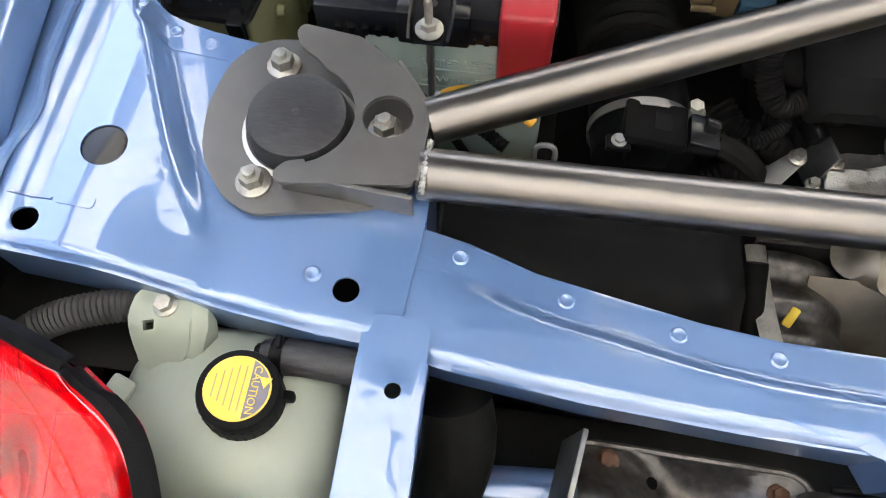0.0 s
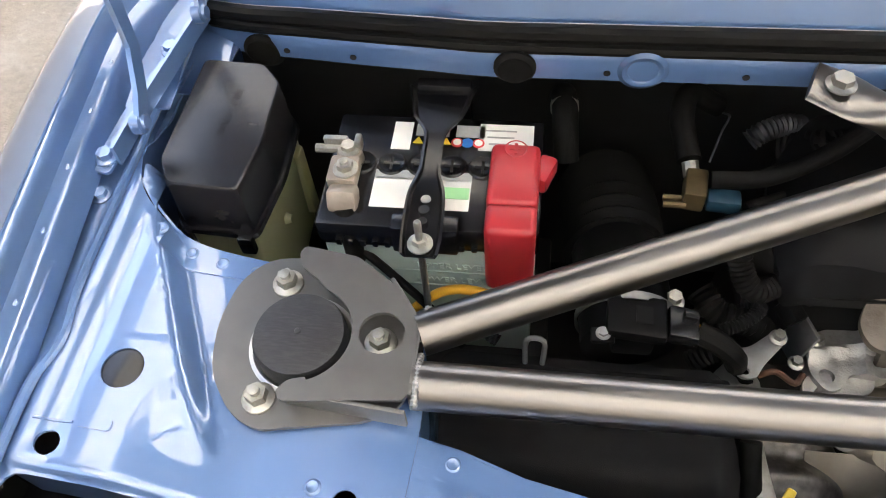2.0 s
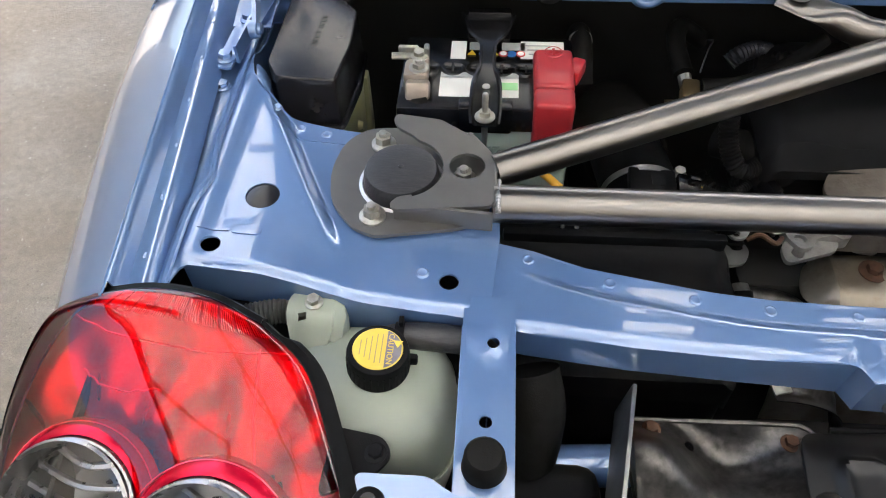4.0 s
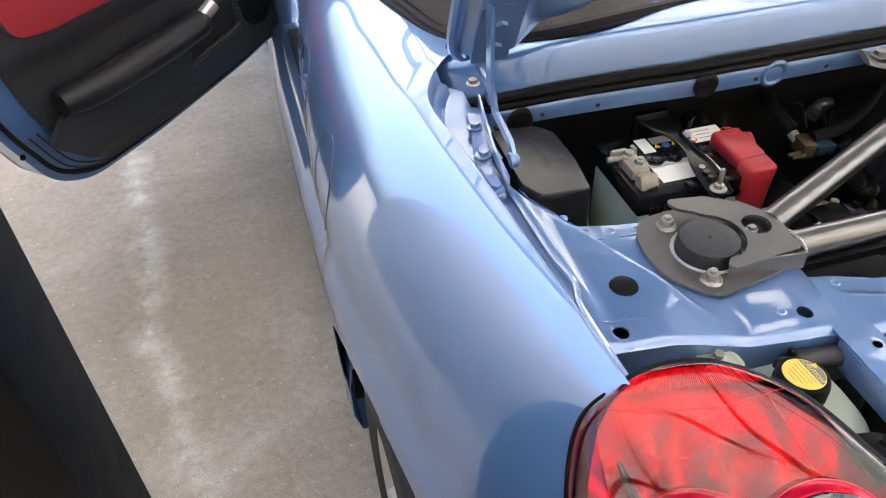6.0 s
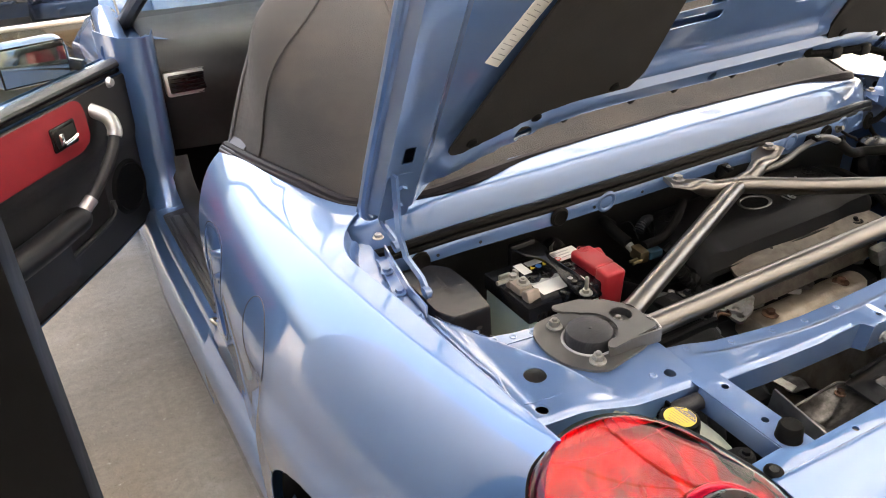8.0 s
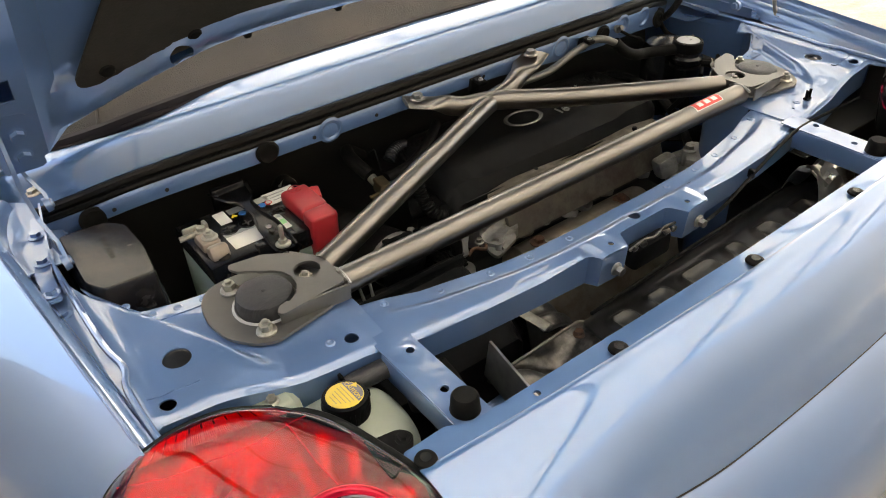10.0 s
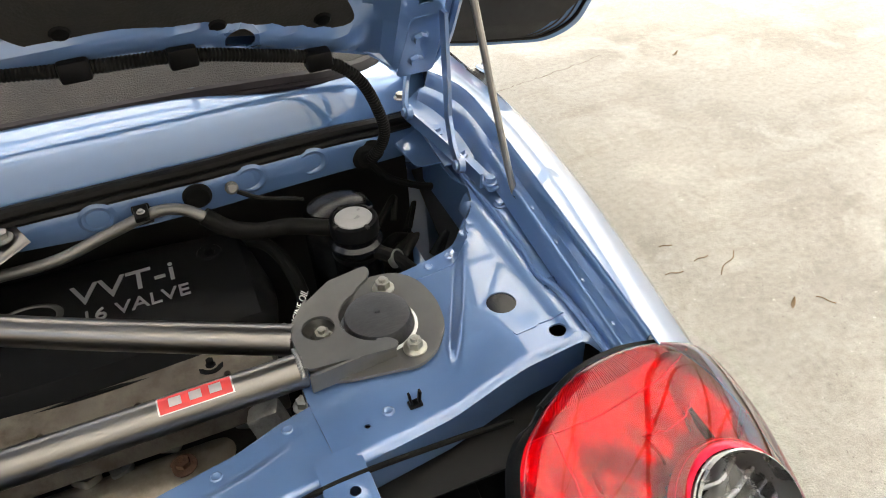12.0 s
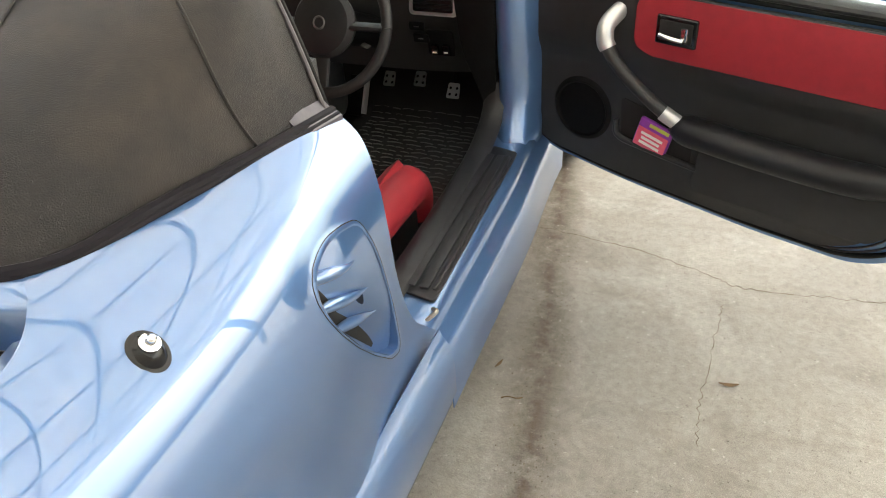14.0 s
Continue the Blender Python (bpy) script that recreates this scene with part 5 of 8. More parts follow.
    for x in (-0.34, -0.20, -0.10, 0.045, 0.175, 0.30):
        part("rubber_stop", box((0.011, 0.020, 0.030), tm @ pose(x, -foot(x), 0.018), 0.003), "rubber", t)
    return t


lid = build_lid()
# wiring along the lid's foot
har = [LID @ Vector(p) for p in [(0.20, -0.170, -0.014), (0.28, -0.160, -0.018), (0.38, -0.148, -0.018), (0.46, -0.125, -0.020), (0.52, -0.105, -0.024)]]
har += [Vector(p) for p in [(0.565, 0.245, 1.020), (0.590, 0.252, 0.955), (0.590, 0.262, 0.92), (0.578, 0.275, 0.895), (0.575, 0.290, 0.884)]]
part("wiring_loom", pipe(har, 0.0075, 10, ribs=0.0012, rib_len=0.004), "rubber", car, "black corrugated wiring loom")
for p in (har[1], har[2], har[4]):
    part("loom_clip", box((0.03, 0.022, 0.022), Matrix.Translation(p), 0.004), "black", car)
part("loom_grommet", lathe([(0.0, 0.006), (0.012, 0.005), (0.018, 0.0), (0.0, 0.0)], 20, Matrix.Translation((0.574, 0.292, 0.884)) @ Matrix.Rotation(radians(80), 4, 'X')), "rubber", car)
part("loom_tail", pipe([(0.575, 0.290, 0.882), (0.60, 0.284, 0.85), (0.635, 0.28, 0.83), (0.66, 0.28, 0.82)], 0.005, 8), "rubber", car)
# prop rod on one side
rod = part("prop_rod", pipe([(0.695, 0.093, 0.905), (0.688, 0.112, 0.955), (0.640, 0.165, 1.30), (0.632, 0.172, 1.36)], 0.0042, 10), "steel", car, "thin dull prop rod that holds the lid")
part("rod_foot", lathe([(0.0, -0.004), (0.009, -0.004), (0.009, 0.004), (0, 0.006)], 14, pose(0.696, 0.092, 0.905, 0, 70)), "rubber", rod)
LINK_TURN = ((0.75, -0.65), (0.75, -0.65), (0.85, -0.5), (1, -0.05), (1, 0.0))
for s in (-1, 1):
    bar = [(0.676, 0.128), (0.694, 0.132), (0.690, 0.20), (0.676, 0.262), (0.664, 0.322), (0.648, 0.318), (0.660, 0.25), (0.672, 0.19)]
    h = part("lid_hinge", sheet(rounded([(s * x, y) for x, y in bar][::s], 0.006), (), lambda x, y: 0.9015 + 0.06 * max(0.0, y - 0.20), 0.003, 0.02), "bay_paint", car, "light blue steel lid hinge with two links")
    wall = [[(s * x, y, z) for x, y in ((0.672, 0.140), (0.668, 0.20), (0.657, 0.27), (0.648, 0.322))] for z in (0.900, 0.912, 0.920)]
    part("hinge_cheek", grid([[(x, y, z + 0.05 * max(0.0, y - 0.2)) for x, y, z in row] for row in wall], 0.003), "bay_paint", h)

    def link(pts, w):
        P = [Vector((s * x, y, z)) for x, y, z in pts]
        return part("hinge_link", grid([[p + Vector((0, -w * c, -w * k)), p + Vector((0, w * c, w * k))] for p, (c, k) in zip(P, LINK_TURN)], 0.0045), "bay_paint", h)
    link([(0.656, 0.166, 0.920), (0.656, 0.184, 0.938), (0.664, 0.214, 0.962), (0.668, 0.224, 1.00), (0.668, 0.226, 1.09)], 0.0080)
    link([(0.640, 0.294, 0.932), (0.640, 0.302, 0.944), (0.650, 0.318, 0.966), (0.656, 0.318, 0.99), (0.656, 0.312, 1.03)], 0.0075)
    for x, y, z in ((0.654, 0.168, 0.922), (0.638, 0.296, 0.934)):
        part("pivot", lathe([(0, 0.0065), (0.0055, 0.0065), (0.0065, 0.004), (0.0095, 0.003), (0.010, 0.0), (0.010, -0.005)], 20, pose(s * x, y, z, 0, -s * 82)), "bay_paint", h)
    for x, y in ((0.684, 0.145), (0.676, 0.215), (0.668, 0.275)):
        part("hinge_bolt", bolt(s * x, y, 0.9020 + 0.06 * max(0.0, y - 0.20), 0.0065, 0.008), "bay_paint", h)
    part("deck_bolt", bolt(s * 0.647, 0.345, 0.930, 0.006, 0.007), "zinc", car)


# ---- strut brace ----
def build_brace():
    t = thing("strut_brace", "welded brushed steel strut brace with dark grey end plates", "strut brace", at=(0, 0, 0.89))

    def P(name, b, m, parent, label="", sharp=35):
        o = part(name, b, m, parent, label, sharp)
        if parent is t:
            o.location = (0, 0, -0.89)
        return o
    for s in (-1, 1):
        base = [(0.497, 0.076), (0.530, 0.072), (0.549, 0.050), (0.556, 0.012), (0.550, -0.028), (0.527, -0.058), (0.505, -0.068), (0.486, -0.064), (0.43, -0.055), (0.405, -0.04), (0.405, 0.03), (0.44, 0.065)]
        base = [(s * x, y) for x, y in base][::s]
        ring = circle(s * 0.487, 0.0, 0.040, 32)
        bp = P("base_plate", sheet(rounded(base, 0.015, 4), [ring], None, 0.004, m=Matrix.Translation((0, 0, 0.8745))), "plate", t, "dark grey steel base plate")
        top = [(0.498, 0.074), (0.455, 0.067), (0.418, 0.040), (0.399, 0.010), (0.400, -0.032), (0.404, -0.045), (0.488, -0.053), (0.493, -0.046), (0.486, -0.037), (0.474, -0.034)]
        # the bite that leaves the round cap free
        bite = [(0.487 - 0.039 * math.cos(radians(a)), 0.039 * math.sin(radians(a))) for a in range(-70, 72, 10)]
        poly = top + bite + [(0.480, 0.044), (0.495, 0.054), (0.501, 0.066)]
        poly = [(s * x, y) for x, y in poly]
        if s < 0:
            poly = poly[::-1]
        tp = P("top_plate", sheet(rounded(poly, 0.004, 3), [circle(s * 0.427, 0.004, 0.0165, 28)], None, 0.0035, m=Matrix.Translation((0, 0, 0.8935))), "plate", t, "dark grey steel top plate with a round hole")
        P("side_flange", box((0.088, 0.0035, 0.022), pose(s * 0.446, -0.0492, 0.8822, 0, 0, s * 5.5), 0.001), "plate", t)
        P("end_flange", box((0.0035, 0.050, 0.024), pose(s * 0.4015, -0.016, 0.8815), 0.001), "plate", t)
        P("inner_web", box((0.0035, 0.05, 0.026), pose(s * 0.412, 0.030, 0.8805, 0, 0, -s * 36), 0.001), "plate", t)
        # weld beads
        for y0, y1 in ((0.03, 0.003), (-0.008, -0.047)):
            b = pipe([(s * 0.3978, lerp(y0, y1, k / 8), 0.8925 - 0.006 * (2 * k / 8 - 1) ** 2) for k in range(9)], 0.0028, 8, ribs=0.0006, rib_len=0.003)
            P("weld_bead", b, "steel", t)
        for x, y in ((0.510, 0.050), (0.509, -0.045), (0.430, 0.005)):
            P("nut", bolt(s * x, y, 0.8746, 0.0075, 0.0115, stud=0.004), "zinc", t, "zinc-plated flange nut")
    tr = 0.0172
    P("rear_tube", pipe([(-0.402, -0.0265, 0.8775), (0.402, -0.0265, 0.8765)], tr, 28, smooth=False), "tube", t, "straight brushed steel tube")
    J = Vector((0.024, 0.190, 0.905))
    wL, wR = (-0.095, 0.228, 0.9345), (0.152, 0.232, 0.9385)
    fl = lambda k: (1 + 0.62 * smooth(0.80, 0.92, k) - 0.12 * smooth(0.55, 0.62, k) * (1 - smooth(0.66, 0.75, k)), 1 - 0.76 * smooth(0.78, 0.93, k))
    a = P("cross_tube", pipe([(-0.402, 0.012, 0.880), (-0.26, 0.072, 0.888), (-0.1, 0.139, 0.897), J, (0.075, 0.201, 0.910), (0.115, 0.217, 0.921), (0.170, 0.240, 0.936)], tr * 0.94, 24, flat=fl, per=10), "tube", t, "brushed steel diagonal tube with a flattened end")
    c = P("cross_tube", pipe([(0.402, 0.012, 0.880), (0.28, 0.068, 0.887), (0.15, 0.130, 0.895), J + Vector((0.012, -0.004, 0.001)), (-0.025, 0.203, 0.909), (-0.060, 0.215, 0.919), (-0.114, 0.236, 0.933)], tr * 0.94, 24, flat=fl, per=10), "tube", t)
    for p in (wL, wR):
        P("bolt", bolt(p[0], p[1], p[2], 0.0080, 0.009, flange=1.5), "steel", t, "zinc-plated bolt")
    # red sticker on the rear tube
    n = 12
    for m_, x0, x1, a0, a1, rr in (("silver", 0.268, 0.336, 48, 112, 0.0004), ("red_sign", 0.2695, 0.3345, 51, 109, 0.0007)):
        rows = [[(x, -0.0265 - (tr + rr) * math.cos(radians(lerp(a0, a1, j / n))), 0.8768 + (tr + rr) * math.sin(radians(lerp(a0, a1, j / n)))) for j in range(n + 1)] for x in (x0, x1)]
        P("sticker", grid(rows, 0.0002), m_, t, "red and silver sticker")
    for x in (0.284, 0.302, 0.320):
        rows = [[(xx, -0.0265 - (tr + 0.0011) * math.cos(radians(lerp(66, 95, j / 4))), 0.8768 + (tr + 0.0011) * math.sin(radians(lerp(66, 95, j / 4)))) for j in range(5)] for xx in (x - 0.0055, x + 0.0055)]
        P("sticker_bar", grid(rows, 0.0002), "silver", t)
    return t


build_brace()


M["cap_rubber"] = mat("satin_black_rubber", (0.022, 0.022, 0.025), 0.42, vary=0.3, scale=120, bump=0.2, bump_scale=300, dirt=(0.06, 0.058, 0.055), dirt_amount=0.4, dirt_scale=60, stretch=(1, 6, 1))


def build_strut_cap(s):
    t = thing("strut_mount", "black domed rubber cap in a steel strut mount", "strut mount", "strut mounts", at=(s * 0.487, 0.0, 0.868))
    part("dome", lathe([(0, 0.0262), (0.016, 0.0260), (0.029, 0.0250), (0.0325, 0.0235), (0.0345, 0.019), (0.035, -0.004)], 40), "cap_rubber", t, "black rubber dome")
    part("rim", lathe([(0.034, 0.004), (0.037, 0.008), (0.040, 0.007), (0.041, 0.0), (0.041, -0.01)], 40), "silver", t, "bright steel rim")
    part("pip", lathe([(0, 0.0275), (0.0018, 0.0272), (0.003, 0.0258)], 10), "cap_rubber", t)
    part("cup", lathe([(0.041, -0.002), (0.05, -0.004), (0.055, -0.10), (0.0, -0.11)], 28), "dark", t)


for s in (-1, 1):
    build_strut_cap(s)

# ---- doors, sills, cabin ----
M["sill_black"] = mat("scuffed_black_plastic", (0.013, 0.013, 0.016), 0.42, vary=0.25, scale=25, bump=0.15, bump_scale=900, dirt=(0.06, 0.058, 0.06), dirt_amount=0.25, dirt_scale=15)
M["arm_leather"] = mat("dull_black_leather", (0.010, 0.010, 0.012), 0.33, vary=0.12, scale=40, bump=0.3, bump_scale=900, spec=0.3)


def build_door(s, ang):
    """Door in its own frame: a along the door from the hinge, z up, n towards the cabin side."""
    h = Vector((s * 0.818, 2.125, 0))
    a = radians(ang)
    d, n = Vector((s * math.cos(a), -math.sin(a), 0)), Vector((-s * math.sin(a), -math.cos(a), 0))
    mt = Matrix(((d.x, 0, n.x, h.x), (d.y, 0, n.y, h.y), (0, 1, 0, 0), (0, 0, 0, 1)))    # local x = a, y = z, z = n
    out = [(-0.05, 0.86), (-0.06, 0.50), (-0.045, 0.36), (0.05, 0.302), (0.3, 0.272), (0.7, 0.250), (0.96, 0.252), (1.07, 0.31), (1.16, 0.50), (1.20, 0.68), (1.20, 0.87)]
    rnd_out = rounded(out, 0.06, 5)
    t = part("door", sheet(rnd_out, (), lambda x, y: 0.0 - 0.03 * (abs(y - 0.6) / 0.35) ** 2, 0.002, 0.05, m=mt), "paint", car, "open light blue door with black and red trim")
    ins = rounded([(x * 0.985 + 0.008, 0.55 + (y - 0.55) * 0.97) for x, y in out], 0.06, 5)
    # painted rim between skin and trim
    rim = [mt @ Vector((x, y, z)) for x, y, z in [(p[0], p[1], 0.0) for p in rnd_out]]
    rim2 = [mt @ Vector((p[0], p[1], 0.075)) for p in rnd_out]
    rim3 = [mt @ Vector((p[0] * 0.89 + 0.015, 0.55 + (p[1] - 0.55) * 0.90, 0.080)) for p in rnd_out]
    part("door_shell", grid([rim, rim2, rim3], 0.0015, closed=True), "paint", t)
    part("door_seal", pipe([mt @ Vector((p[0] * 0.965 + 0.016, 0.55 + (p[1] - 0.55) * 0.935, 0.080)) for p in rnd_out + rnd_out[:1]], 0.007, 8, smooth=False), "seal", t, "black rubber door seal")
    trim = rounded([(x * 0.905 + 0.012, 0.55 + (y - 0.55) * 0.91) for x, y in out], 0.06, 5)

    def zf(x, y):
        z = 0.088
        z += 0.022 * smooth(0.60, 0.66, y)
        z += 0.016 * smooth(0.50, 0.54, x) * (1 - smooth(0.44, 0.47, y)) * smooth(0.30, 0.33, y) * (1 - smooth(0.92, 0.96, x))
        return z
    part("trim_panel", sheet(trim, (), zf, 0.012, 0.022, m=mt), "leather", t, "black moulded door trim")
    red = rounded([(0.325, 0.835), (0.325, 0.70), (0.37, 0.678), (0.95, 0.680), (1.05, 0.70), (1.065, 0.80), (1.03, 0.835)], 0.045, 6)
    part("red_insert", sheet(red[::-1], (), lambda x, y: 0.117 + 0.006 * (1 - min(1, (abs(y - 0.76) / 0.08) ** 2)), 0.012, 0.02, m=mt), "red_leather", t, "padded red leather insert")
    part("insert_piping", pipe([mt @ Vector((p[0], p[1], 0.113)) for p in red + red[:1]], 0.0035, 6, smooth=False), "leather", t)
    arm = [(0.508, 0.520, 0.128), (0.525, 0.521, 0.148), (0.58, 0.522, 0.154), (0.70, 0.520, 0.158), (0.88, 0.518, 0.152), (1.0, 0.515, 0.125)]
    part("armrest", pipe([mt @ Vector(p) for p in arm], lambda k: 0.040 * (0.80 + 0.20 * min(1.0, 4 * math.sin(math.pi * k))), 20, flat=lambda k: (1.2, 0.95)), "arm_leather", t, "stitched black leather armrest")
    part("arm_stitching", pipe([mt @ Vector(p) for p in [(0.53, 0.548, 0.166), (0.70, 0.548, 0.182), (0.90, 0.545, 0.172), (0.98, 0.54, 0.150)]], 0.0016, 6), "trim_grey", t)
    g = part("grab_handle", pipe([mt @ Vector(p) for p in [(0.266, 0.765, 0.110), (0.262, 0.747, 0.150), (0.270, 0.712, 0.168), (0.325, 0.648, 0.172), (0.425, 0.575, 0.165), (0.495, 0.532, 0.150)]], 0.0175, 14), "leather", t, "black grab handle with silver ends")
    part("silver_end", pipe([mt @ Vector(p) for p in [(0.272, 0.778, 0.100), (0.262, 0.750, 0.150), (0.269, 0.715, 0.168), (0.281, 0.696, 0.170)]], 0.0225, 14), "silver", g)
    part("silver_end", pipe([mt @ Vector(p) for p in [(0.448, 0.559, 0.163), (0.500, 0.529, 0.150)]], 0.0205, 14), "silver", g)
    hd = part("inner_handle", box((0.108, 0.072, 0.012), mt @ pose(0.440, 0.757, 0.124), 0.005, seg=3), "gloss_black", t, "chrome door handle in a black recess")
    part("recess", box((0.088, 0.052, 0.008), mt @ pose(0.440, 0.757, 0.1282), 0.003), "dark", hd)
    part("lever", pipe([mt @ Vector(p) for p in [(0.402, 0.746, 0.134), (0.43, 0.744, 0.140), (0.468, 0.742, 0.140)]], 0.0085, 12, flat=lambda k: (1.2, 0.8)), "chrome", hd)
    part("lock_knob", box((0.018, 0.034, 0.010), mt @ pose(0.466, 0.756, 0.135), 0.003), "chrome", hd)
    # pocket is a flat near-black sheet, its inner shade put into the colour
    part("pocket", sheet(rounded([(0.290, 0.535), (0.545, 0.480), (0.545, 0.395), (0.300, 0.415)], 0.015)[::-1], (), lambda x, y: 0.0925, 0.003, m=mt), "dark", t, "flat dark sheet for the shaded door pocket")
    part("pocket_lip", pipe([mt @ Vector(p) for p in [(0.285, 0.47, 0.103), (0.300, 0.425, 0.108), (0.40, 0.412, 0.112), (0.54, 0.398, 0.112)]], 0.009, 8), "leather", t)
    part("lower_panel", sheet(rounded([(0.545, 0.485), (1.0, 0.475), (1.06, 0.42), (0.98, 0.345), (0.530, 0.335)], 0.02)[::-1], (), lambda x, y: 0.118, 0.02, m=mt), "leather", t)
    part("speaker", lathe([(0, 0.004), (0.06, 0.006), (0.078, 0.004), (0.083, 0.010), (0.092, 0.006), (0.097, 0.0)], 36, mt @ pose(0.165, 0.465, 0.087)), "black", t, "round black speaker grille")
    part("mirror_knob", lathe([(0, 0.012), (0.012, 0.012), (0.016, 0.004), (0.018, 0.0)], 20, mt @ pose(0.16, 0.83, 0.11)), "silver", t)
    part("sill_cap", pipe([mt @ Vector((x, 0.862, 0.065)) for x in (0.0, 0.4, 0.8, 1.18)], 0.030, 12, flat=lambda k: (1, 0.5)), "leather", t)
    part("window_glass", sheet([(0.10, 0.87), (0.30, 1.03), (0.55, 1.10), (1.10, 1.10), (1.17, 0.87)][::-1], (), lambda x, y: 0.035, 0.004, m=mt), "window", t, "clear raised side window")
    for f, g_, zz in ((0.925, 0.915, 0.082), (0.945, 0.925, 0.081)):
        run = [mt @ Vector((q[0] * f + 0.014, 0.55 + (q[1] - 0.55) * g_, zz)) for q in rnd_out if q[1] < 0.45]
        part("seal_lip", pipe(run, 0.003, 6, smooth=False), "sill_black", t)
    part("drain_bung", lathe([(0, 0.004), (0.007, 0.003), (0.008, 0.0)], 12, mt @ pose(1.12, 0.42, 0.079)), "rubber", t)
    # mirror, turned towards the driver
    face = mt @ pose(0.235, 0.905, -0.081, 0, 34, 0)
    mi = part("door_mirror", box((0.235, 0.145, 0.085), face @ pose(0, 0, -0.044), 0.040, seg=4), "paint", t, "light blue door mirror")
    part("mirror_glass", box((0.198, 0.112, 0.004), face, 0.0018), "chrome", mi)
    part("mirror_bezel", box((0.208, 0.122, 0.006), face @ pose(0, 0, -0.0035), 0.002), "gloss_black", mi)
    part("mirror_stalk", pipe([mt @ Vector(p) for p in [(0.12, 0.87, 0.0), (0.14, 0.885, -0.06), (0.18, 0.91, -0.13)]], 0.02, 10), "gloss_black", mi)
    for k in range(3):
        part("latch_plate", box((0.004, 0.03, 0.02), mt @ pose(1.165 - 0.02 * (k == 1), 0.50 + 0.06 * k, 0.045), 0.002), "zinc" if k == 1 else "bay_paint", t)
    part("door_check", pipe([mt @ Vector(p) for p in [(0.0, 0.648, 0.05), (-0.035, 0.652, 0.100), (-0.075, 0.658, 0.145)]], 0.007, 8), "black_paint", t)
    part("check_knob", lathe([(0, 0.012), (0.009, 0.010), (0.012, 0.0), (0.008, -0.010), (0, -0.011)], 14, mt @ pose(-0.078, 0.658, 0.148)), "black_paint", t)
    return mt


DOOR_R = build_door(1, 20.7)
DOOR_L = build_door(-1, 48)


def build_sill(s):
    prof = [(0.872, 0.16), (0.872, 0.22), (0.862, 0.29), (0.846, 0.325), (0.825, 0.335), (0.822, 0.352), (0.815, 0.372), (0.795, 0.378), (0.70, 0.380), (0.680, 0.37), (0.672, 0.30), (0.67, 0.2)]
    rows = [[(s * (u - 0.02 * smooth(1.6, 2.1, y)), y, z) for u, z in prof] for y in [lerp(1.045, 2.16, i / 20) for i in range(21)]]
    t = part("sill", grid(rows, 0.002), "paint", car, "light blue door sill", sharp=75)
    plate = rounded([(0.705, 1.15), (0.805, 1.13), (0.795, 1.82), (0.715, 1.84)], 0.015)
    part("scuff_plate", sheet([(s * x, y) for x, y in plate][::s], (), lambda x, y: 0.386, 0.006, m=None), "sill_black", t, "ribbed black scuff plate")
    for u, w in ((0.728, 0.026), (0.762, 0.024), (0.788, 0.010)):
        part("plate_rib", box((w, 0.62, 0.006), pose(s * u, 1.475, 0.3885, 0, 0, s * 0.8), 0.0025), "sill_black", t)
    part("inner_trim", pipe([(s * 0.70, 1.05, 0.385), (s * 0.70, 1.4, 0.385), (s * 0.692, 1.7, 0.385), (s * 0.685, 1.84, 0.395), (s * 0.683, 1.94, 0.44), (s * 0.68, 1.98, 0.52)], 0.018, 12, flat=lambda k: (1.9, 0.6)), "sill_black", t)
    sk = [[(s * u, y, z) for u, z in [(0.842, 0.375), (0.853, 0.352), (0.866, 0.335), (0.874, 0.28), (0.874, 0.20), (0.86, 0.15), (0.80, 0.14)]] for y in [lerp(0.41, 1.06, i / 12) for i in range(13)]]
    part("side_skirt", grid(sk, 0.002), "paint", t)
    # door pillar at the hinge
    rows = [[(s * 0.835, 2.16, z), (s * 0.815, 2.08, z), (s * (0.80 - 0.02 * k), 1.98 - 0.12 * smooth(0.45, 0.35, z), z), (s * (0.735 - 0.02 * k), 1.945 - 0.10 * smooth(0.45, 0.35, z), z), (s * (0.705 - 0.02 * k), 1.955 - 0.06 * smooth(0.45, 0.35, z), z), (s * (0.68 - 0.02 * k), 2.05, z)] for k, z in [(i / 10, lerp(0.33, 0.95, i / 10)) for i in range(11)]]
    part("hinge_pillar", grid(rows, 0.002), "paint", t, sharp=80)
    # rear jamb
    ks = [i / 24 * 1.8 for i in range(25)]
    edge = []
    for k in ks:
        y = fender_front(fender_point(0.95, k)[1])
        edge.append((fender_point(y, k)[0], y, fender_point(y, k)[1]))
    rows = [[(s * (u - du * (0.3 + 0.7 * smooth(0.90, 0.86, z))), y + dy, z - dz) for u, y, z in edge] for du, dy, dz in ((0.0, -0.0008, 0.0), (0.004, 0.004, 0.002), (0.020, 0.007, 0.006), (0.045, 0.0, 0.012), (0.10, -0.01, 0.02))]
    part("door_jamb", grid(rows, 0.0015), "paint", t)
    part("striker", pipe([(s * 0.805, 1.08, 0.372), (s * 0.822, 1.10, 0.386), (s * 0.805, 1.12, 0.372)], 0.005, 8), "zinc", t)


for s in (-1, 1):
    build_sill(s)


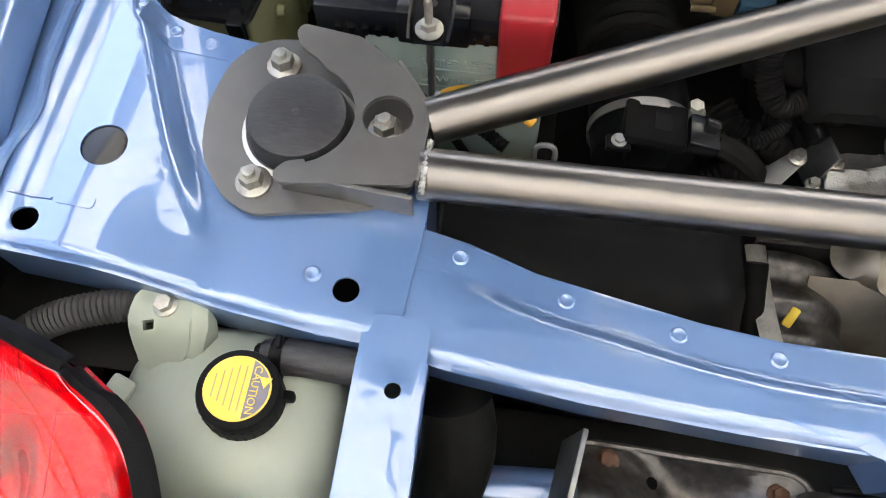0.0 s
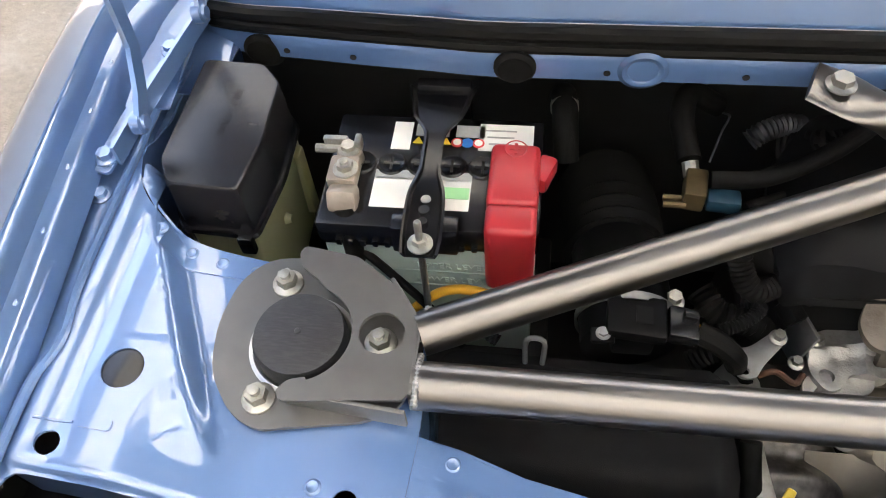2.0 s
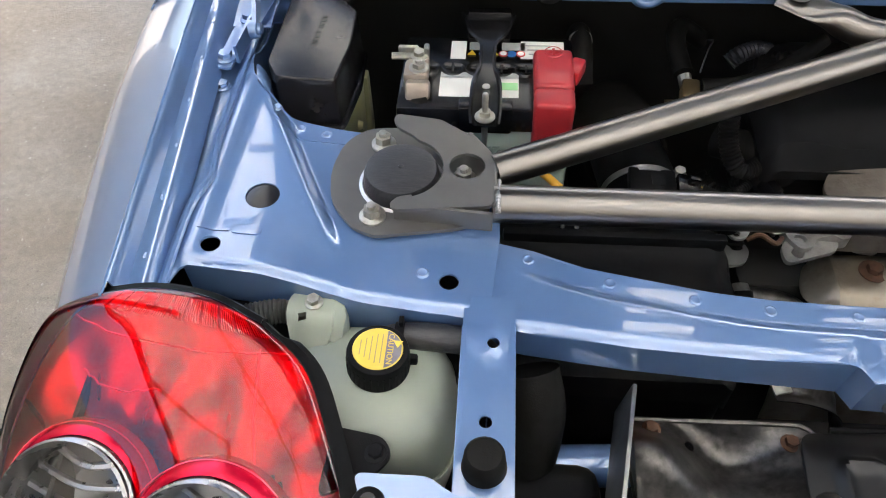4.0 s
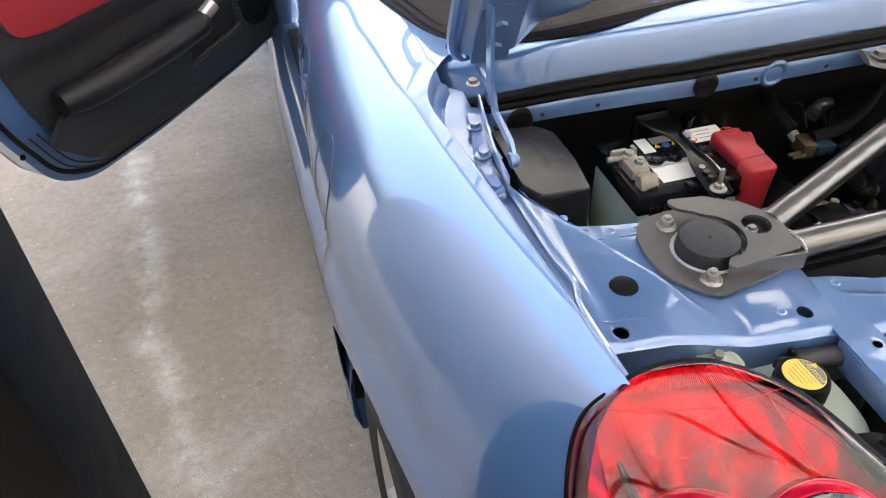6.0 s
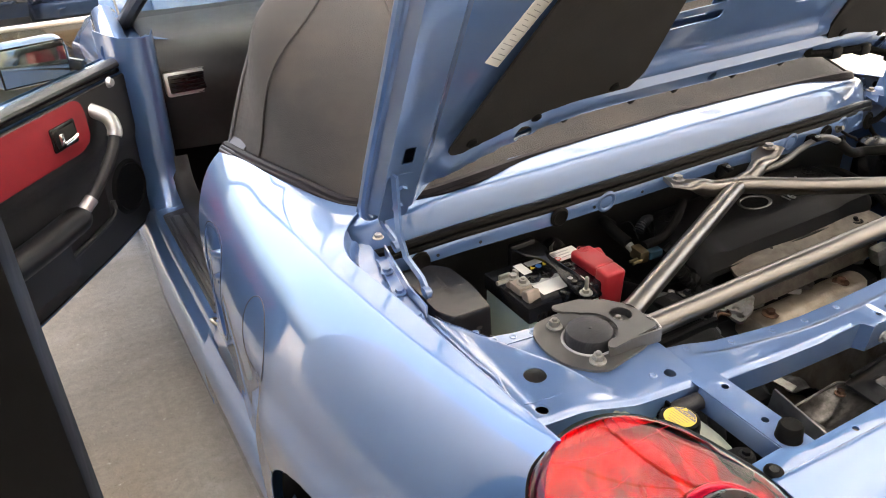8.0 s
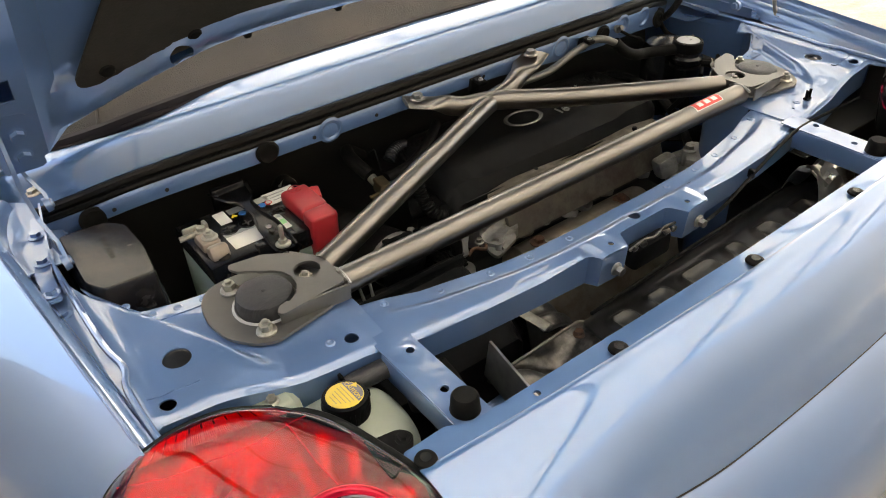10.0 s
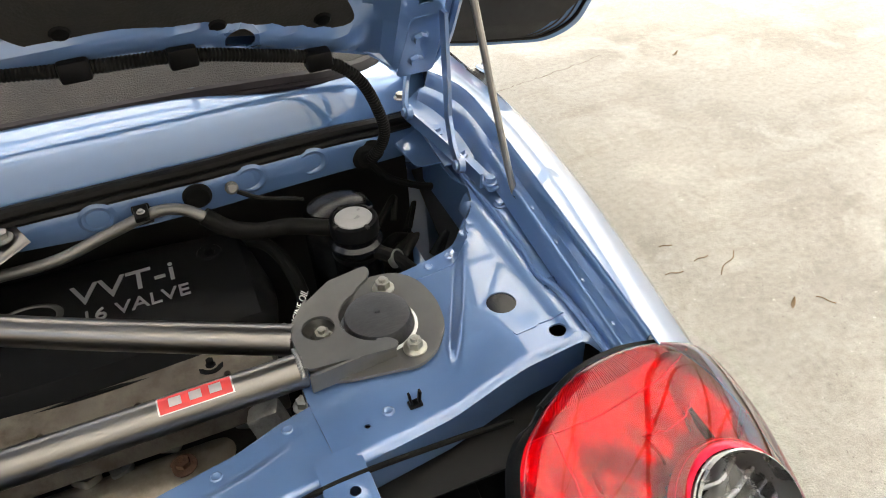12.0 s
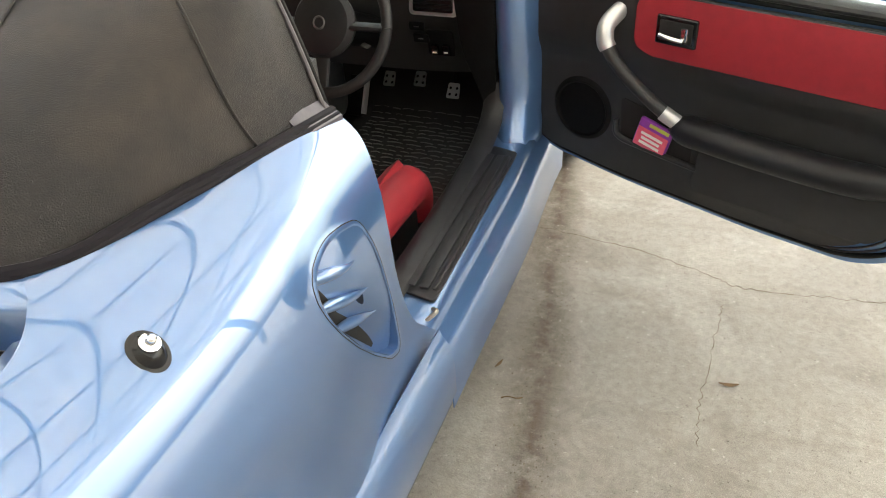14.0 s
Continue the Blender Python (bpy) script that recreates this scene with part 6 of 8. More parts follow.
def build_cabin():
    part("floor_pan", sheet([(-0.70, 1.0), (0.70, 1.0), (0.70, 2.6), (-0.70, 2.6)], (), lambda x, y: 0.235 + 0.25 * smooth(2.2, 2.6, y), 0.01, 0.1), "carpet", car, "black carpeted cabin floor")
    part("rear_wall", box((1.36, 0.03, 0.75), pose(0, 1.0, 0.60), 0.005), "leather", car)
    part("firewall_carpet", box((1.36, 0.03, 0.7), pose(0, 2.55, 0.55), 0.005), "carpet", car)
    # dashboard
    prof = [(2.05, 0.50), (2.02, 0.60), (1.98, 0.72), (1.99, 0.80), (2.06, 0.87), (2.2, 0.905), (2.5, 0.92)]
    prof = [(p.x, p.y) for p in spline([(a, b_, 0) for a, b_ in prof], 4)]
    rows = [[(x, y + 0.05 * (abs(x) / 0.66) ** 4, z) for y, z in prof] for x in [lerp(-0.68, 0.68, i / 24) for i in range(25)]]
    d = part("dashboard", grid(rows, 0.01), "leather", car, "black dashboard")
    for x in (-0.59, 0.495):
        v = part("air_vent", box((0.15, 0.015, 0.085), pose(x, 2.012 if x < 0 else 1.985, 0.765 if x < 0 else 0.748, -8), 0.012), "silver", d, "rectangular vent with a silver frame")
        y, z = (2.006, 0.765) if x < 0 else (1.979, 0.748)
        part("vent_core", box((0.125, 0.012, 0.062), pose(x, y, z, -8), 0.006), "gloss_black", v)
        for k in range(4):
            part("vane", box((0.12, 0.012, 0.003), pose(x, y - 0.004, z - 0.020 + 0.013 * k, -8), 0.001), "black", v)
    for x, z in ((0.435, 0.668), (0.447, 0.632)):
        w = part("switch", box((0.050, 0.010, 0.026), pose(x, 1.990, z, 10), 0.004), "black", d, "black switch with a pale mark")
        part("switch_mark", box((0.016, 0.002, 0.003), pose(x, 1.9838, z, 10)), "trim_grey", w)
    panel = part("switch_panel", box((0.085, 0.010, 0.085), pose(0.505, 2.000, 0.618, 12), 0.006), "black", d)
    for x, z in ((0.488, 0.598), (0.524, 0.600)):
        w = part("switch", box((0.022, 0.012, 0.034), pose(x, 1.993, z, 12), 0.003), "gloss_black", panel)
        part("switch_mark", box((0.012, 0.002, 0.004), pose(x, 1.9862, z - 0.006, 12)), "white", w)
    kick = rounded([(0.55, 0.86), (0.685, 0.86), (0.685, 0.44), (0.665, 0.40), (0.640, 0.50), (0.585, 0.62)], 0.04, 5)
    part("kick_panel", sheet(kick[::-1], (), lambda x, y: 0.012 * math.sin((x - 0.56) / 0.14 * math.pi), 0.02, 0.03, m=Matrix(((1, 0, 0, 0), (0, 0, -1, 1.965), (0, 1, 0, 0), (0, 0, 0, 1)))), "black", car, "black moulded kick panel")
    part("console", box((0.22, 0.75, 0.22), pose(0, 1.75, 0.40), 0.04), "leather", car)
    part("handbrake", pipe([(0.06, 1.45, 0.52), (0.06, 1.6, 0.56)], 0.014, 10), "red_leather", car)
    # pillars of the windscreen
    for s in (-1, 1):
        part("windscreen_pillar", pipe([(s * 0.70, 2.42, 0.90), (s * 0.64, 2.18, 1.05), (s * 0.57, 1.92, 1.19)], 0.028, 10), "leather", car)
        part("cowl_corner", pipe([(s * 0.78, 2.10, 0.88), (s * 0.76, 2.35, 0.90), (s * 0.74, 2.6, 0.90)], 0.05, 12), "paint", car)
    part("windscreen_header", pipe([(-0.57, 1.92, 1.19), (0, 1.88, 1.215), (0.57, 1.92, 1.19)], 0.028, 10), "leather", car)
    part("windscreen", grid([[(x, lerp(2.46, 1.95, j / 8), lerp(0.90, 1.20, j / 8)) for x in [lerp(-0.68, 0.68, i / 8) for i in range(9)]] for j in range(9)], 0.004), "window", car).visible_shadow = False
    # front wings and bonnet beyond the doors
    for s in (-1, 1):
        rows = []
        for i in range(17):
            y = lerp(2.14, 3.15, i / 16)
            rows.append([(s * u, y, z) for u, z in [(0.55, 0.88), (0.66, 0.90 - 0.06 * (i / 16) ** 2), (0.76, 0.885 - 0.08 * (i / 16) ** 2), (0.82, 0.83 - 0.1 * (i / 16) ** 2), (0.845, 0.70), (0.845, 0.5), (0.83, 0.25)]])
        part("front_wing", grid(rows, 0.002), "paint", car, "light blue front wing")
    part("bonnet", box((1.1, 0.75, 0.03), pose(0, 2.75, 1.12, 58), 0.01), "paint", car, "raised light blue front bonnet")
    part("front_bay", box((1.1, 0.8, 0.02), pose(0, 2.8, 0.72), 0.005), "dark", car)
    part("nose", box((1.6, 0.3, 0.5), pose(0, 3.15, 0.45), 0.12, seg=4), "paint", car)


build_cabin()


def build_seat(s):
    t = thing("seat", "red leather sports seat with black edges", "seat", "car seats", at=(s * 0.35, 1.29, 0.22))
    rows = []
    for i in range(15):
        x = lerp(-0.25, 0.25, i / 14)
        u = abs(x) / 0.25
        zz = 0.17 + 0.075 * smooth(0.55, 0.85, u) - 0.10 * smooth(0.86, 1.0, u)
        rows.append([(x, y, zz + 0.03 * smooth(0.0, 0.3, y + 0.1) - (0.05 if j in (0, 12) else 0)) for j, y in enumerate([lerp(-0.22, 0.265, k / 12) for k in range(13)])])
    part("cushion", grid(rows, 0.05), "red_leather", t, "red leather cushion with raised bolsters")
    part("base", box((0.50, 0.46, 0.12), pose(0, 0.03, 0.08), 0.03), "leather", t)
    for dx in (-0.225, 0.225):
        part("bolster", pipe([(dx, -0.22, 0.20), (dx, 0.0, 0.210), (dx, 0.18, 0.198), (dx * 0.98, 0.250, 0.176), (dx * 0.97, 0.285, 0.130), (dx * 0.96, 0.285, 0.07)], lambda k: 0.062 - 0.010 * k * k, 16), "red_leather", t, "stuffed red leather bolster")
    part("backrest", box((0.50, 0.14, 0.62), pose(0, -0.24, 0.46, 12), 0.06, seg=4), "red_leather", t)
    for dx in (-0.2, 0.2):
        part("rail", box((0.03, 0.5, 0.03), pose(dx, 0.03, 0.015), 0.004), "steel", t)


for s in (-1, 1):
    build_seat(s)


def build_steering():
    t = part("steering_wheel", bmesh.new(), "leather", car, "black leather steering wheel")
    mt = Matrix.Translation((0.285, 1.72, 0.757)) @ Matrix.Rotation(radians(66), 4, 'X')
    ring = [mt @ Vector((0.182 * math.cos(2 * math.pi * i / 40), 0.182 * math.sin(2 * math.pi * i / 40), 0)) for i in range(41)]
    part("rim", pipe(ring, 0.0155, 12, smooth=False), "leather", t)
    part("hub", lathe([(0, 0.034), (0.05, 0.032), (0.080, 0.024), (0.092, 0.006), (0.085, -0.02), (0, -0.03)], 28, mt), "leather", t)
    for a in (0, 180, 270):
        e = Vector((0.175 * math.cos(radians(a)), 0.175 * math.sin(radians(a)), 0))
        part("spoke", pipe([mt @ (e * 0.3), mt @ e], 0.018, 10, flat=lambda k: (1.2, 0.6)), "leather", t)
    for a in (340,):
        e = Vector((0.15 * math.cos(radians(a)), 0.15 * math.sin(radians(a)), 0.012))
        part("spoke_trim", pipe([mt @ (e * 0.86), mt @ e], 0.008, 10, flat=lambda k: (1.3, 0.4)), "plate", t, "small grey spoke switch")
    part("emblem", lathe([(0.013, 0.034), (0.016, 0.0365), (0.019, 0.0335)], 20, mt), "plate", t)
    part("column", pipe([mt @ Vector((0, 0, -0.02)), mt @ Vector((0, 0, -0.3))], 0.05, 14), "black", t)


build_steering()
for x, y, z, w in ((0.175, 2.30, 0.348, 0.046), (0.292, 2.31, 0.354, 0.046), (0.436, 2.26, 0.345, 0.048)):
    drill = [circle(dx, dy, 0.0055, 10) for dx in (-0.012, 0.012) for dy in (-0.014, 0.008)]
    face = pose(x, y, z, 55)
    p = part("pedal", sheet(rounded([(-w / 2, -0.028), (w / 2, -0.028), (w * 0.42, 0.026), (-w * 0.42, 0.026)], 0.007, 3), drill, None, 0.005, m=face), "silver", car, "drilled aluminium pedal")
    part("pedal_pad", box((w * 0.9, 0.048, 0.010), face @ pose(0, 0, -0.009), 0.003), "rubber", p)
    part("pedal_arm", pipe([(x, y + 0.02, z), (x, y + 0.08, z + 0.2)], 0.008, 8), "black_paint", p)
part("foot_rest", box((0.06, 0.03, 0.14), pose(0.118, 2.15, 0.34, -30), 0.006), "black", car)
part("rest_strip", box((0.008, 0.032, 0.12), pose(0.150, 2.148, 0.34, -30), 0.002), "silver", car)


def build_mat(s):
    t = solid("floor_mat", sheet(rounded([(s * 0.12, 1.55), (s * 0.60, 1.55), (s * 0.60, 2.28), (s * 0.12, 2.30)][::s], 0.05), (), lambda x, y: 0.244 + 0.12 * smooth(2.15, 2.45, y), 0.006, 0.06), "carpet", "black car mat with pale grey wave pattern", "floor mat", "floor mats")
    b = bmesh.new()
    rnd = random.Random(7)
    for i in range(26):
        y = 1.58 + i * 0.026
        x = 0.14
        while x < 0.57:
            l = rnd.uniform(0.02, 0.06)
            a = rnd.uniform(-0.005, 0.005)
            pipe([(s * x, y, 0.2455 + 0.12 * smooth(2.15, 2.45, y)), (s * (x + l / 2), y + a + 0.004, 0.2458 + 0.12 * smooth(2.15, 2.45, y)), (s * (x + l), y + a, 0.2455 + 0.12 * smooth(2.15, 2.45, y))], 0.0022, 4, bm=b, per=2)
            x += l + rnd.uniform(0.006, 0.02)
    part("woven_wave", b, "mat_grey", t)


for s in (-1, 1):
    build_mat(s)


def build_packet():
    t = thing("snack_packet", "purple and pink snack packet standing in the door pocket", "snack packet", at=tuple(DOOR_R @ Vector((0.405, 0.405, 0.103))))
    base = Matrix.Translation(t.location).inverted() @ DOOR_R @ pose(0.405, 0.452, 0.110, 0, 0, -14)
    part("pouch", box((0.100, 0.088, 0.016), base, 0.006, seg=3), "purple", t, "glossy purple pouch")
    part("lime_band", box((0.060, 0.010, 0.002), base @ pose(0.012, 0.034, 0.0085), 0.0005), "lime", t)
    part("pink_panel", box((0.092, 0.058, 0.002), base @ pose(0.0, -0.010, 0.0085), 0.0005), "pink", t)
    for y, w in ((0.004, 0.066), (-0.010, 0.056), (-0.024, 0.062)):
        part("print_bar", box((w, 0.008, 0.001), base @ pose(0, y, 0.0098)), "white", t)
    return t


build_packet()


def build_side_vent(s):
    def u_at(y, z):
        lo, hi = 0.35, 1.95
        for _ in range(24):
            k = (lo + hi) / 2
            if fender_point(y, k)[1] > z:
                lo = k
            else:
                hi = k
        return fender_point(y, (lo + hi) / 2)[0]
    P = lambda y, z, o=0.0: Vector((s * (u_at(y, z) + o), y, z))
    cy = sum(p[0] for p in VENT) / len(VENT)
    cz = sum(p[1] for p in VENT) / len(VENT)

    def sink(y, z):
        return 0.026 * (1 - smooth(0.0, 0.105, rear_reach(y, z)))
    fine = []
    for (y0, z0), (y1, z1) in zip(VENT, VENT[1:] + VENT[:1]):
        m = max(1, int(math.hypot(y1 - y0, z1 - z0) / 0.012))
        fine += [(lerp(y0, y1, k / m), lerp(z0, z1, k / m)) for k in range(m)]
    rows = [[P(cy + (y - cy) * f, cz + (z - cz) * f, o) for y, z in fine] for f, o in ((1.22, 0.0002), (1.15, 0.0004), (1.09, 0.0006))]
    rows += [[P(cy + (y - cy) * 1.03, cz + (z - cz) * 1.03, 0.0014) for y, z in fine],
            [P(cy + (y - cy) * 1.00, cz + (z - cz) * 1.00, 0.0030) for y, z in fine],
            [P(cy + (y - cy) * 0.965, cz + (z - cz) * 0.965, 0.0012) for y, z in fine]]
    for i in range(12):
        f = 0.955 * (1 - i / 12) + 0.02
        rows.append([P(cy + (y - cy) * f, cz + (z - cz) * f, -sink(cy + (y - cy) * f, cz + (z - cz) * f)) for y, z in fine])
    t = part("side_intake", grid(rows, 0, closed=True), "paint", car, "light blue side air intake with three fins", sharp=60)
    # shut line along the front and lower edge
    line = [P(cy + (y - cy) * 1.03, cz + (z - cz) * 1.03, 0.0012) for y, z in fine]
    part("shut_line", pipe(line + line[:1], 0.0010, 6, smooth=False), "dark", t, "thin dark shut line")
    # dark strip on the closed floor paints the shaded throat under the rear rim
    lo, hi = [], []
    for k in range(25):
        f = k / 24
        y, z = (lerp(0.655, 0.682, f / 0.35), lerp(0.785, 0.700, f / 0.35)) if f < 0.35 else (lerp(0.682, 0.826, (f - 0.35) / 0.65), lerp(0.700, 0.520, (f - 0.35) / 0.65))
        w = 0.023 * math.sin(math.pi * min(1.0, max(0.0, f * 0.9 + 0.07))) ** 0.5
        lo.append(P(y + 0.005, z + 0.003, -sink(y + 0.005, z + 0.003) + 0.0025))
        hi.append(P(y + 0.005 + w * 0.85, z + 0.003 + w * 0.5, -sink(y + 0.005 + w * 0.85, z + 0.003 + w * 0.5) + 0.0025))
    part("opening", grid([lo, hi], 0.001), "dark", t, "dark strip for the shaded throat")
    for y0, z0, y1, z1 in ((0.648, 0.806, 0.768, 0.766), (0.652, 0.758, 0.800, 0.690), (0.688, 0.692, 0.832, 0.612)):
        pts = []
        for k in range(9):
            f = k / 8
            y, z = lerp(y0, y1, f), lerp(z0, z1, f)
            pts.append(P(y, z, -sink(y, z) + 0.012 * (1 - f) ** 0.8))
        part("fin", pipe(pts, lambda k: 0.0105 * (0.55 + 0.45 * math.sin(math.pi * min(1.0, k * 1.15))) * (1 - 0.9 * k ** 3), 12), "paint", t)


for s in (-1, 1):
    build_side_vent(s)


def build_fuel_lid():
    s = -1
    ring = []
    for i in range(40):
        a = 2 * math.pi * i / 40
        y, z = 0.41 + 0.060 * math.cos(a), 0.768 + 0.075 * math.sin(a)
        lo, hi = 0.3, 1.9
        for _ in range(22):
            k = (lo + hi) / 2
            lo, hi = (k, hi) if fender_point(y, k)[1] > z else (lo, k)
        ring.append(Vector((s * (fender_point(y, lo)[0] + 0.0005), y, z)))
    part("fuel_lid_gap", pipe(ring + ring[:1], 0.0009, 6, smooth=False), "trim_grey", car, "thin gap round the fuel lid")


build_fuel_lid()


def build_antenna():
    u, z = fender_point(0.404, 0.41)
    a, c = Vector((*fender_point(0.404, 0.35), 0)), Vector((*fender_point(0.404, 0.42), 0))
    mt = pose(u, 0.404, z + 0.001, 0, math.degrees(math.atan2(a.y - c.y, c.x - a.x)) + 6, 0)
    t = part("antenna_base", lathe([(0, 0.011), (0.009, 0.0105), (0.0125, 0.008), (0.017, 0.002), (0.0185, 0.0005), (0.0225, 0.0), (0.0240, -0.0015), (0.0236, -0.008), (0.0, -0.008)], 28, mt @ Matrix.Diagonal((1.12, 0.95, 1, 1))), "gloss_black", car, "black antenna base with a chrome ferrule")
    part("ferrule", lathe([(0.0115, 0.0), (0.0118, 0.004), (0.008, 0.006), (0.006, 0.007), (0.0055, 0.013), (0.0035, 0.015), (0, 0.015)], 20, mt @ pose(-0.006, 0.001, 0.0095, 0, -14, 0)), "chrome", t)


build_antenna()


def build_wheel(x, y, s):
    t = part("wheel", bmesh.new(), "tyre", car, "alloy road wheel with a black tyre")
    mt = Matrix.Translation((x, y, 0.295)) @ Matrix.Rotation(radians(s * 90), 4, 'Y')
    part("tyre", lathe([(0.195, 0.09), (0.23, 0.105), (0.275, 0.10), (0.292, 0.08), (0.295, 0.0), (0.292, -0.08), (0.275, -0.10), (0.195, -0.10)], 48, mt), "tyre", t)
    part("rim", lathe([(0.198, 0.095), (0.192, 0.085), (0.185, 0.06), (0.17, -0.08)], 48, mt), "silver", t)
    part("hub", lathe([(0, 0.06), (0.035, 0.06), (0.055, 0.045), (0.06, 0.0)], 24, mt), "silver", t)
    for k in range(6):
        a = 2 * math.pi * k / 6
        c, q = math.cos(a), math.sin(a)
        part("spoke", pipe([mt @ Vector((0.045 * c, 0.045 * q, 0.045)), mt @ Vector((0.12 * c, 0.12 * q, 0.070)), mt @ Vector((0.19 * c, 0.19 * q, 0.075))], 0.016, 8, flat=lambda f: (1.3, 0.7)), "silver", t)
    part("brake_disc", lathe([(0, 0.0), (0.13, 0.0), (0.13, -0.01), (0, -0.01)], 32, mt), "steel", t)


for s in (-1, 1):
    build_wheel(s * 0.755, ARCH_Y, s)
    build_wheel(s * 0.755, 2.62, s)
    # liner of the arch, and dark sheets that paint shade under the bay panels
    rows = [[(s * u, ARCH_Y + (ARCH_R + 0.004) * math.cos(a), ARCH_Z + (ARCH_R + 0.004) * math.sin(a)) for u in (fender_um(ARCH_Y + ARCH_R * math.cos(a)) - 0.012, 0.79, 0.70, 0.56)] for a in [radians(lerp(-10, 190, i / 30)) for i in range(31)]]
    part("arch_liner", grid(rows, 0.003), "black", car)
    part("wing_shade_sheet", sheet([(s * 0.42, -0.16), (s * 0.76, -0.16), (s * 0.82, 0.36), (s * 0.66, 0.36), (s * 0.62, 0.1), (s * 0.42, 0.05)][::s], (), lambda x, y: 0.80, 0.003), "dark", car)
    part("corner_shade_sheet", box((0.004, 0.5, 0.5), pose(s * 0.70, -0.35, 0.62), 0.001), "dark", car)


# ---- things in the engine bay ----
def build_battery():
    x0, x1, y0, y1, zt = -0.505, -0.322, 0.118, 0.243, 0.866
    cx, cy = (x0 + x1) / 2, (y0 + y1) / 2
    t = thing("battery", "car battery with a pale green case and black labelled lid", "battery", at=(cx, cy, zt - 0.205))
    Z = zt - t.location.z

    def P(name, b, m, parent=t, label=""):
        return part(name, b, m, parent, label)
    case = P("case", box((x1 - x0, y1 - y0, 0.175), pose(0, 0, 0.0875), 0.006), "batcase", t, "pale green translucent case")
    for k in range(2):
        text("level_mark", "UPPER LEVEL" if k == 0 else "LOWER LEVEL", 0.011, pose(0.02, -(y1 - y0) / 2 - 0.0008, 0.150 - 0.022 * k, 90), "batcase", case, 0.0006)
        part("level_line", box((0.13, 0.0012, 0.0012), pose(0.01, -(y1 - y0) / 2 - 0.0004, 0.141 - 0.022 * k)), "batcase", case)
    lid_ = P("lid", box((x1 - x0 + 0.004, y1 - y0 + 0.004, 0.030), pose(0, 0, Z - 0.015), 0.004), "gloss_black", t, "black plastic lid")
    for k in range(15):
        part("lid_tooth", box((0.005, 0.004, 0.008), pose(-0.075 + 0.0105 * k, -(y1 - y0) / 2 - 0.003, Z - 0.022), 0.001), "gloss_black", lid_)
    for k in range(6):
        c = part("cell_plug", lathe([(0, 0.0005), (0.0095, 0.001), (0.0115, 0.0022), (0.013, 0.001), (0.0135, 0)], 24, pose(-0.064 + 0.0265 * k, 0.004, Z)), "gloss_black", lid_, "round black cell plug")
        part("plug_slot", box((0.014, 0.0022, 0.001), pose(-0.064 + 0.0265 * k, 0.004, Z + 0.0012)), "dark", c)
        part("plug_slot", box((0.0022, 0.014, 0.001), pose(-0.064 + 0.0265 * k, 0.004, Z + 0.0014)), "dark", c)
    # labels
    for m_, x, y, w, h in (("white", -0.033, 0.038, 0.017, 0.033), ("grey_label", -0.006, 0.046, 0.030, 0.014), ("grey_label", 0.028, 0.046, 0.026, 0.014), ("white", 0.060, 0.040, 0.048, 0.032), ("white", -0.008, -0.028, 0.084, 0.032), ("grey_label", -0.008, -0.008, 0.084, 0.010)):
        P("label", box((w, h, 0.0006), pose(x, y, Z + 0.0004)), m_, t)
    P("green_flash", box((0.030, 0.012, 0.0005), pose(0.018, -0.026, Z + 0.0010)), "green_label", t)
    for k, (m_, x) in enumerate((("yellow", -0.018), ("blue_sign", -0.005), ("yellow", 0.007), ("red_sign", 0.017), ("blue_sign", 0.026), ("red_sign", 0.036))):
        n = 3 if m_ == "yellow" else 20
        P("warning_sign", lathe([(0, 0.0008), (0.0052, 0.0008), (0.0054, 0)], n, pose(x, 0.032, Z + 0.0004, 0, 0, 90)), m_, t)
        if m_ != "yellow":
            P("sign_field", lathe([(0, 0.001), (0.0036, 0.001), (0.0036, 0)], 16, pose(x, 0.032, Z + 0.0006)), "white" if m_ == "red_sign" else "blue_sign", t)
    for k in range(3):
        P("print_bar", box((0.028 - 0.004 * k, 0.0016, 0.0004), pose(0.055, 0.048 - 0.008 * k, Z + 0.0009)), "grey_label", t)
    # terminal clamp
    q = P("terminal_clamp", lathe([(0.0, 0.016), (0.0065, 0.016), (0.011, 0.012), (0.012, 0.0), (0.0, 0.0)], 20, pose(-0.074, 0.006, Z)), "lead", t, "grey lead battery terminal clamp")
    part("clamp_body", box((0.026, 0.030, 0.015), pose(-0.075, -0.016, Z + 0.009), 0.004), "lead", q)
    part("clamp_tail", box((0.026, 0.020, 0.022), pose(-0.072, -0.040, Z + 0.004, -25), 0.005), "lead", q)
    part("clamp_ear", box((0.022, 0.006, 0.012), pose(-0.086, 0.013, Z + 0.016), 0.002), "zinc", q)
    part("clamp_ear", box((0.006, 0.012, 0.014), pose(-0.066, 0.012, Z + 0.016), 0.002), "zinc", q)
    part("clamp_nut", bolt(-0.074, 0.006, Z + 0.014, 0.006, 0.007), "zinc", q)
    part("clamp_nut", bolt(-0.072, -0.018, Z + 0.016, 0.0068, 0.008, stud=0.003), "zinc", q)
    part("side_stud", pipe([(-0.104, 0.008, Z + 0.012), (-0.08, 0.008, Z + 0.012)], 0.004, 8), "zinc", q)
    part("cable_boot", pipe([(-0.070, -0.046, Z + 0.0), (-0.066, -0.056, Z - 0.02), (-0.064, -0.060, Z - 0.05)], 0.010, 12), "rubber", q)
    part("cable", pipe([(-0.064, -0.060, Z - 0.045), (-0.062, -0.064, Z - 0.08), (-0.05, -0.070, Z - 0.13)], 0.006, 10), "rubber", q)
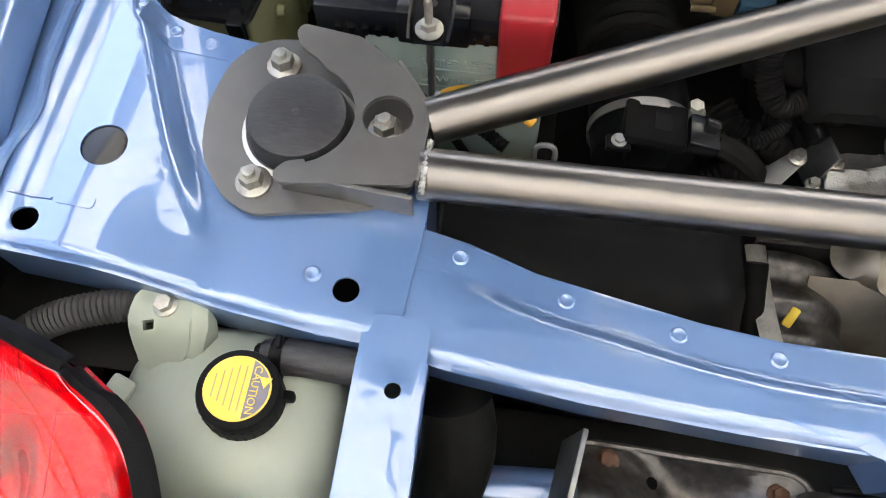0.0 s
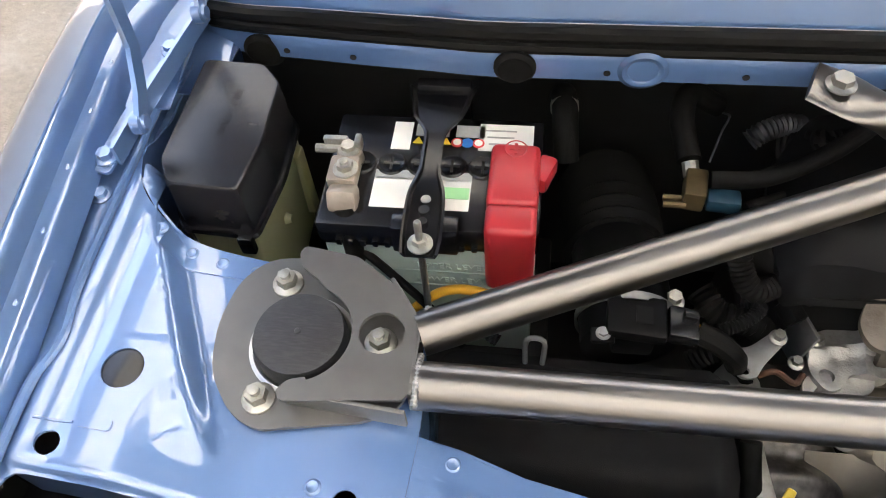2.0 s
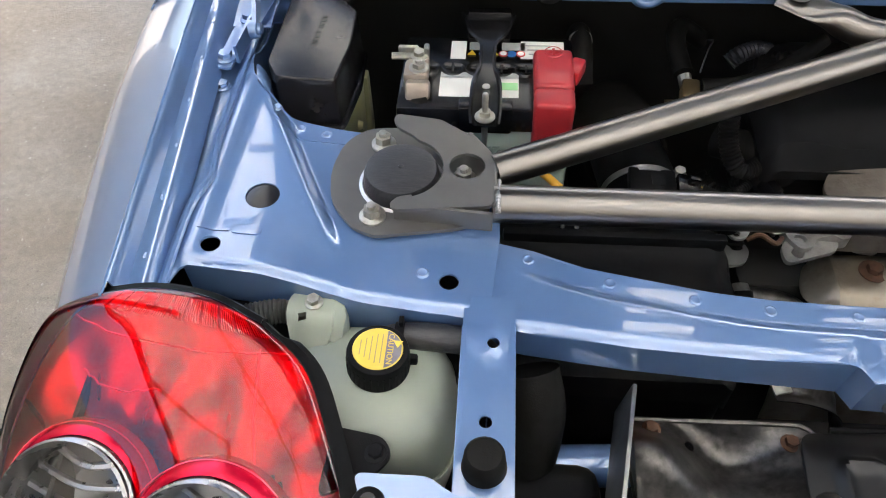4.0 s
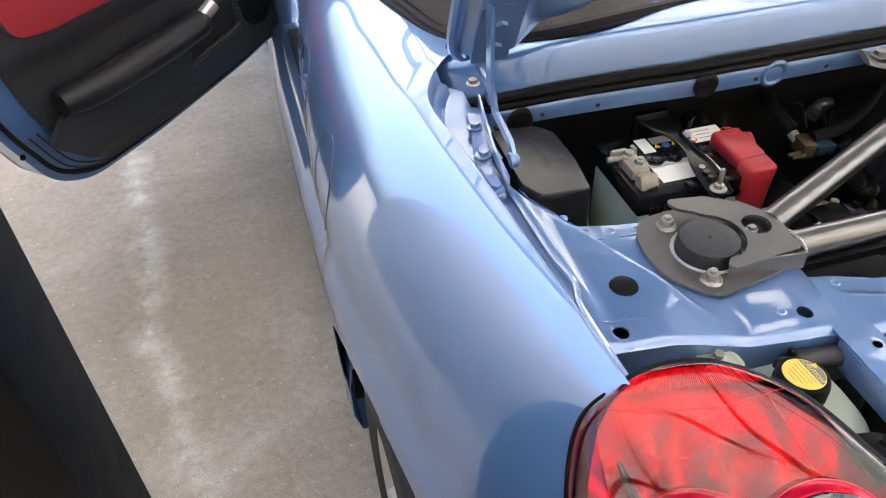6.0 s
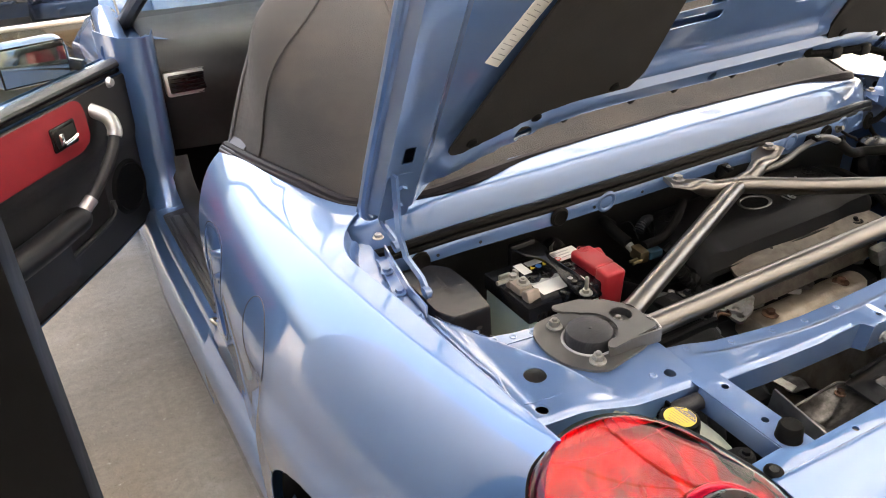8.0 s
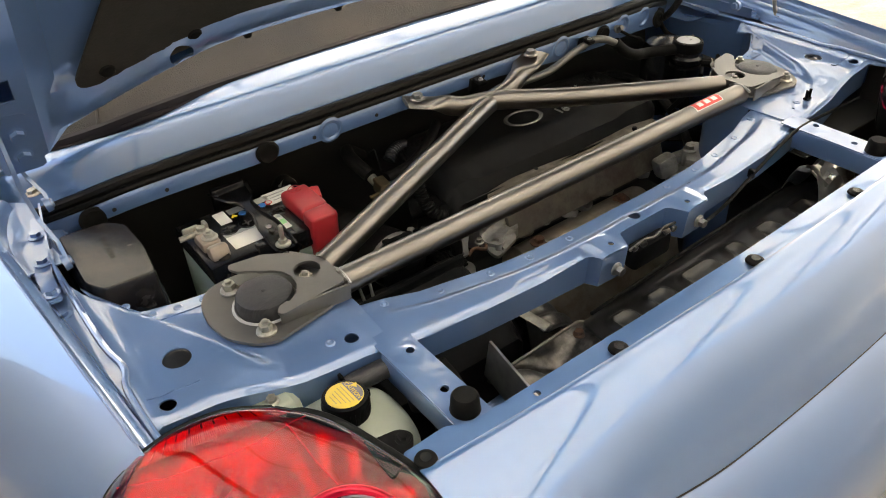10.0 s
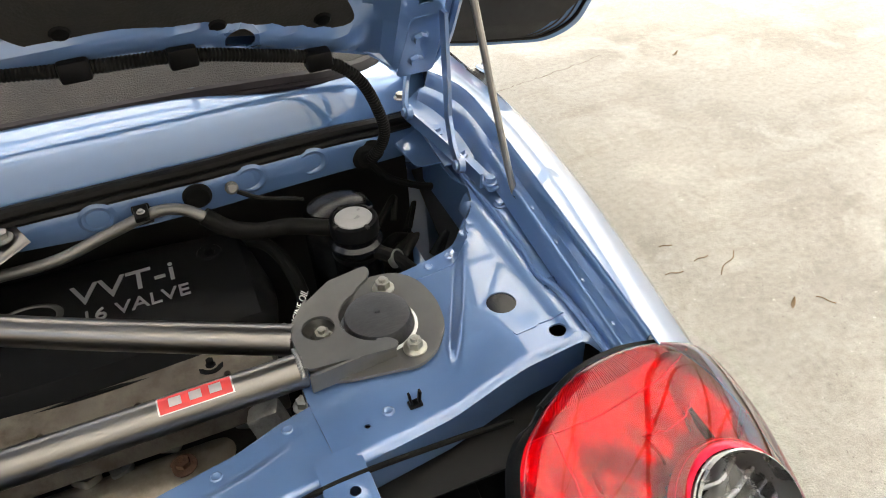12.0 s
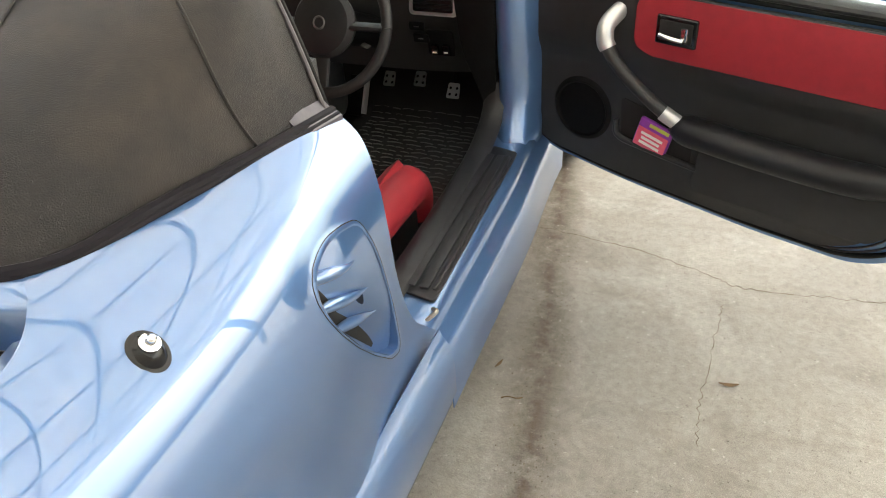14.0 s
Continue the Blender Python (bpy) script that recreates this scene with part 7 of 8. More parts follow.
    part("cable", pipe([(-0.060, -0.060, Z - 0.040), (-0.035, -0.072, Z - 0.055), (0.0, -0.085, Z - 0.09), (0.03, -0.10, Z - 0.13)], 0.004, 10), "rubber", q)
    # red cover of the other pole
    r = P("pole_cover", box((0.042, 0.066, 0.022), pose(0.070, -0.015, Z + 0.009), 0.006, seg=3), "red_cap", t, "red plastic pole cover")
    part("cover_front", box((0.0415, 0.030, 0.096), pose(0.070, -0.058, Z - 0.030, 4), 0.006, seg=3), "red_cap", r)
    part("cover_lug", box((0.016, 0.030, 0.018), pose(0.094, -0.004, Z + 0.006, 0, 0, -20), 0.004), "red_cap", r)
    part("plus_ring", lathe([(0.0085, 0.0), (0.0092, 0.0008), (0.010, 0.0)], 24, pose(0.070, 0.010, Z + 0.0201)), "red_cap", r)
    part("plus_bar", box((0.011, 0.0026, 0.0012), pose(0.070, 0.010, Z + 0.0203)), "red_cap", r)
    part("plus_bar", box((0.0026, 0.011, 0.0012), pose(0.070, 0.010, Z + 0.0205)), "red_cap", r)
    # hold-down strap
    xs = 0.000
    prof = [(0.085, 0.030, 0.014), (0.070, 0.026, 0.016), (0.045, 0.020, 0.017), (0.025, 0.008, 0.0185), (0.0, 0.0065, 0.019), (-0.020, 0.007, 0.0185), (-0.040, 0.013, 0.016), (-0.060, 0.0145, 0.012), (-0.080, 0.0145, 0.008), (-0.095, 0.013, 0.005)]
    rows = [[(xs + w * f, y, Z + z + (0.004 if abs(f) == 1 else 0.0)) for f in (-1, -0.85, 0, 0.85, 1)] for y, w, z in [(p.x, p.y, p.z) for p in spline(prof, 5)]]
    h = P("hold_down", grid(rows, 0.0025), "gloss_black", t, "pressed black steel hold-down strap")
    part("hold_clip", box((0.056, 0.018, 0.034), pose(xs, -0.062, Z - 0.010), 0.003), "gloss_black", h)
    for y, rr, m_ in ((-0.045, 0.004, "steel"), (-0.056, 0.0045, "gloss_black"), (-0.067, 0.0035, "dark")):
        part("strap_hole", lathe([(0, 0.0008), (rr, 0.0008), (rr * 1.1, 0)], 14, pose(xs, y, Z + 0.0150)), m_, h)
    part("strap_nut", bolt(xs, -0.085, Z + 0.008, 0.0058, 0.008, stud=0.020, flange=1.8), "zinc", h, "zinc nut on a long stud")
    part("stud_rod", pipe([(xs, -0.085, Z + 0.006), (xs, -0.088, Z - 0.14)], 0.0032, 8), "steel", h)
    part("strap_foot", box((0.05, 0.012, 0.05), pose(xs, 0.088, Z - 0.005), 0.003), "gloss_black", h)
    return t


build_battery()
part("battery_tray", box((0.22, 0.17, 0.012), pose(-0.413, 0.18, 0.654), 0.004), "dark", car)


M["lid_black"] = mat("satin_black_lid", (0.014, 0.013, 0.014), 0.23, vary=0.15, scale=30, bump=0.05, bump_scale=700, spec=0.6, stretch=(1, 5, 1))


def build_fuse_box():
    t = thing("fuse_box", "black lidded fuse box on a cream plastic base", "fuse box", at=(-0.604, 0.205, 0.70))
    z = 0.19
    out = [(-0.040, 0.078), (0.020, 0.074), (0.040, 0.050), (0.042, -0.015), (0.034, -0.078), (-0.028, -0.074), (-0.042, -0.048)]
    low = [(x * 1.05, y * 1.03) for x, y in out]
    b = bmesh.new()
    P = [rounded(o, 0.006, 3) for o in (low, low, [(x * 1.02, y * 1.01) for x, y in out], out, [(x * 0.97, y * 0.985) for x, y in out])]
    rows = [[(x, y, h) for x, y in p] for p, h in zip(P, (z - 0.062, z - 0.045, z - 0.004, z - 0.0008, z + 0.001))]
    b = grid(rows, 0, closed=True)
    b.verts.ensure_lookup_table()
    b.faces.new([v for v in b.verts if abs(v.co.z - (z + 0.001)) < 1e-5])
    l = part("lid", b, "lid_black", t, "glossy black lid with raised lettering", 18)
    part("lid_rim", pipe([(x * 1.02, y * 1.02, z - 0.060) for x, y in P[0] + P[0][:1]], 0.0035, 6, smooth=False), "gloss_black", l)
    text("lettering", "RELAY & FUSE", 0.0092, pose(0.004, 0.010, z + 0.0011, 0, 0, -94), "lid_black", l, 0.0004)
    part("latch_clip", box((0.014, 0.008, 0.022), pose(0.028, -0.086, z - 0.066), 0.002), "gloss_black", l)
    part("latch_clip", box((0.006, 0.006, 0.020), pose(-0.028, -0.082, z - 0.064), 0.002), "gloss_black", l)
    base = [[(x * f, y * f, h) for x, y in rounded(low, 0.006, 3)] for f, h in ((0.98, z - 0.060), (0.97, z - 0.10), (0.90, 0.02), (0.88, 0.0))]
    b = grid(base, 0, closed=True)
    part("base", b, "cream", t, "cream translucent plastic base")
    part("base_boss", lathe([(0, 0.006), (0.004, 0.006), (0.006, 0.0)], 14, pose(0.042, -0.03, z - 0.10, 0, 90)), "cream", t)
    part("base_rib", box((0.010, 0.018, 0.09), pose(0.042, 0.035, z - 0.12), 0.003), "cream", t)


build_fuse_box()


M["cap_yellow"] = mat("yellow_cap_label", (0.62, 0.46, 0.07), 0.5, vary=0.08, scale=60, dirt=(0.4, 0.33, 0.15), dirt_amount=0.4, dirt_scale=60)
M["hose_grey"] = mat("dusty_grey_hose", (0.055, 0.053, 0.050), 0.6, vary=0.2, scale=60, dirt=(0.10, 0.09, 0.08), dirt_amount=0.4, dirt_scale=40)
M["band_grey"] = mat("violet_grey_print", (0.16, 0.15, 0.19), 0.5, vary=0.1, scale=200)
M["label_dark"] = mat("dark_label_print", (0.30, 0.25, 0.12), 0.5, vary=0.1, scale=200)


def build_reservoir():
    t = thing("coolant_reservoir", "milky plastic coolant reservoir with a black cap", "coolant tank", at=(-0.510, -0.185, 0.70))
    rows = []
    n = 40
    for f, h in ((0.80, 0.0), (0.95, 0.02), (1.0, 0.05), (1.0, 0.088), (0.985, 0.106), (0.93, 0.121), (0.82, 0.132), (0.62, 0.139), (0.35, 0.143), (0.02, 0.144)):
        ring = []
        for i in range(n):
            a = 2 * math.pi * i / n
            c, q = math.cos(a), math.sin(a)
            rx, ry = 0.078, 0.066
            e = 2 / 3.0
            ring.append((0.006 + f * rx * math.copysign(abs(c) ** e, c), f * ry * math.copysign(abs(q) ** e, q) - 0.004, h))
        rows.append(ring)
    b = grid(rows, 0, closed=True)
    body = part("tank", b, "milky", t, "milky translucent tank")
    part("mould_seam", pipe([(0.006 + 0.0785 * math.copysign(abs(math.cos(a)) ** (2 / 3), math.cos(a)), -0.004 + 0.0665 * math.copysign(abs(math.sin(a)) ** (2 / 3), math.sin(a)), 0.072) for a in [2 * math.pi * i / 48 for i in range(49)]], 0.002, 6, smooth=False), "milky", body)
    cap = part("cap", lathe([(0.0, 0.026), (0.0225, 0.026), (0.0242, 0.0250), (0.0252, 0.022), (0.0254, 0.004), (0.024, 0.0), (0.0, 0.0)], 44, pose(0.020, 0.006, 0.140, -4, 3)), "black", t, "black ribbed screw cap with a yellow label")
    mt = pose(0.020, 0.006, 0.140, -4, 3)
    for i in range(30):
        a = 2 * math.pi * i / 30
        part("cap_rib", box((0.0008, 0.0016, 0.014), mt @ pose(0.0252 * math.cos(a), 0.0254 * math.sin(a), 0.012, 0, 0, math.degrees(a))), "black", cap)
    part("cap_tab", box((0.008, 0.006, 0.010), mt @ pose(0.0275, 0.004, 0.010), 0.002), "black", cap)
    lab = part("label", lathe([(0, 0.0268), (0.0198, 0.0268), (0.0201, 0.0260)], 40, mt), "cap_yellow", cap, "round yellow caution label")
    text("caution_word", "CAUTION", 0.0066, mt @ pose(0.0098, 0.0, 0.0273, 0, 0, -90), "cap_yellow", lab, 0.0002)
    arc = [(0.0065 + 0.0122 * i / 12) for i in range(13)]
    part("label_band", grid([[mt @ Vector((x, q * math.sqrt(0.0190 ** 2 - x * x), 0.0270)) for x in arc] for q in (-1, 1)], 0.0002), "band_grey", lab)
    part("band_triangle", lathe([(0, 0.0004), (0.0045, 0.0004), (0.0046, 0)], 3, mt @ pose(0.0155, 0.006, 0.0271, 0, 0, 30)), "cap_yellow", lab)
    for k in range(5):
        part("print_bar", box((0.0008, 0.030 - 0.0045 * abs(k - 0.5), 0.0003), mt @ pose(0.003 - 0.0042 * k, 0.0, 0.0269)), "label_dark", lab)
    # moulded bracket: a rounded ear with a turned-down flange, run into the tank
    ring = spline([Vector((x, y, 0)) for x, y in ((-0.038, 0.018), (-0.023, 0.030), (-0.021, 0.048), (-0.025, 0.063), (-0.036, 0.070), (-0.049, 0.070), (-0.060, 0.060), (-0.060, 0.040), (-0.053, 0.022))], 5, closed=True)
    out = [(p.x, p.y) for p in ring]
    slot = [(-0.0505, 0.0385), (-0.0435, 0.0400), (-0.0440, 0.0455), (-0.0510, 0.0440)]
    k = part("mount_bracket", sheet(out, [slot], lambda x, y: 0.158 - 0.022 * (1 - smooth(0.018, 0.046, y)), 0.005, 0.004), "milky", t, "moulded mounting bracket")
    rows = [[(-0.041 + (x + 0.041) * f, 0.044 + (y - 0.044) * f, min(h, 0.1575 - 0.022 * (1 - smooth(0.018, 0.046, y)))) for x, y in out] for f, h in ((0.99, 0.158), (1.03, 0.138), (1.04, 0.105))]
    part("bracket_skirt", grid(rows, 0.0, closed=True), "milky", k)
    flange = [[(-0.0225, 0.064, 0.158), (-0.0215, 0.050, 0.158), (-0.0235, 0.028, 0.144)], [(-0.0150, 0.060, 0.152), (-0.0120, 0.048, 0.150), (-0.0160, 0.028, 0.136)], [(-0.0120, 0.056, 0.138), (-0.0100, 0.046, 0.134), (-0.0140, 0.028, 0.128)]]
    part("flange", grid(flange, 0.003), "milky", k)
    part("mount_bolt", bolt(-0.039, 0.055, 0.1585, 0.0052, 0.007, flange=1.5), "zinc", k)
    part("side_block", box((0.018, 0.022, 0.030), pose(-0.064, 0.002, 0.122, 0, 0, -20), 0.003), "milky", k)
    part("block_slot", box((0.008, 0.004, 0.012), pose(-0.066, -0.010, 0.130, 0, 0, -20), 0.001), "dark", k)
    # hoses
    part("hose_barb", pipe([(0.022, 0.034, 0.138), (0.036, 0.036, 0.141)], 0.0105, 12), "black", t)
    h = part("outlet_hose", pipe([(0.026, 0.035, 0.139), (0.045, 0.037, 0.142), (0.070, 0.036, 0.142), (0.092, 0.034, 0.140), (0.112, 0.028, 0.122), (0.120, 0.020, 0.07)], 0.0120, 14), "cap_rubber", t, "black rubber hose")
    part("hose_clamp", lathe([(0.0122, -0.004), (0.0132, -0.004), (0.0132, 0.004), (0.0122, 0.004)], 20, pose(0.036, 0.0362, 0.1405, 0, 84)), "black_paint", h)
    part("clamp_ear", box((0.004, 0.008, 0.009), pose(0.036, 0.042, 0.154), 0.001), "black_paint", h)
    part("corrugated_hose", pipe([(-0.058, 0.060, 0.136), (-0.075, 0.059, 0.138), (-0.102, 0.051, 0.138), (-0.121, 0.044, 0.135), (-0.134, 0.036, 0.132), (-0.148, 0.024, 0.124), (-0.160, 0.0, 0.10)], 0.0118, 14, ribs=0.0016, rib_len=0.0038), "hose_grey", t, "grey corrugated hose")


build_reservoir()


M["cam_grey"] = mat("stained_cam_casting", (0.17, 0.15, 0.125), 0.5, 0.6, vary=0.25, scale=30, bump=0.25, bump_scale=200, dirt=(0.05, 0.035, 0.022), dirt_amount=0.7, dirt_scale=25)


def build_engine():
    t = thing("engine", "engine with a black ribbed top cover and stained heat shield", "engine", at=(0.15, 0.15, 0.40))
    o = Vector(t.location)

    def P(name, b, m, parent=t, label="", sharp=35):
        bmesh.ops.translate(b, verts=b.verts, vec=-o)
        return part(name, b, m, parent, label, sharp)
    # top cover
    out = rounded([(-0.112, 0.168), (-0.105, 0.128), (0.372, 0.126), (0.400, 0.138), (0.415, 0.20), (0.392, 0.290), (0.20, 0.325), (-0.06, 0.315), (-0.112, 0.25)], 0.03, 5)

    def zc(x, y):
        z = 0.815 - 0.035 * smooth(0.150, 0.124, y) - 0.03 * smooth(-0.085, -0.115, x) - 0.04 * smooth(0.385, 0.42, x)
        z += 0.010 * smooth(0.155, 0.175, y) * (1 - smooth(0.30, 0.33, y))
        z -= 0.008 * smooth(0.0, 0.012, 0.036 - abs(y - 0.150)) * (1 - smooth(0.28, 0.33, x)) * smooth(-0.06, -0.02, x)
        return z
    cov = P("top_cover", sheet(out[::-1], (), zc, 0.012, 0.012), "cover", t, "black moulded plastic engine cover")
    mt = Matrix.Translation(-o)
    text("lettering", "VVT-i", 0.052, mt @ pose(0.245, 0.245, 0.8268), "silver", cov, 0.0008)
    text("lettering", "16 VALVE", 0.030, mt @ pose(0.255, 0.203, 0.8268), "silver", cov, 0.0008)
    part("emblem", lathe([(0.026, 0), (0.028, 0.0015), (0.031, 0.0015), (0.033, 0)], 32, mt @ pose(0.135, 0.228, 0.8258) @ Matrix.Diagonal((1.25, 0.85, 1, 1))), "plate", cov, "oval dull emblem")
    for x, y in ((0.349, 0.264), (0.076, 0.131), (0.315, 0.118), (-0.06, 0.27)):
        part("cover_nut", bolt(x - o.x, y - o.y, zc(x, y) - o.z, 0.0045, 0.007), "black_paint", cov)
        part("nut_seat", lathe([(0.010, 0.001), (0.014, 0.0015), (0.016, 0)], 18, mt @ pose(x, y, zc(x, y))), "cover", cov)
    # skirt and strip of the head below the cover
    P("cam_cover", box((0.40, 0.012, 0.085), pose(0.19, 0.112, 0.728, -22), 0.005), "cam_grey", t, "brown-stained metal strip")
    P("cam_strip", sheet(rounded([(-0.035, 0.088), (0.372, 0.082), (0.385, 0.100), (0.372, 0.135), (-0.03, 0.140), (-0.045, 0.11)], 0.012, 4), [circle(x, 0.098, 0.004, 10) for x in (0.03, 0.13, 0.23, 0.33)], lambda x, y: 0.772 + 0.25 * (y - 0.09) + 0.003 * math.sin(x * 25), 0.006, 0.014), "cam_grey", t, "dull brown-stained cam cover flange")
    P("cylinder_head", box((0.46, 0.14, 0.10), pose(0.14, 0.20, 0.66), 0.012), "dark")
    P("engine_block", box((0.50, 0.22, 0.30), pose(0.14, 0.18, 0.50), 0.02), "dark")
    rnd = random.Random(11)
    for k in range(8):
        x = -0.01 + 0.05 * k + rnd.uniform(-0.012, 0.012)
        out = rounded([(-0.014, -0.010), (0.013, -0.012), (0.020, 0.010), (-0.008, 0.018)], 0.007)
        P("head_lug", sheet(out, [circle(0.002, 0.0, 0.0045, 10)], None, 0.012, m=pose(x, 0.108 + rnd.uniform(-0.006, 0.006), 0.690 + rnd.uniform(-0.01, 0.008), rnd.uniform(-10, 30), rnd.uniform(-15, 15), rnd.uniform(-40, 40))), "steel")
        if k % 2 == 0:
            P("head_bolt", bolt(x + 0.02, 0.112, 0.690, 0.0045, 0.008), "steel")
    # hanger plates and bracket with a hole
    P("lifting_plate", sheet(rounded([(-0.075, 0.055), (-0.012, 0.078), (-0.008, 0.100), (-0.04, 0.110), (-0.075, 0.085)], 0.012), [circle(-0.058, 0.072, 0.0075, 14)], lambda x, y: 0.710, 0.006), "alu", t, "cast aluminium bracket with an eye")
    P("bracket_plate", sheet(rounded([(-0.165, 0.055), (-0.115, 0.060), (-0.105, 0.085), (-0.13, 0.110), (-0.155, 0.085)], 0.012), [circle(-0.14, 0.075, 0.006, 12)], lambda x, y: 0.700, 0.004), "steel")
    # exhaust shield, pressed with beads
    so = rounded([(-0.040, 0.052), (-0.028, 0.108), (0.03, 0.120), (0.295, 0.112), (0.318, 0.085), (0.300, 0.048), (0.24, 0.030), (0.02, 0.020)], 0.022, 5)

    def zs(x, y):
        e = smooth(0.02, 0.055, y) * (1 - smooth(0.095, 0.125, y))
        return 0.652 + 0.020 * e + 0.005 * smooth(0, 0.008, 0.018 - math.hypot(max(0, abs(x - 0.14) - 0.085), y - 0.075)) - 0.025 * smooth(0.0, -0.04, x) + 0.006 * math.exp(-((x + 0.01) / 0.008) ** 2)
    sh = P("heat_shield", sheet(so[::-1], [circle(0.145, 0.098, 0.003, 10)], zs, 0.0015, 0.009), "shield", t, "heat-stained pressed heat shield")
    for x in (0.040, 0.252):
        part("rusty_bolt", bolt(x - o.x, 0.079 - o.y, zs(x, 0.079) - o.z, 0.0085, 0.010, flange=1.9), "rust", sh, "rusty flange bolt")
    low = [[(x, y, z) for x in [lerp(-0.06, 0.33, i / 20) for i in range(21)]] for y, z in ((0.040, 0.655), (0.020, 0.64), (0.0, 0.60), (-0.02, 0.53), (-0.03, 0.45))]
    P("shield_skirt", grid(low, 0.0015), "shield", t)
    # corrugated catalyst shield beside it
    rows = []
    for i in range(31):
        a = i / 30
        rows.append([(-0.10 + 0.085 * math.sin(math.pi * 0.55 * j / 12), lerp(0.06, -0.09, a), 0.60 + 0.06 * math.cos(math.pi * 0.55 * j / 12) + 0.004 * math.sin(a * 26)) for j in range(13)])
    P("catalyst_shield", grid(rows, 0.0015), "greasy_steel", t, "ribbed steel catalyst shield")
    P("shield_flange", pipe([(-0.112, 0.06, 0.665), (-0.108, 0.0, 0.668), (-0.09, -0.08, 0.66)], 0.008, 8, flat=lambda k: (1.2, 0.3)), "zinc")
    # right end: timing side castings and hoses
    for k in range(7):
        P("casting", box((rnd.uniform(0.03, 0.06), rnd.uniform(0.03, 0.05), 0.04), pose(0.345 + 0.014 * k, 0.05 + rnd.uniform(-0.03, 0.05), 0.70 + rnd.uniform(-0.03, 0.02), rnd.uniform(-20, 20), rnd.uniform(-20, 20), rnd.uniform(-40, 40)), 0.008), "alu")
    P("end_bolt", bolt(0.40, 0.05, 0.735, 0.008, 0.012), "zinc")
    P("breather_hose", pipe([(0.37, 0.30, 0.80), (0.42, 0.26, 0.815), (0.44, 0.18, 0.80), (0.43, 0.10, 0.76), (0.42, 0.05, 0.70)], 0.009, 10), "rubber")
    P("dipstick", pipe([(0.412, 0.118, 0.79), (0.416, 0.100, 0.815), (0.422, 0.088, 0.835), (0.418, 0.075, 0.83)], 0.005, 8), "black_paint")
    text("dipstick_tag", "ENGINE OIL", 0.012, mt @ pose(0.424, 0.100, 0.836, 30, 0, 62), "white", t, 0.0004)
    return t


build_engine()


def build_air_cleaner():
    t = thing("air_cleaner", "black plastic air cleaner box with its airflow sensor", "air cleaner", at=(-0.27, 0.0, 0.45))
    o = Vector(t.location)

    def P(name, b, m, parent=t, label=""):
        bmesh.ops.translate(b, verts=b.verts, vec=-o)
        return part(name, b, m, parent, label)
    P("lower_box", box((0.25, 0.15, 0.22), pose(-0.265, -0.005, 0.575), 0.02, seg=3), "cover")
    out = rounded([(-0.402, 0.070), (-0.145, 0.068), (-0.136, 0.01), (-0.138, -0.085), (-0.40, -0.085)], 0.02, 4)
    P("lid", sheet(out[::-1], (), lambda x, y: 0.735 - 0.05 * smooth(-0.015, -0.085, y) + 0.012 * smooth(0.035, 0.05, y) - 0.03 * smooth(-0.165, -0.135, x), 0.04, 0.012), "cover", t, "smooth black plastic lid")
    P("lid_ridge", box((0.24, 0.012, 0.02), pose(-0.27, 0.052, 0.745), 0.004), "cover")
    c = P("clip", pipe([(-0.325, 0.060, 0.752), (-0.325, 0.070, 0.775), (-0.310, 0.070, 0.775), (-0.310, 0.060, 0.752)], 0.0025, 8, per=4), "steel", t, "sprung wire clip")
    # throat with clamp and bellows
    th = [(-0.235, 0.085, 0.755), (-0.238, 0.12, 0.755), (-0.240, 0.16, 0.745), (-0.243, 0.20, 0.735)]
    P("throat", pipe(th, 0.043, 24), "black")
    P("throat_clamp", lathe([(0.0445, -0.004), (0.046, -0.004), (0.046, 0.004), (0.0445, 0.004)], 36, Matrix.Translation((-0.237, 0.108, 0.755)) @ Matrix.Rotation(radians(90), 4, 'X')), "steel")
    P("bellows", pipe([(-0.243, 0.195, 0.735), (-0.246, 0.25, 0.725), (-0.25, 0.31, 0.70)], 0.050, 24, ribs=0.006, rib_len=0.016), "rubber", t, "ribbed black intake bellows")
    # sensor
    m = P("airflow_sensor", box((0.050, 0.042, 0.012), pose(-0.234, 0.088, 0.795, -6, 2, -4), 0.003), "black", t, "black airflow sensor with a plug")
    part("sensor_print", box((0.014, 0.018, 0.0006), Matrix.Translation(-o) @ pose(-0.228, 0.088, 0.8016, -6, 2, -4)), "cover", m)
    part("sensor_body", box((0.036, 0.03, 0.04), Matrix.Translation(-o) @ pose(-0.234, 0.088, 0.775), 0.004), "black", m)
    part("sensor_plug", box((0.026, 0.030, 0.016), Matrix.Translation(-o) @ pose(-0.196, 0.085, 0.792, 0, 8, -4), 0.003), "gloss_black", m)
    part("plug_tab", box((0.012, 0.008, 0.006), Matrix.Translation(-o) @ pose(-0.190, 0.090, 0.802, 0, 8, -4), 0.0015), "gloss_black", m)
    part("sensor_screw", bolt(-0.262 - o.x, 0.070 - o.y, 0.797 - o.z, 0.004, 0.004), "steel", m)
    part("sensor_ear", box((0.02, 0.014, 0.006), Matrix.Translation(-o) @ pose(-0.262, 0.070, 0.793), 0.002), "black", m)
    part("plug_sleeve", pipe([Vector(p) - o for p in [(-0.184, 0.082, 0.79), (-0.165, 0.075, 0.785), (-0.150, 0.072, 0.77), (-0.14, 0.08, 0.74)]], 0.010, 10), "rubber", m)
    part("wire", pipe([Vector(p) - o for p in [(-0.185, 0.088, 0.794), (-0.178, 0.082, 0.793), (-0.172, 0.078, 0.788)]], 0.0016, 6), "orange", m)
    n = P("clamp_nut", bolt(-0.199, 0.117, 0.778, 0.006, 0.012), "zinc")
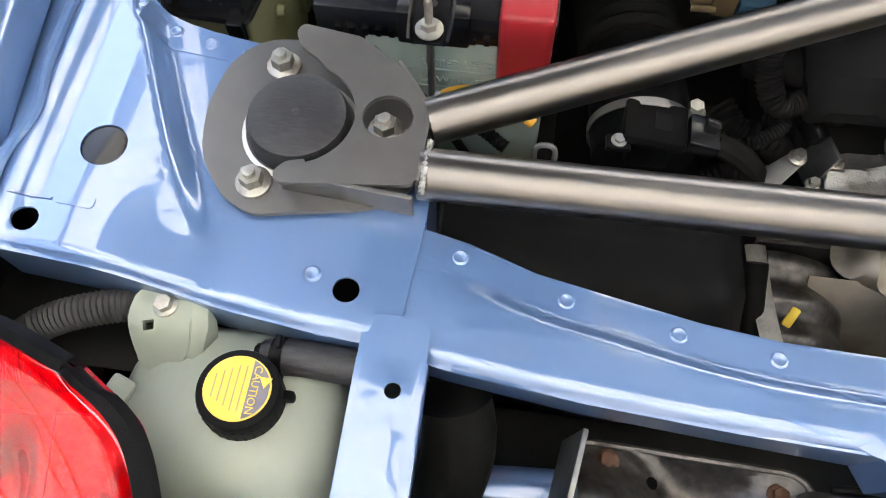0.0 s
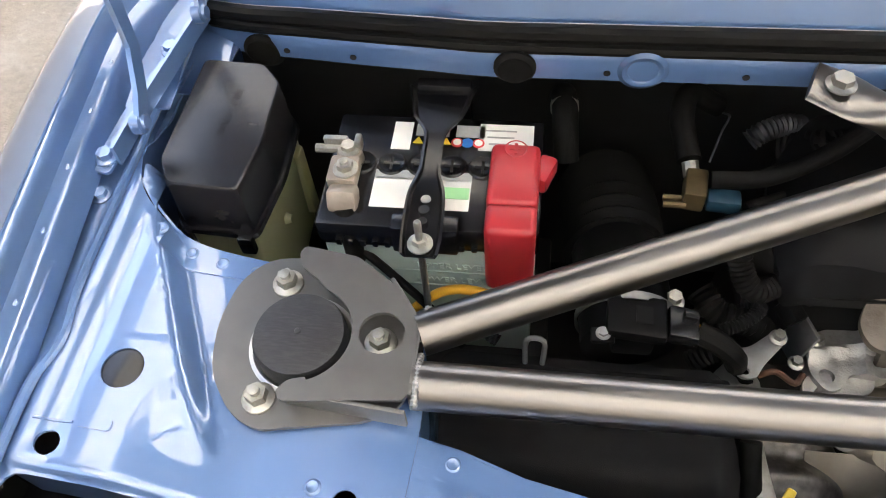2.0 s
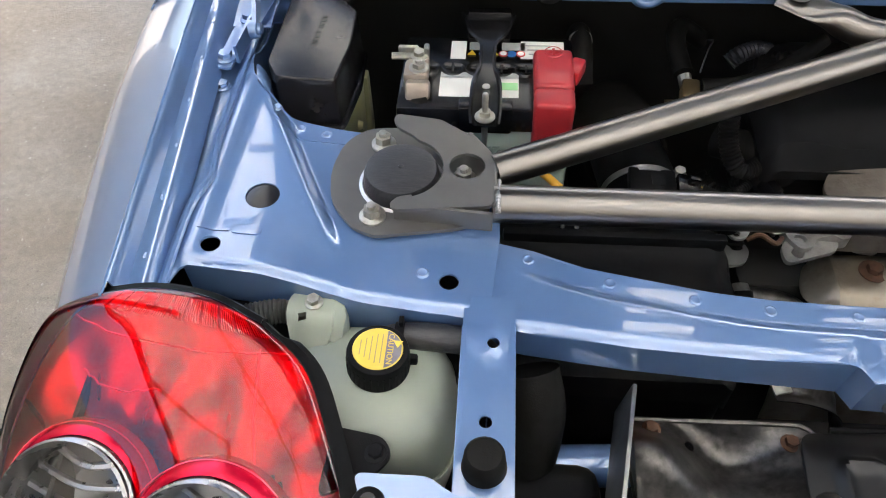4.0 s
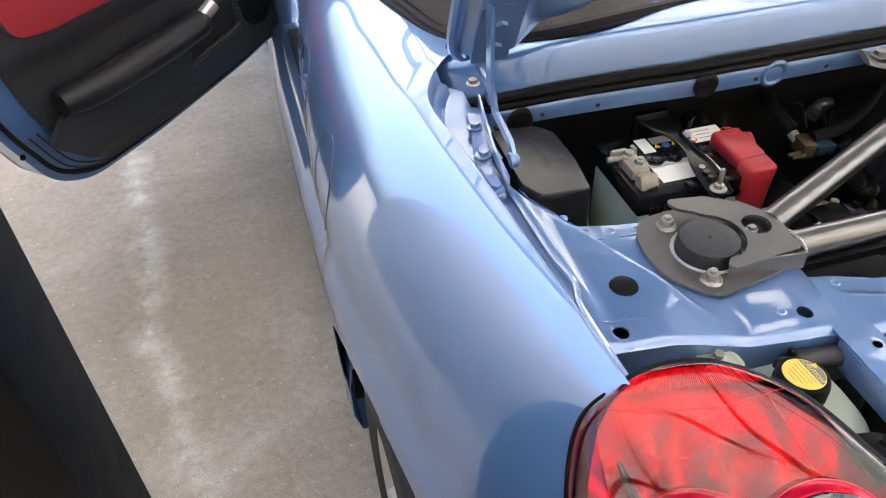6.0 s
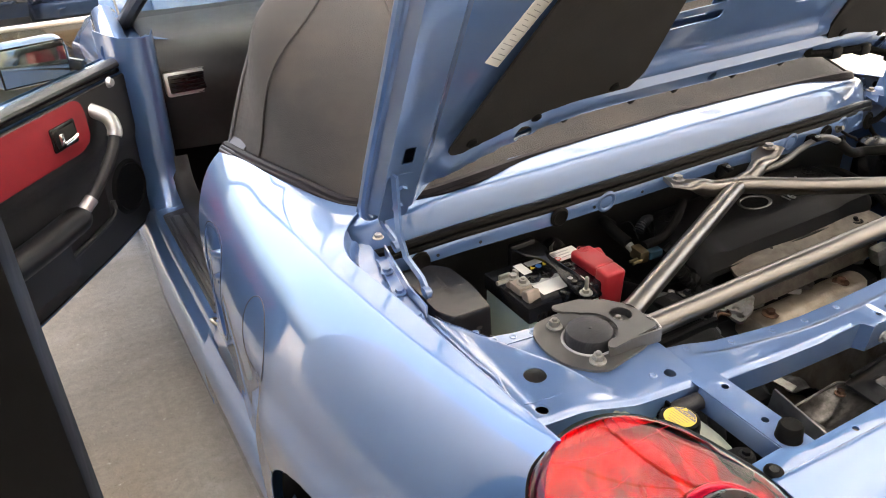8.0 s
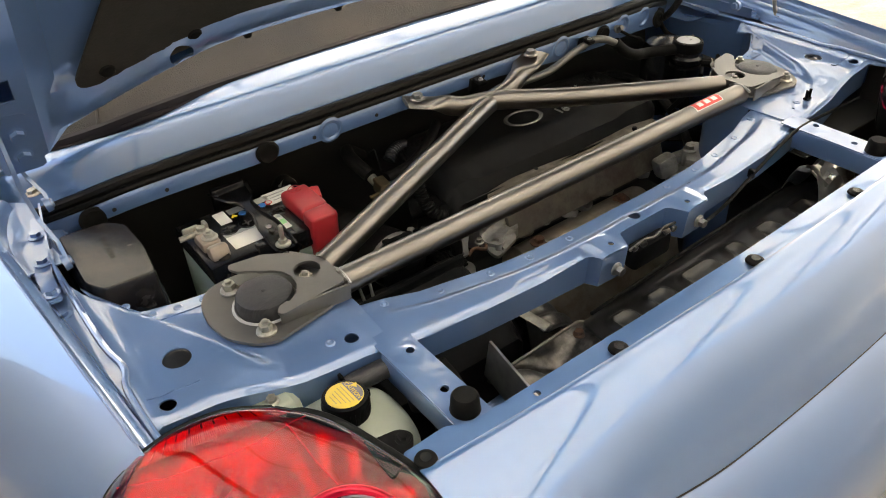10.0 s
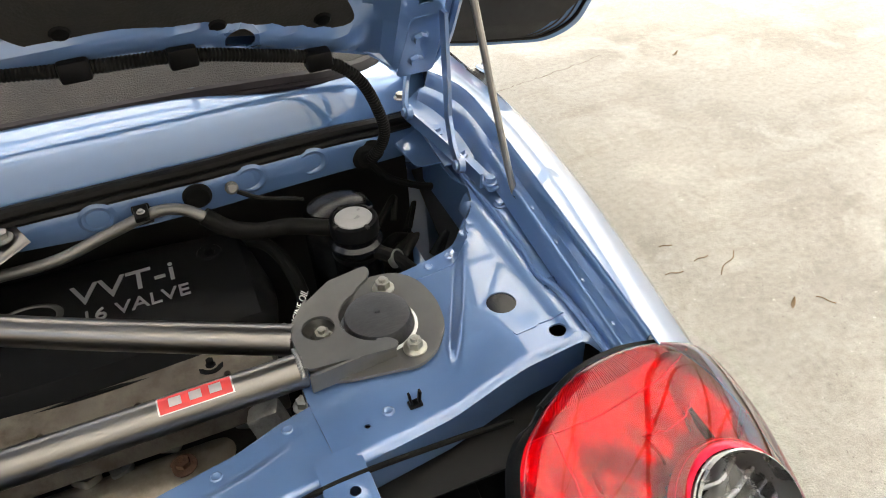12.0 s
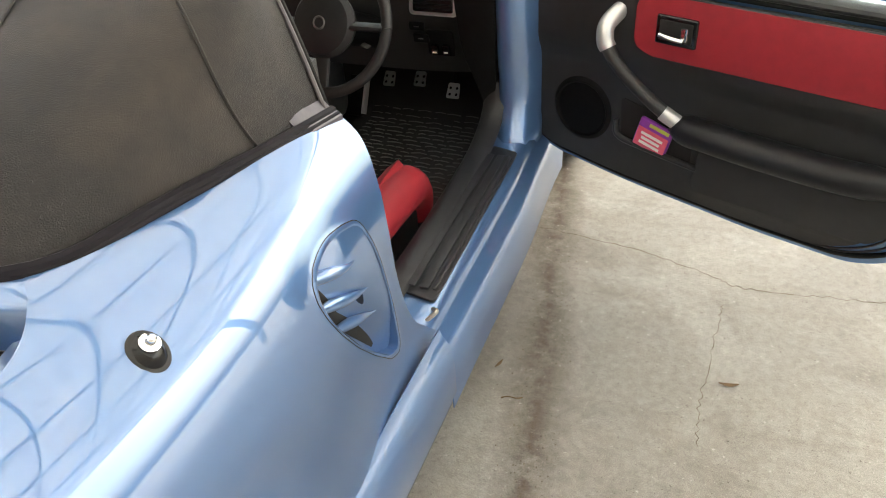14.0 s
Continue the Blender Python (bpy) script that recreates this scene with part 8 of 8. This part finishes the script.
    P("clamp_post", box((0.012, 0.014, 0.03), pose(-0.199, 0.113, 0.765), 0.003), "zinc")
    return t


build_air_cleaner()


M["bright_steel"] = mat("bright_pressed_steel", (0.55, 0.54, 0.52), 0.3, 1.0, vary=0.15, scale=40, bump=0.2, bump_scale=150, dirt=(0.2, 0.15, 0.1), dirt_amount=0.4, dirt_scale=30)
# ---- hoses, valves and canisters ----
def hose(pts, r, m="rubber", label="black rubber hose among engine parts", name="hose", **k):
    return solid(name, pipe(pts, r, 14, **k), m, label, "hose", "engine bay hoses")


hose([(-0.15, 0.33, 0.81), (-0.182, 0.320, 0.835), (-0.192, 0.285, 0.835), (-0.186, 0.245, 0.822)], 0.0115)
hose([(-0.168, 0.222, 0.822), (-0.12, 0.223, 0.828), (-0.07, 0.240, 0.845), (-0.035, 0.262, 0.86)], 0.0085)
hose([(-0.135, 0.205, 0.805), (-0.105, 0.218, 0.805), (-0.075, 0.232, 0.80), (-0.06, 0.26, 0.79)], 0.006)
hose([(-0.09, 0.29, 0.80), (-0.06, 0.275, 0.815), (-0.02, 0.285, 0.81)], 0.017, ribs=0.002, rib_len=0.006)
hose([(-0.165, 0.155, 0.74), (-0.15, 0.135, 0.735), (-0.12, 0.13, 0.73), (-0.10, 0.14, 0.70)], 0.014, ribs=0.002, rib_len=0.006, label="black corrugated wiring sleeve in the bay")
hose([(-0.17, 0.10, 0.70), (-0.15, 0.105, 0.715), (-0.125, 0.10, 0.71), (-0.12, 0.08, 0.68)], 0.011, ribs=0.0018, rib_len=0.005, label="black corrugated wiring sleeve in the bay")
hose([(-0.14, 0.20, 0.76), (-0.10, 0.17, 0.77), (-0.06, 0.16, 0.75)], 0.020)
hose([(-0.33, 0.082, 0.79), (-0.36, 0.095, 0.805), (-0.40, 0.105, 0.79), (-0.44, 0.10, 0.75)], 0.0045, "orange", "thin orange cable beside the battery", "cable")
hose([(-0.35, 0.070, 0.77), (-0.38, 0.085, 0.775), (-0.42, 0.085, 0.76)], 0.006, "rubber", "black corrugated wiring sleeve in the bay", ribs=0.001, rib_len=0.004)


hose([(-0.146, 0.172, 0.83), (-0.144, 0.157, 0.80), (-0.135, 0.141, 0.78), (-0.121, 0.138, 0.772), (-0.094, 0.157, 0.77), (-0.075, 0.175, 0.765)], 0.0115, ribs=0.0016, rib_len=0.0045, label="black corrugated wiring sleeve in the bay")
hose([(-0.166, 0.092, 0.752), (-0.161, 0.099, 0.760), (-0.143, 0.106, 0.762), (-0.125, 0.119, 0.762), (-0.119, 0.129, 0.760), (-0.130, 0.140, 0.752)], 0.0065, ribs=0.001, rib_len=0.0035, label="black corrugated wiring sleeve in the bay")
hose([(-0.150, 0.228, 0.79), (-0.141, 0.235, 0.80), (-0.108, 0.251, 0.803), (-0.075, 0.271, 0.80), (-0.05, 0.29, 0.79)], 0.0055)
hose([(-0.125, 0.282, 0.812), (-0.115, 0.286, 0.82), (-0.095, 0.295, 0.822), (-0.075, 0.302, 0.815)], 0.011, "cap_rubber", "grey ribbed rubber sleeve in the bay", ribs=0.002, rib_len=0.0045)
hose([(-0.304, 0.345, 0.80), (-0.302, 0.325, 0.82), (-0.300, 0.300, 0.815), (-0.296, 0.275, 0.78)], 0.013)
solid("hose_clip", lathe([(0.0131, -0.005), (0.0142, -0.005), (0.0142, 0.005), (0.0131, 0.005)], 20, pose(-0.3012, 0.312, 0.8185, 70)), "zinc", "sprung steel hose clip", "hose clip")
solid("band_clamp", box((0.010, 0.014, 0.030), pose(-0.293, 0.297, 0.80, 10), 0.003), "bright_steel", "bright steel band on the intake duct", "clamp")
hose([(-0.170, 0.236, 0.83), (-0.160, 0.262, 0.842), (-0.150, 0.285, 0.84), (-0.152, 0.30, 0.83)], 0.0010, "cap_rubber", "thin grey wire in the bay", "wire")


def build_bay_bracket():
    t = thing("sensor_bracket", "small cast bracket with an eye, bolts and a rusty clip", "bracket", at=(-0.125, 0.092, 0.70))
    out = rounded([(-0.018, 0.010), (-0.010, -0.018), (0.004, -0.020), (0.012, -0.006), (0.034, 0.018), (0.024, 0.028), (0.002, 0.012)], 0.006, 3)
    part("plate", sheet(out, [circle(-0.004, -0.012, 0.0038, 12)], lambda x, y: 0.030 + 0.2 * x, 0.004, 0.006), "steel", t)
    part("bolt", bolt(0.026, 0.020, 0.036, 0.005, 0.009), "zinc", t)
    part("bolt", bolt(0.044, 0.004, 0.020, 0.0045, 0.008), "zinc", t)
    part("rusty_clip", pipe([(0.010, -0.010, 0.018), (0.024, -0.008, 0.024), (0.040, -0.016, 0.020), (0.050, -0.006, 0.018)], 0.003, 8), "rust", t)
    part("connector", box((0.018, 0.022, 0.016), pose(0.036, 0.040, 0.050, 10, 20, 30), 0.003), "black", t)
    part("stay", box((0.004, 0.03, 0.05), pose(0.050, 0.030, 0.020, 0, 10, 20), 0.001), "steel", t)


def build_head_bracket():
    """A ribbed casting with two eyes and bolts at the end of the head."""
    t = thing("head_bracket", "rough cast aluminium bracket bolted to the engine", "bracket", at=(-0.03, 0.10, 0.68))
    out = rounded([(-0.040, 0.024), (-0.038, -0.012), (-0.026, -0.028), (-0.012, -0.024), (-0.004, -0.008), (0.030, -0.012), (0.044, 0.010), (0.038, 0.038), (-0.020, 0.036)], 0.008, 4)

    def zf(x, y):
        return 0.036 + 0.006 * math.exp(-((y - 0.018 - 0.2 * x) / 0.006) ** 2) + 0.005 * math.exp(-((x - 0.012) / 0.006) ** 2) + 0.0015 * noise.noise((x * 90, y * 90, 1))
    part("casting", sheet(out, [circle(-0.024, -0.012, 0.0070, 16), circle(0.022, 0.004, 0.0035, 12)], zf, 0.016, 0.004), "alu", t, "rough cast aluminium body")
    part("bolt", bolt(0.018, 0.018, 0.040, 0.0055, 0.009), "zinc", t)
    part("bolt", bolt(-0.028, 0.022, 0.039, 0.0045, 0.008), "zinc", t)


build_bay_bracket()


def build_valve():
    t = thing("vacuum_valve", "small brass-coloured vacuum valve with a blue plug", "valve", at=(-0.180, 0.216, 0.80))
    part("body", box((0.020, 0.034, 0.024), pose(0, 0.004, 0.010, 0, 0, -8), 0.003), "brass", t)
    part("plug", box((0.030, 0.018, 0.016), pose(0.024, -0.008, 0.010, 0, 0, -4), 0.003), "blue_pl", t, "dark blue connector")
    for k in range(2):
        part("port", pipe([(-0.008, -0.004 - 0.008 * k, 0.006), (-0.028, -0.002 - 0.008 * k, 0.004)], 0.0032, 8), "brass", t)
    part("port", pipe([(-0.002, 0.018, 0.012), (-0.004, 0.03, 0.018)], 0.008, 10), "zinc", t)


build_valve()
# pipe along the bulkhead and its rubber tail
solid("heater_pipe", pipe([(-0.03, 0.215, 0.890), (0.06, 0.226, 0.895), (0.12, 0.228, 0.896), (0.19, 0.226, 0.898), (0.25, 0.232, 0.910), (0.305, 0.234, 0.922), (0.335, 0.228, 0.920), (0.36, 0.215, 0.908)], 0.0068, 12), "plate", "bent dull steel pipe clipped to the bulkhead", "pipe")
hose([(0.355, 0.218, 0.911), (0.378, 0.212, 0.890), (0.41, 0.212, 0.874), (0.45, 0.215, 0.866), (0.495, 0.180, 0.872)], 0.0105, label="grey-black rubber hose on the canister")
for x, y in ((0.292, 0.236), (0.03, 0.232)):
    c = solid("pipe_clip", box((0.020, 0.009, 0.026), pose(x, y + 0.006, 0.918, 12), 0.002), "black", "black plastic pipe clip on the bulkhead", "pipe clip", "pipe clips")
    part("clip_hook", box((0.016, 0.022, 0.007), pose(x, y - 0.008, 0.929, 12), 0.002), "black", c)
    part("clip_screw", bolt(x, y - 0.010, 0.932, 0.003, 0.003), "steel", c)
solid("sensor_pigtail", pipe([(0.40, 0.244, 0.915), (0.425, 0.240, 0.900), (0.46, 0.245, 0.885), (0.475, 0.250, 0.875)], 0.003, 8), "rubber", "thin black sensor wire", "wire")
solid("bulkhead_sensor", bolt(0, 0, 0, 0.005, 0.014, pose(0.395, 0.250, 0.918, 60)), "plate", "small steel sensor on the bulkhead", "sensor")


def build_canister(x, y, z, r, h):
    t = thing("fluid_canister", "black plastic fluid canister with a flat round cap", "canister", at=(x, y, z - h))
    part("body", lathe([(0, 0), (r * 0.9, 0), (r * 1.02, h * 0.05), (r * 1.02, h * 0.62), (r * 1.12, h * 0.66), (r * 1.12, h * 0.72), (r * 0.96, h * 0.76), (r * 0.95, h * 0.86), (0, h * 0.86)], 32), "gloss_black", t)
    part("clamp_band", lathe([(r * 1.03, h * 0.55), (r * 1.06, h * 0.55), (r * 1.06, h * 0.60), (r * 1.03, h * 0.60)], 32), "black_paint", t)
    c = part("cap", lathe([(0, h), (r * 0.75, h), (r * 0.80, h - 0.001), (r * 0.84, h + 0.0015), (r * 0.98, h), (r * 1.02, h - 0.004), (r * 1.02, h - 0.018), (0, h - 0.018)], 36), "black", t, "black screw cap, its disc greyed for reflected sky")
    # disc coloured grey in place of the sky it mirrors
    part("cap_disc", lathe([(0, h + 0.0012), (r * 0.74, h + 0.0012), (r * 0.78, h)], 36), "cap_sheen", c)
    for a in range(20, 380, 90):
        part("cap_notch", box((r * 0.22, 0.004, 0.003), pose(r * 0.90 * math.cos(radians(a)), r * 0.90 * math.sin(radians(a)), h + 0.0005, 0, 0, a)), "dark", c)
    part("outlet", pipe([(r * 0.5, -r * 0.6, h * 0.62), (r * 1.2, -r * 1.3, h * 0.58), (r * 1.9, -r * 1.9, h * 0.40)], 0.009, 10), "rubber", t)
    part("outlet_clip", lathe([(0.0095, -0.004), (0.0115, -0.004), (0.0115, 0.004), (0.0095, 0.004)], 16, pose(r * 1.25, -r * 1.32, h * 0.57, 60, 0, 45)), "zinc", t)
    return t


build_canister(0.517, 0.171, 0.886, 0.029, 0.11)
solid("expansion_dome", lathe([(0, 0.035), (0.02, 0.034), (0.038, 0.028), (0.045, 0.016), (0.046, -0.02), (0.043, -0.12), (0, -0.12)], 32, pose(0.512, 0.226, 0.845) @ Matrix.Diagonal((1, 0.75, 1, 1))), "gloss_black", "black domed plastic housing beside the canister", "housing")
rnd = random.Random(5)
for k in range(6):
    x, y = rnd.uniform(0.55, 0.64), rnd.uniform(0.14, 0.26)
    hose([(x, y, 0.80), (x + rnd.uniform(-0.03, 0.03), y + rnd.uniform(-0.03, 0.03), 0.82), (x + rnd.uniform(-0.06, 0.0), y + rnd.uniform(-0.06, 0.0), 0.78), (x - 0.05, y - 0.03, 0.72)], rnd.uniform(0.003, 0.008))
# near-black sheet added to give the bottom of the bay its shade
solid("bay_shade_sheet", sheet([(-0.66, -0.30), (0.66, -0.30), (0.66, 0.34), (-0.66, 0.34)], (), lambda x, y: 0.50, 0.004), "dark", "near-black sheet for the shade deep in the engine bay", "bay floor", kind="structure")


# ---- behind the cross beam ----
def build_silencer_shield():
    out = rounded([(-0.13, -0.172), (0.40, -0.150), (0.470, -0.175), (0.475, -0.31), (-0.14, -0.32)], 0.02, 5)
    lobes = ((-0.085, 0.018), (-0.012, 0.020), (0.075, 0.034), (0.158, 0.016), (0.240, 0.020), (0.332, 0.026), (0.415, 0.014))

    def zf(x, y):
        z = 0.748 + 0.012 * smooth(-0.160, -0.190, y) - 0.05 * smooth(0.435, 0.475, x)
        for cx, w in lobes:
            d = math.hypot(max(0.0, abs(x - cx) - w + 0.012), max(0.0, y + 0.214)) - 0.012
            z += 0.008 * math.exp(-(d / 0.006) ** 2) + 0.003 * (1 - smooth(-0.010, 0.0, d))
        return z
    t = solid("silencer_shield", sheet(out[::-1], (), zf, 0.004, 0.0032), "shield_black", "black embossed heat shield over the silencer", "heat shield")
    part("edge_strip", pipe([(-0.10, -0.168, 0.752), (0.15, -0.158, 0.752), (0.39, -0.150, 0.750)], 0.003, 8), "black_paint", t)


M["shield_black"] = mat("black_coated_shield", (0.008, 0.008, 0.009), 0.33, 0.0, 0.0, vary=0.2, scale=20, dirt=(0.03, 0.028, 0.026), dirt_amount=0.3)
build_silencer_shield()
build_head_bracket()
solid("exhaust_pipe", pipe([(0.44, -0.215, 0.66), (0.432, -0.235, 0.735), (0.428, -0.255, 0.775), (0.440, -0.275, 0.785), (0.455, -0.30, 0.76), (0.46, -0.31, 0.70)], 0.018, 16), "bright_steel", "bent bare steel exhaust pipe", "exhaust pipe")


def build_tail_shield():
    """A thin bright sheet, pressed and crumpled into folds."""
    rnd = random.Random(12)
    rows = []
    for i in range(15):
        u = i / 14
        row = []
        for j in range(11):
            v = j / 10
            fold = 0.010 * math.sin(u * 9 + v * 4) + 0.007 * math.sin(v * 13 - u * 5) + rnd.uniform(-0.003, 0.003)
            row.append((0.36 + 0.115 * u, -0.160 - 0.085 * v, 0.765 + 0.045 * math.sin(math.pi * min(1, v * 1.2)) + fold))
        rows.append(row)
    solid("tail_shield", grid(rows, 0.0015), "bright_steel", "crumpled bright metal shield beside the exhaust", "heat shield", sharp=20)


build_tail_shield()
solid("support_strip", box((0.004, 0.14, 0.055), pose(-0.292, -0.228, 0.775, 0, 8, -10), 0.001), "steel", "bare galvanised steel support strip", "support strip")


def build_cat_shield():
    out = rounded([(-0.28, -0.15), (-0.11, -0.16), (-0.10, -0.25), (-0.16, -0.29), (-0.27, -0.27)], 0.02, 4)
    zf = lambda x, y: 0.735 + 0.022 * math.sin(x * 42) * smooth(-0.15, -0.2, y) + 0.012 * math.sin(y * 60 + x * 20)
    ms = solid("manifold_shield", sheet(out, [circle(-0.215, -0.175, 0.005, 10)], zf, 0.002, 0.008), "greasy_steel", "crinkled dull metal manifold shield", "heat shield")
    part("rolled_edge", pipe([(x, y, zf(x, y)) for x, y in out + out[:1]], 0.0025, 6, smooth=False), "greasy_steel", ms)
    for x, y in ((-0.250, -0.165), (-0.130, -0.175)):
        part("shield_bolt", bolt(x, y, zf(x, y), 0.0055, 0.007), "rust", ms)
    solid("frame_tube", pipe([(-0.42, -0.205, 0.700), (-0.34, -0.195, 0.705), (-0.27, -0.190, 0.705)], 0.020, 14), "bay_paint", "blue painted frame tube", "frame tube")
    solid("black_duct", box((0.12, 0.10, 0.06), pose(-0.36, -0.255, 0.72), 0.02, seg=3), "cover", "black plastic duct below the bracket", "duct")
    solid("intake_elbow", pipe([(-0.365, -0.15, 0.80), (-0.358, -0.175, 0.775), (-0.365, -0.205, 0.74), (-0.37, -0.22, 0.68)], 0.026, 16), "rubber", "black ribbed rubber elbow", "hose")


build_cat_shield()
hose([(-0.105, -0.03, 0.62), (-0.118, 0.0, 0.67), (-0.120, 0.03, 0.69)], 0.010)
solid("yellow_tag", box((0.008, 0.018, 0.005), pose(-0.098, -0.022, 0.70, 30, 0, -30), 0.002), "yellow", "small yellow plastic tag on a wire", "tag")


# ---- beyond the doors ----
def build_parked_car():
    t = thing("parked_car", "dark parked car with a chrome waist moulding", "car", at=(-1.2, 5.6, 0))
    prof = [(-0.62, 0.16), (-0.66, 0.24), (-0.70, 0.40), (-0.71, 0.52), (-0.69, 0.66), (-0.66, 0.82), (-0.62, 0.88)]
    rows = [[(x, y + 0.10 * (abs(x) / 2.1) ** 4, z) for y, z in prof] for x in [lerp(-2.1, 2.1, i / 30) for i in range(31)]]
    part("body_side", grid(rows, 0.004), "dark_paint", t, "dark glossy body side")
    part("body", box((4.2, 1.24, 0.72), pose(0, 0.02, 0.52), 0.05), "dark_paint", t)
    part("roof", box((2.3, 1.1, 0.5), pose(0.1, 0.05, 1.12), 0.12), "dark_paint", t)
    part("side_window", box((1.9, 0.01, 0.34), pose(0.1, -0.52, 1.10, 12), 0.003), "gloss_black", t)
    part("moulding", pipe([(-2.05, -0.70, 0.47), (0, -0.722, 0.475), (2.05, -0.70, 0.47)], 0.018, 10), "silver", t, "bright waist moulding")
    part("sill_trim", pipe([(-1.5, -0.66, 0.20), (1.5, -0.66, 0.20)], 0.02, 8), "silver", t)
    for x in (-1.35, 1.35):
        w = part("wheel", lathe([(0.2, -0.09), (0.29, -0.09), (0.305, -0.06), (0.305, 0.06), (0.29, 0.09), (0.2, 0.09)], 36, pose(x, -0.6, 0.305, 90)), "tyre", t)
        part("rim", lathe([(0, 0.05), (0.05, 0.05), (0.17, 0.075), (0.2, 0.08), (0.2, -0.08), (0, -0.08)], 30, pose(x, -0.6, 0.305, 90)), "silver", w)


M["soil"] = mat("dry_soil", (0.24, 0.17, 0.10), 0.95, vary=0.3, scale=12, bump=0.8, bump_scale=40, dirt=(0.12, 0.09, 0.05), dirt_amount=0.6)
build_parked_car()


def build_soil():
    rnd = random.Random(8)
    b = sheet(rounded([(-2.2, 4.15), (-0.5, 4.1), (0.6, 4.2), (0.6, 4.75), (-2.2, 4.8)], 0.15, 5), (), lambda x, y: 0.012 + 0.01 * math.sin(x * 9) * math.sin(y * 11), 0.02, 0.08)
    solid("soil_strip", b, "soil", "strip of dry brown soil beside the parked car", "soil")
    g = bmesh.new()
    for k in range(240):
        x, y = rnd.uniform(-2.0, 0.4), rnd.uniform(4.2, 4.75)
        r = rnd.uniform(0.008, 0.028)
        bmesh.ops.create_icosphere(g, subdivisions=1, radius=r, matrix=Matrix.Translation((x, y, 0.018 + r * 0.2)) @ Matrix.Diagonal((1, rnd.uniform(0.7, 1.3), 0.6, 1)))
    solid("gravel", g, "soil", "loose brown stones on the soil", "gravel", kind="stuff")
    tag = solid("fallen_leaf", box((0.10, 0.06, 0.012), pose(-1.50, 4.35, 0.036, 0, 0, 20), 0.005), "yellow", "yellow fallen leaf on the soil", "leaf")


build_soil()


def build_front(s):
    rows = []
    for i in range(41):
        y = lerp(2.145, 3.35, i / 40)
        zt = curve(y, [(2.1, 0.80), (2.4, 0.765), (2.7, 0.72), (3.0, 0.64), (3.35, 0.48)])
        um = curve(y, [(2.1, 0.832), (2.45, 0.868), (2.8, 0.86), (3.1, 0.80), (3.35, 0.66)])
        row = []
        for k in range(25):
            a = k / 16 * math.pi / 2
            if k <= 16:
                row.append((s * (0.60 + (um - 0.60) * math.sin(a) ** 0.8), y, 0.52 + (zt - 0.52) * max(0.0, math.cos(a)) ** 0.8 if zt > 0.52 else zt - 0.02 * k / 16))
            else:
                row.append((s * um, y, lerp(min(0.52, zt - 0.02), 0.22, (k - 16) / 8)))
        rows.append(row)
    part("front_fender", grid(rows, 0.002, keep=lambda q: math.hypot(q.y - 2.50, q.z - 0.295) > 0.36), "paint", car, "glossy light blue front fender", sharp=50)


for s in (-1, 1):
    build_front(s)
rows = [[(x, 2.62 + 0.36 * k + 0.03 * (x / 0.7) ** 2, 0.70 + 0.72 * k - 0.02 * (x / 0.7) ** 2) for x in [lerp(-0.74 + 0.10 * k * k, 0.74 - 0.10 * k * k, i / 20) for i in range(21)]] for k in [j / 14 for j in range(15)]]
part("bonnet", grid(rows, 0.02), "paint", car, "raised light blue front bonnet", sharp=50)
part("bonnet_stay", pipe([(-0.66, 2.60, 0.70), (-0.69, 2.70, 1.05)], 0.005, 8), "steel", car)
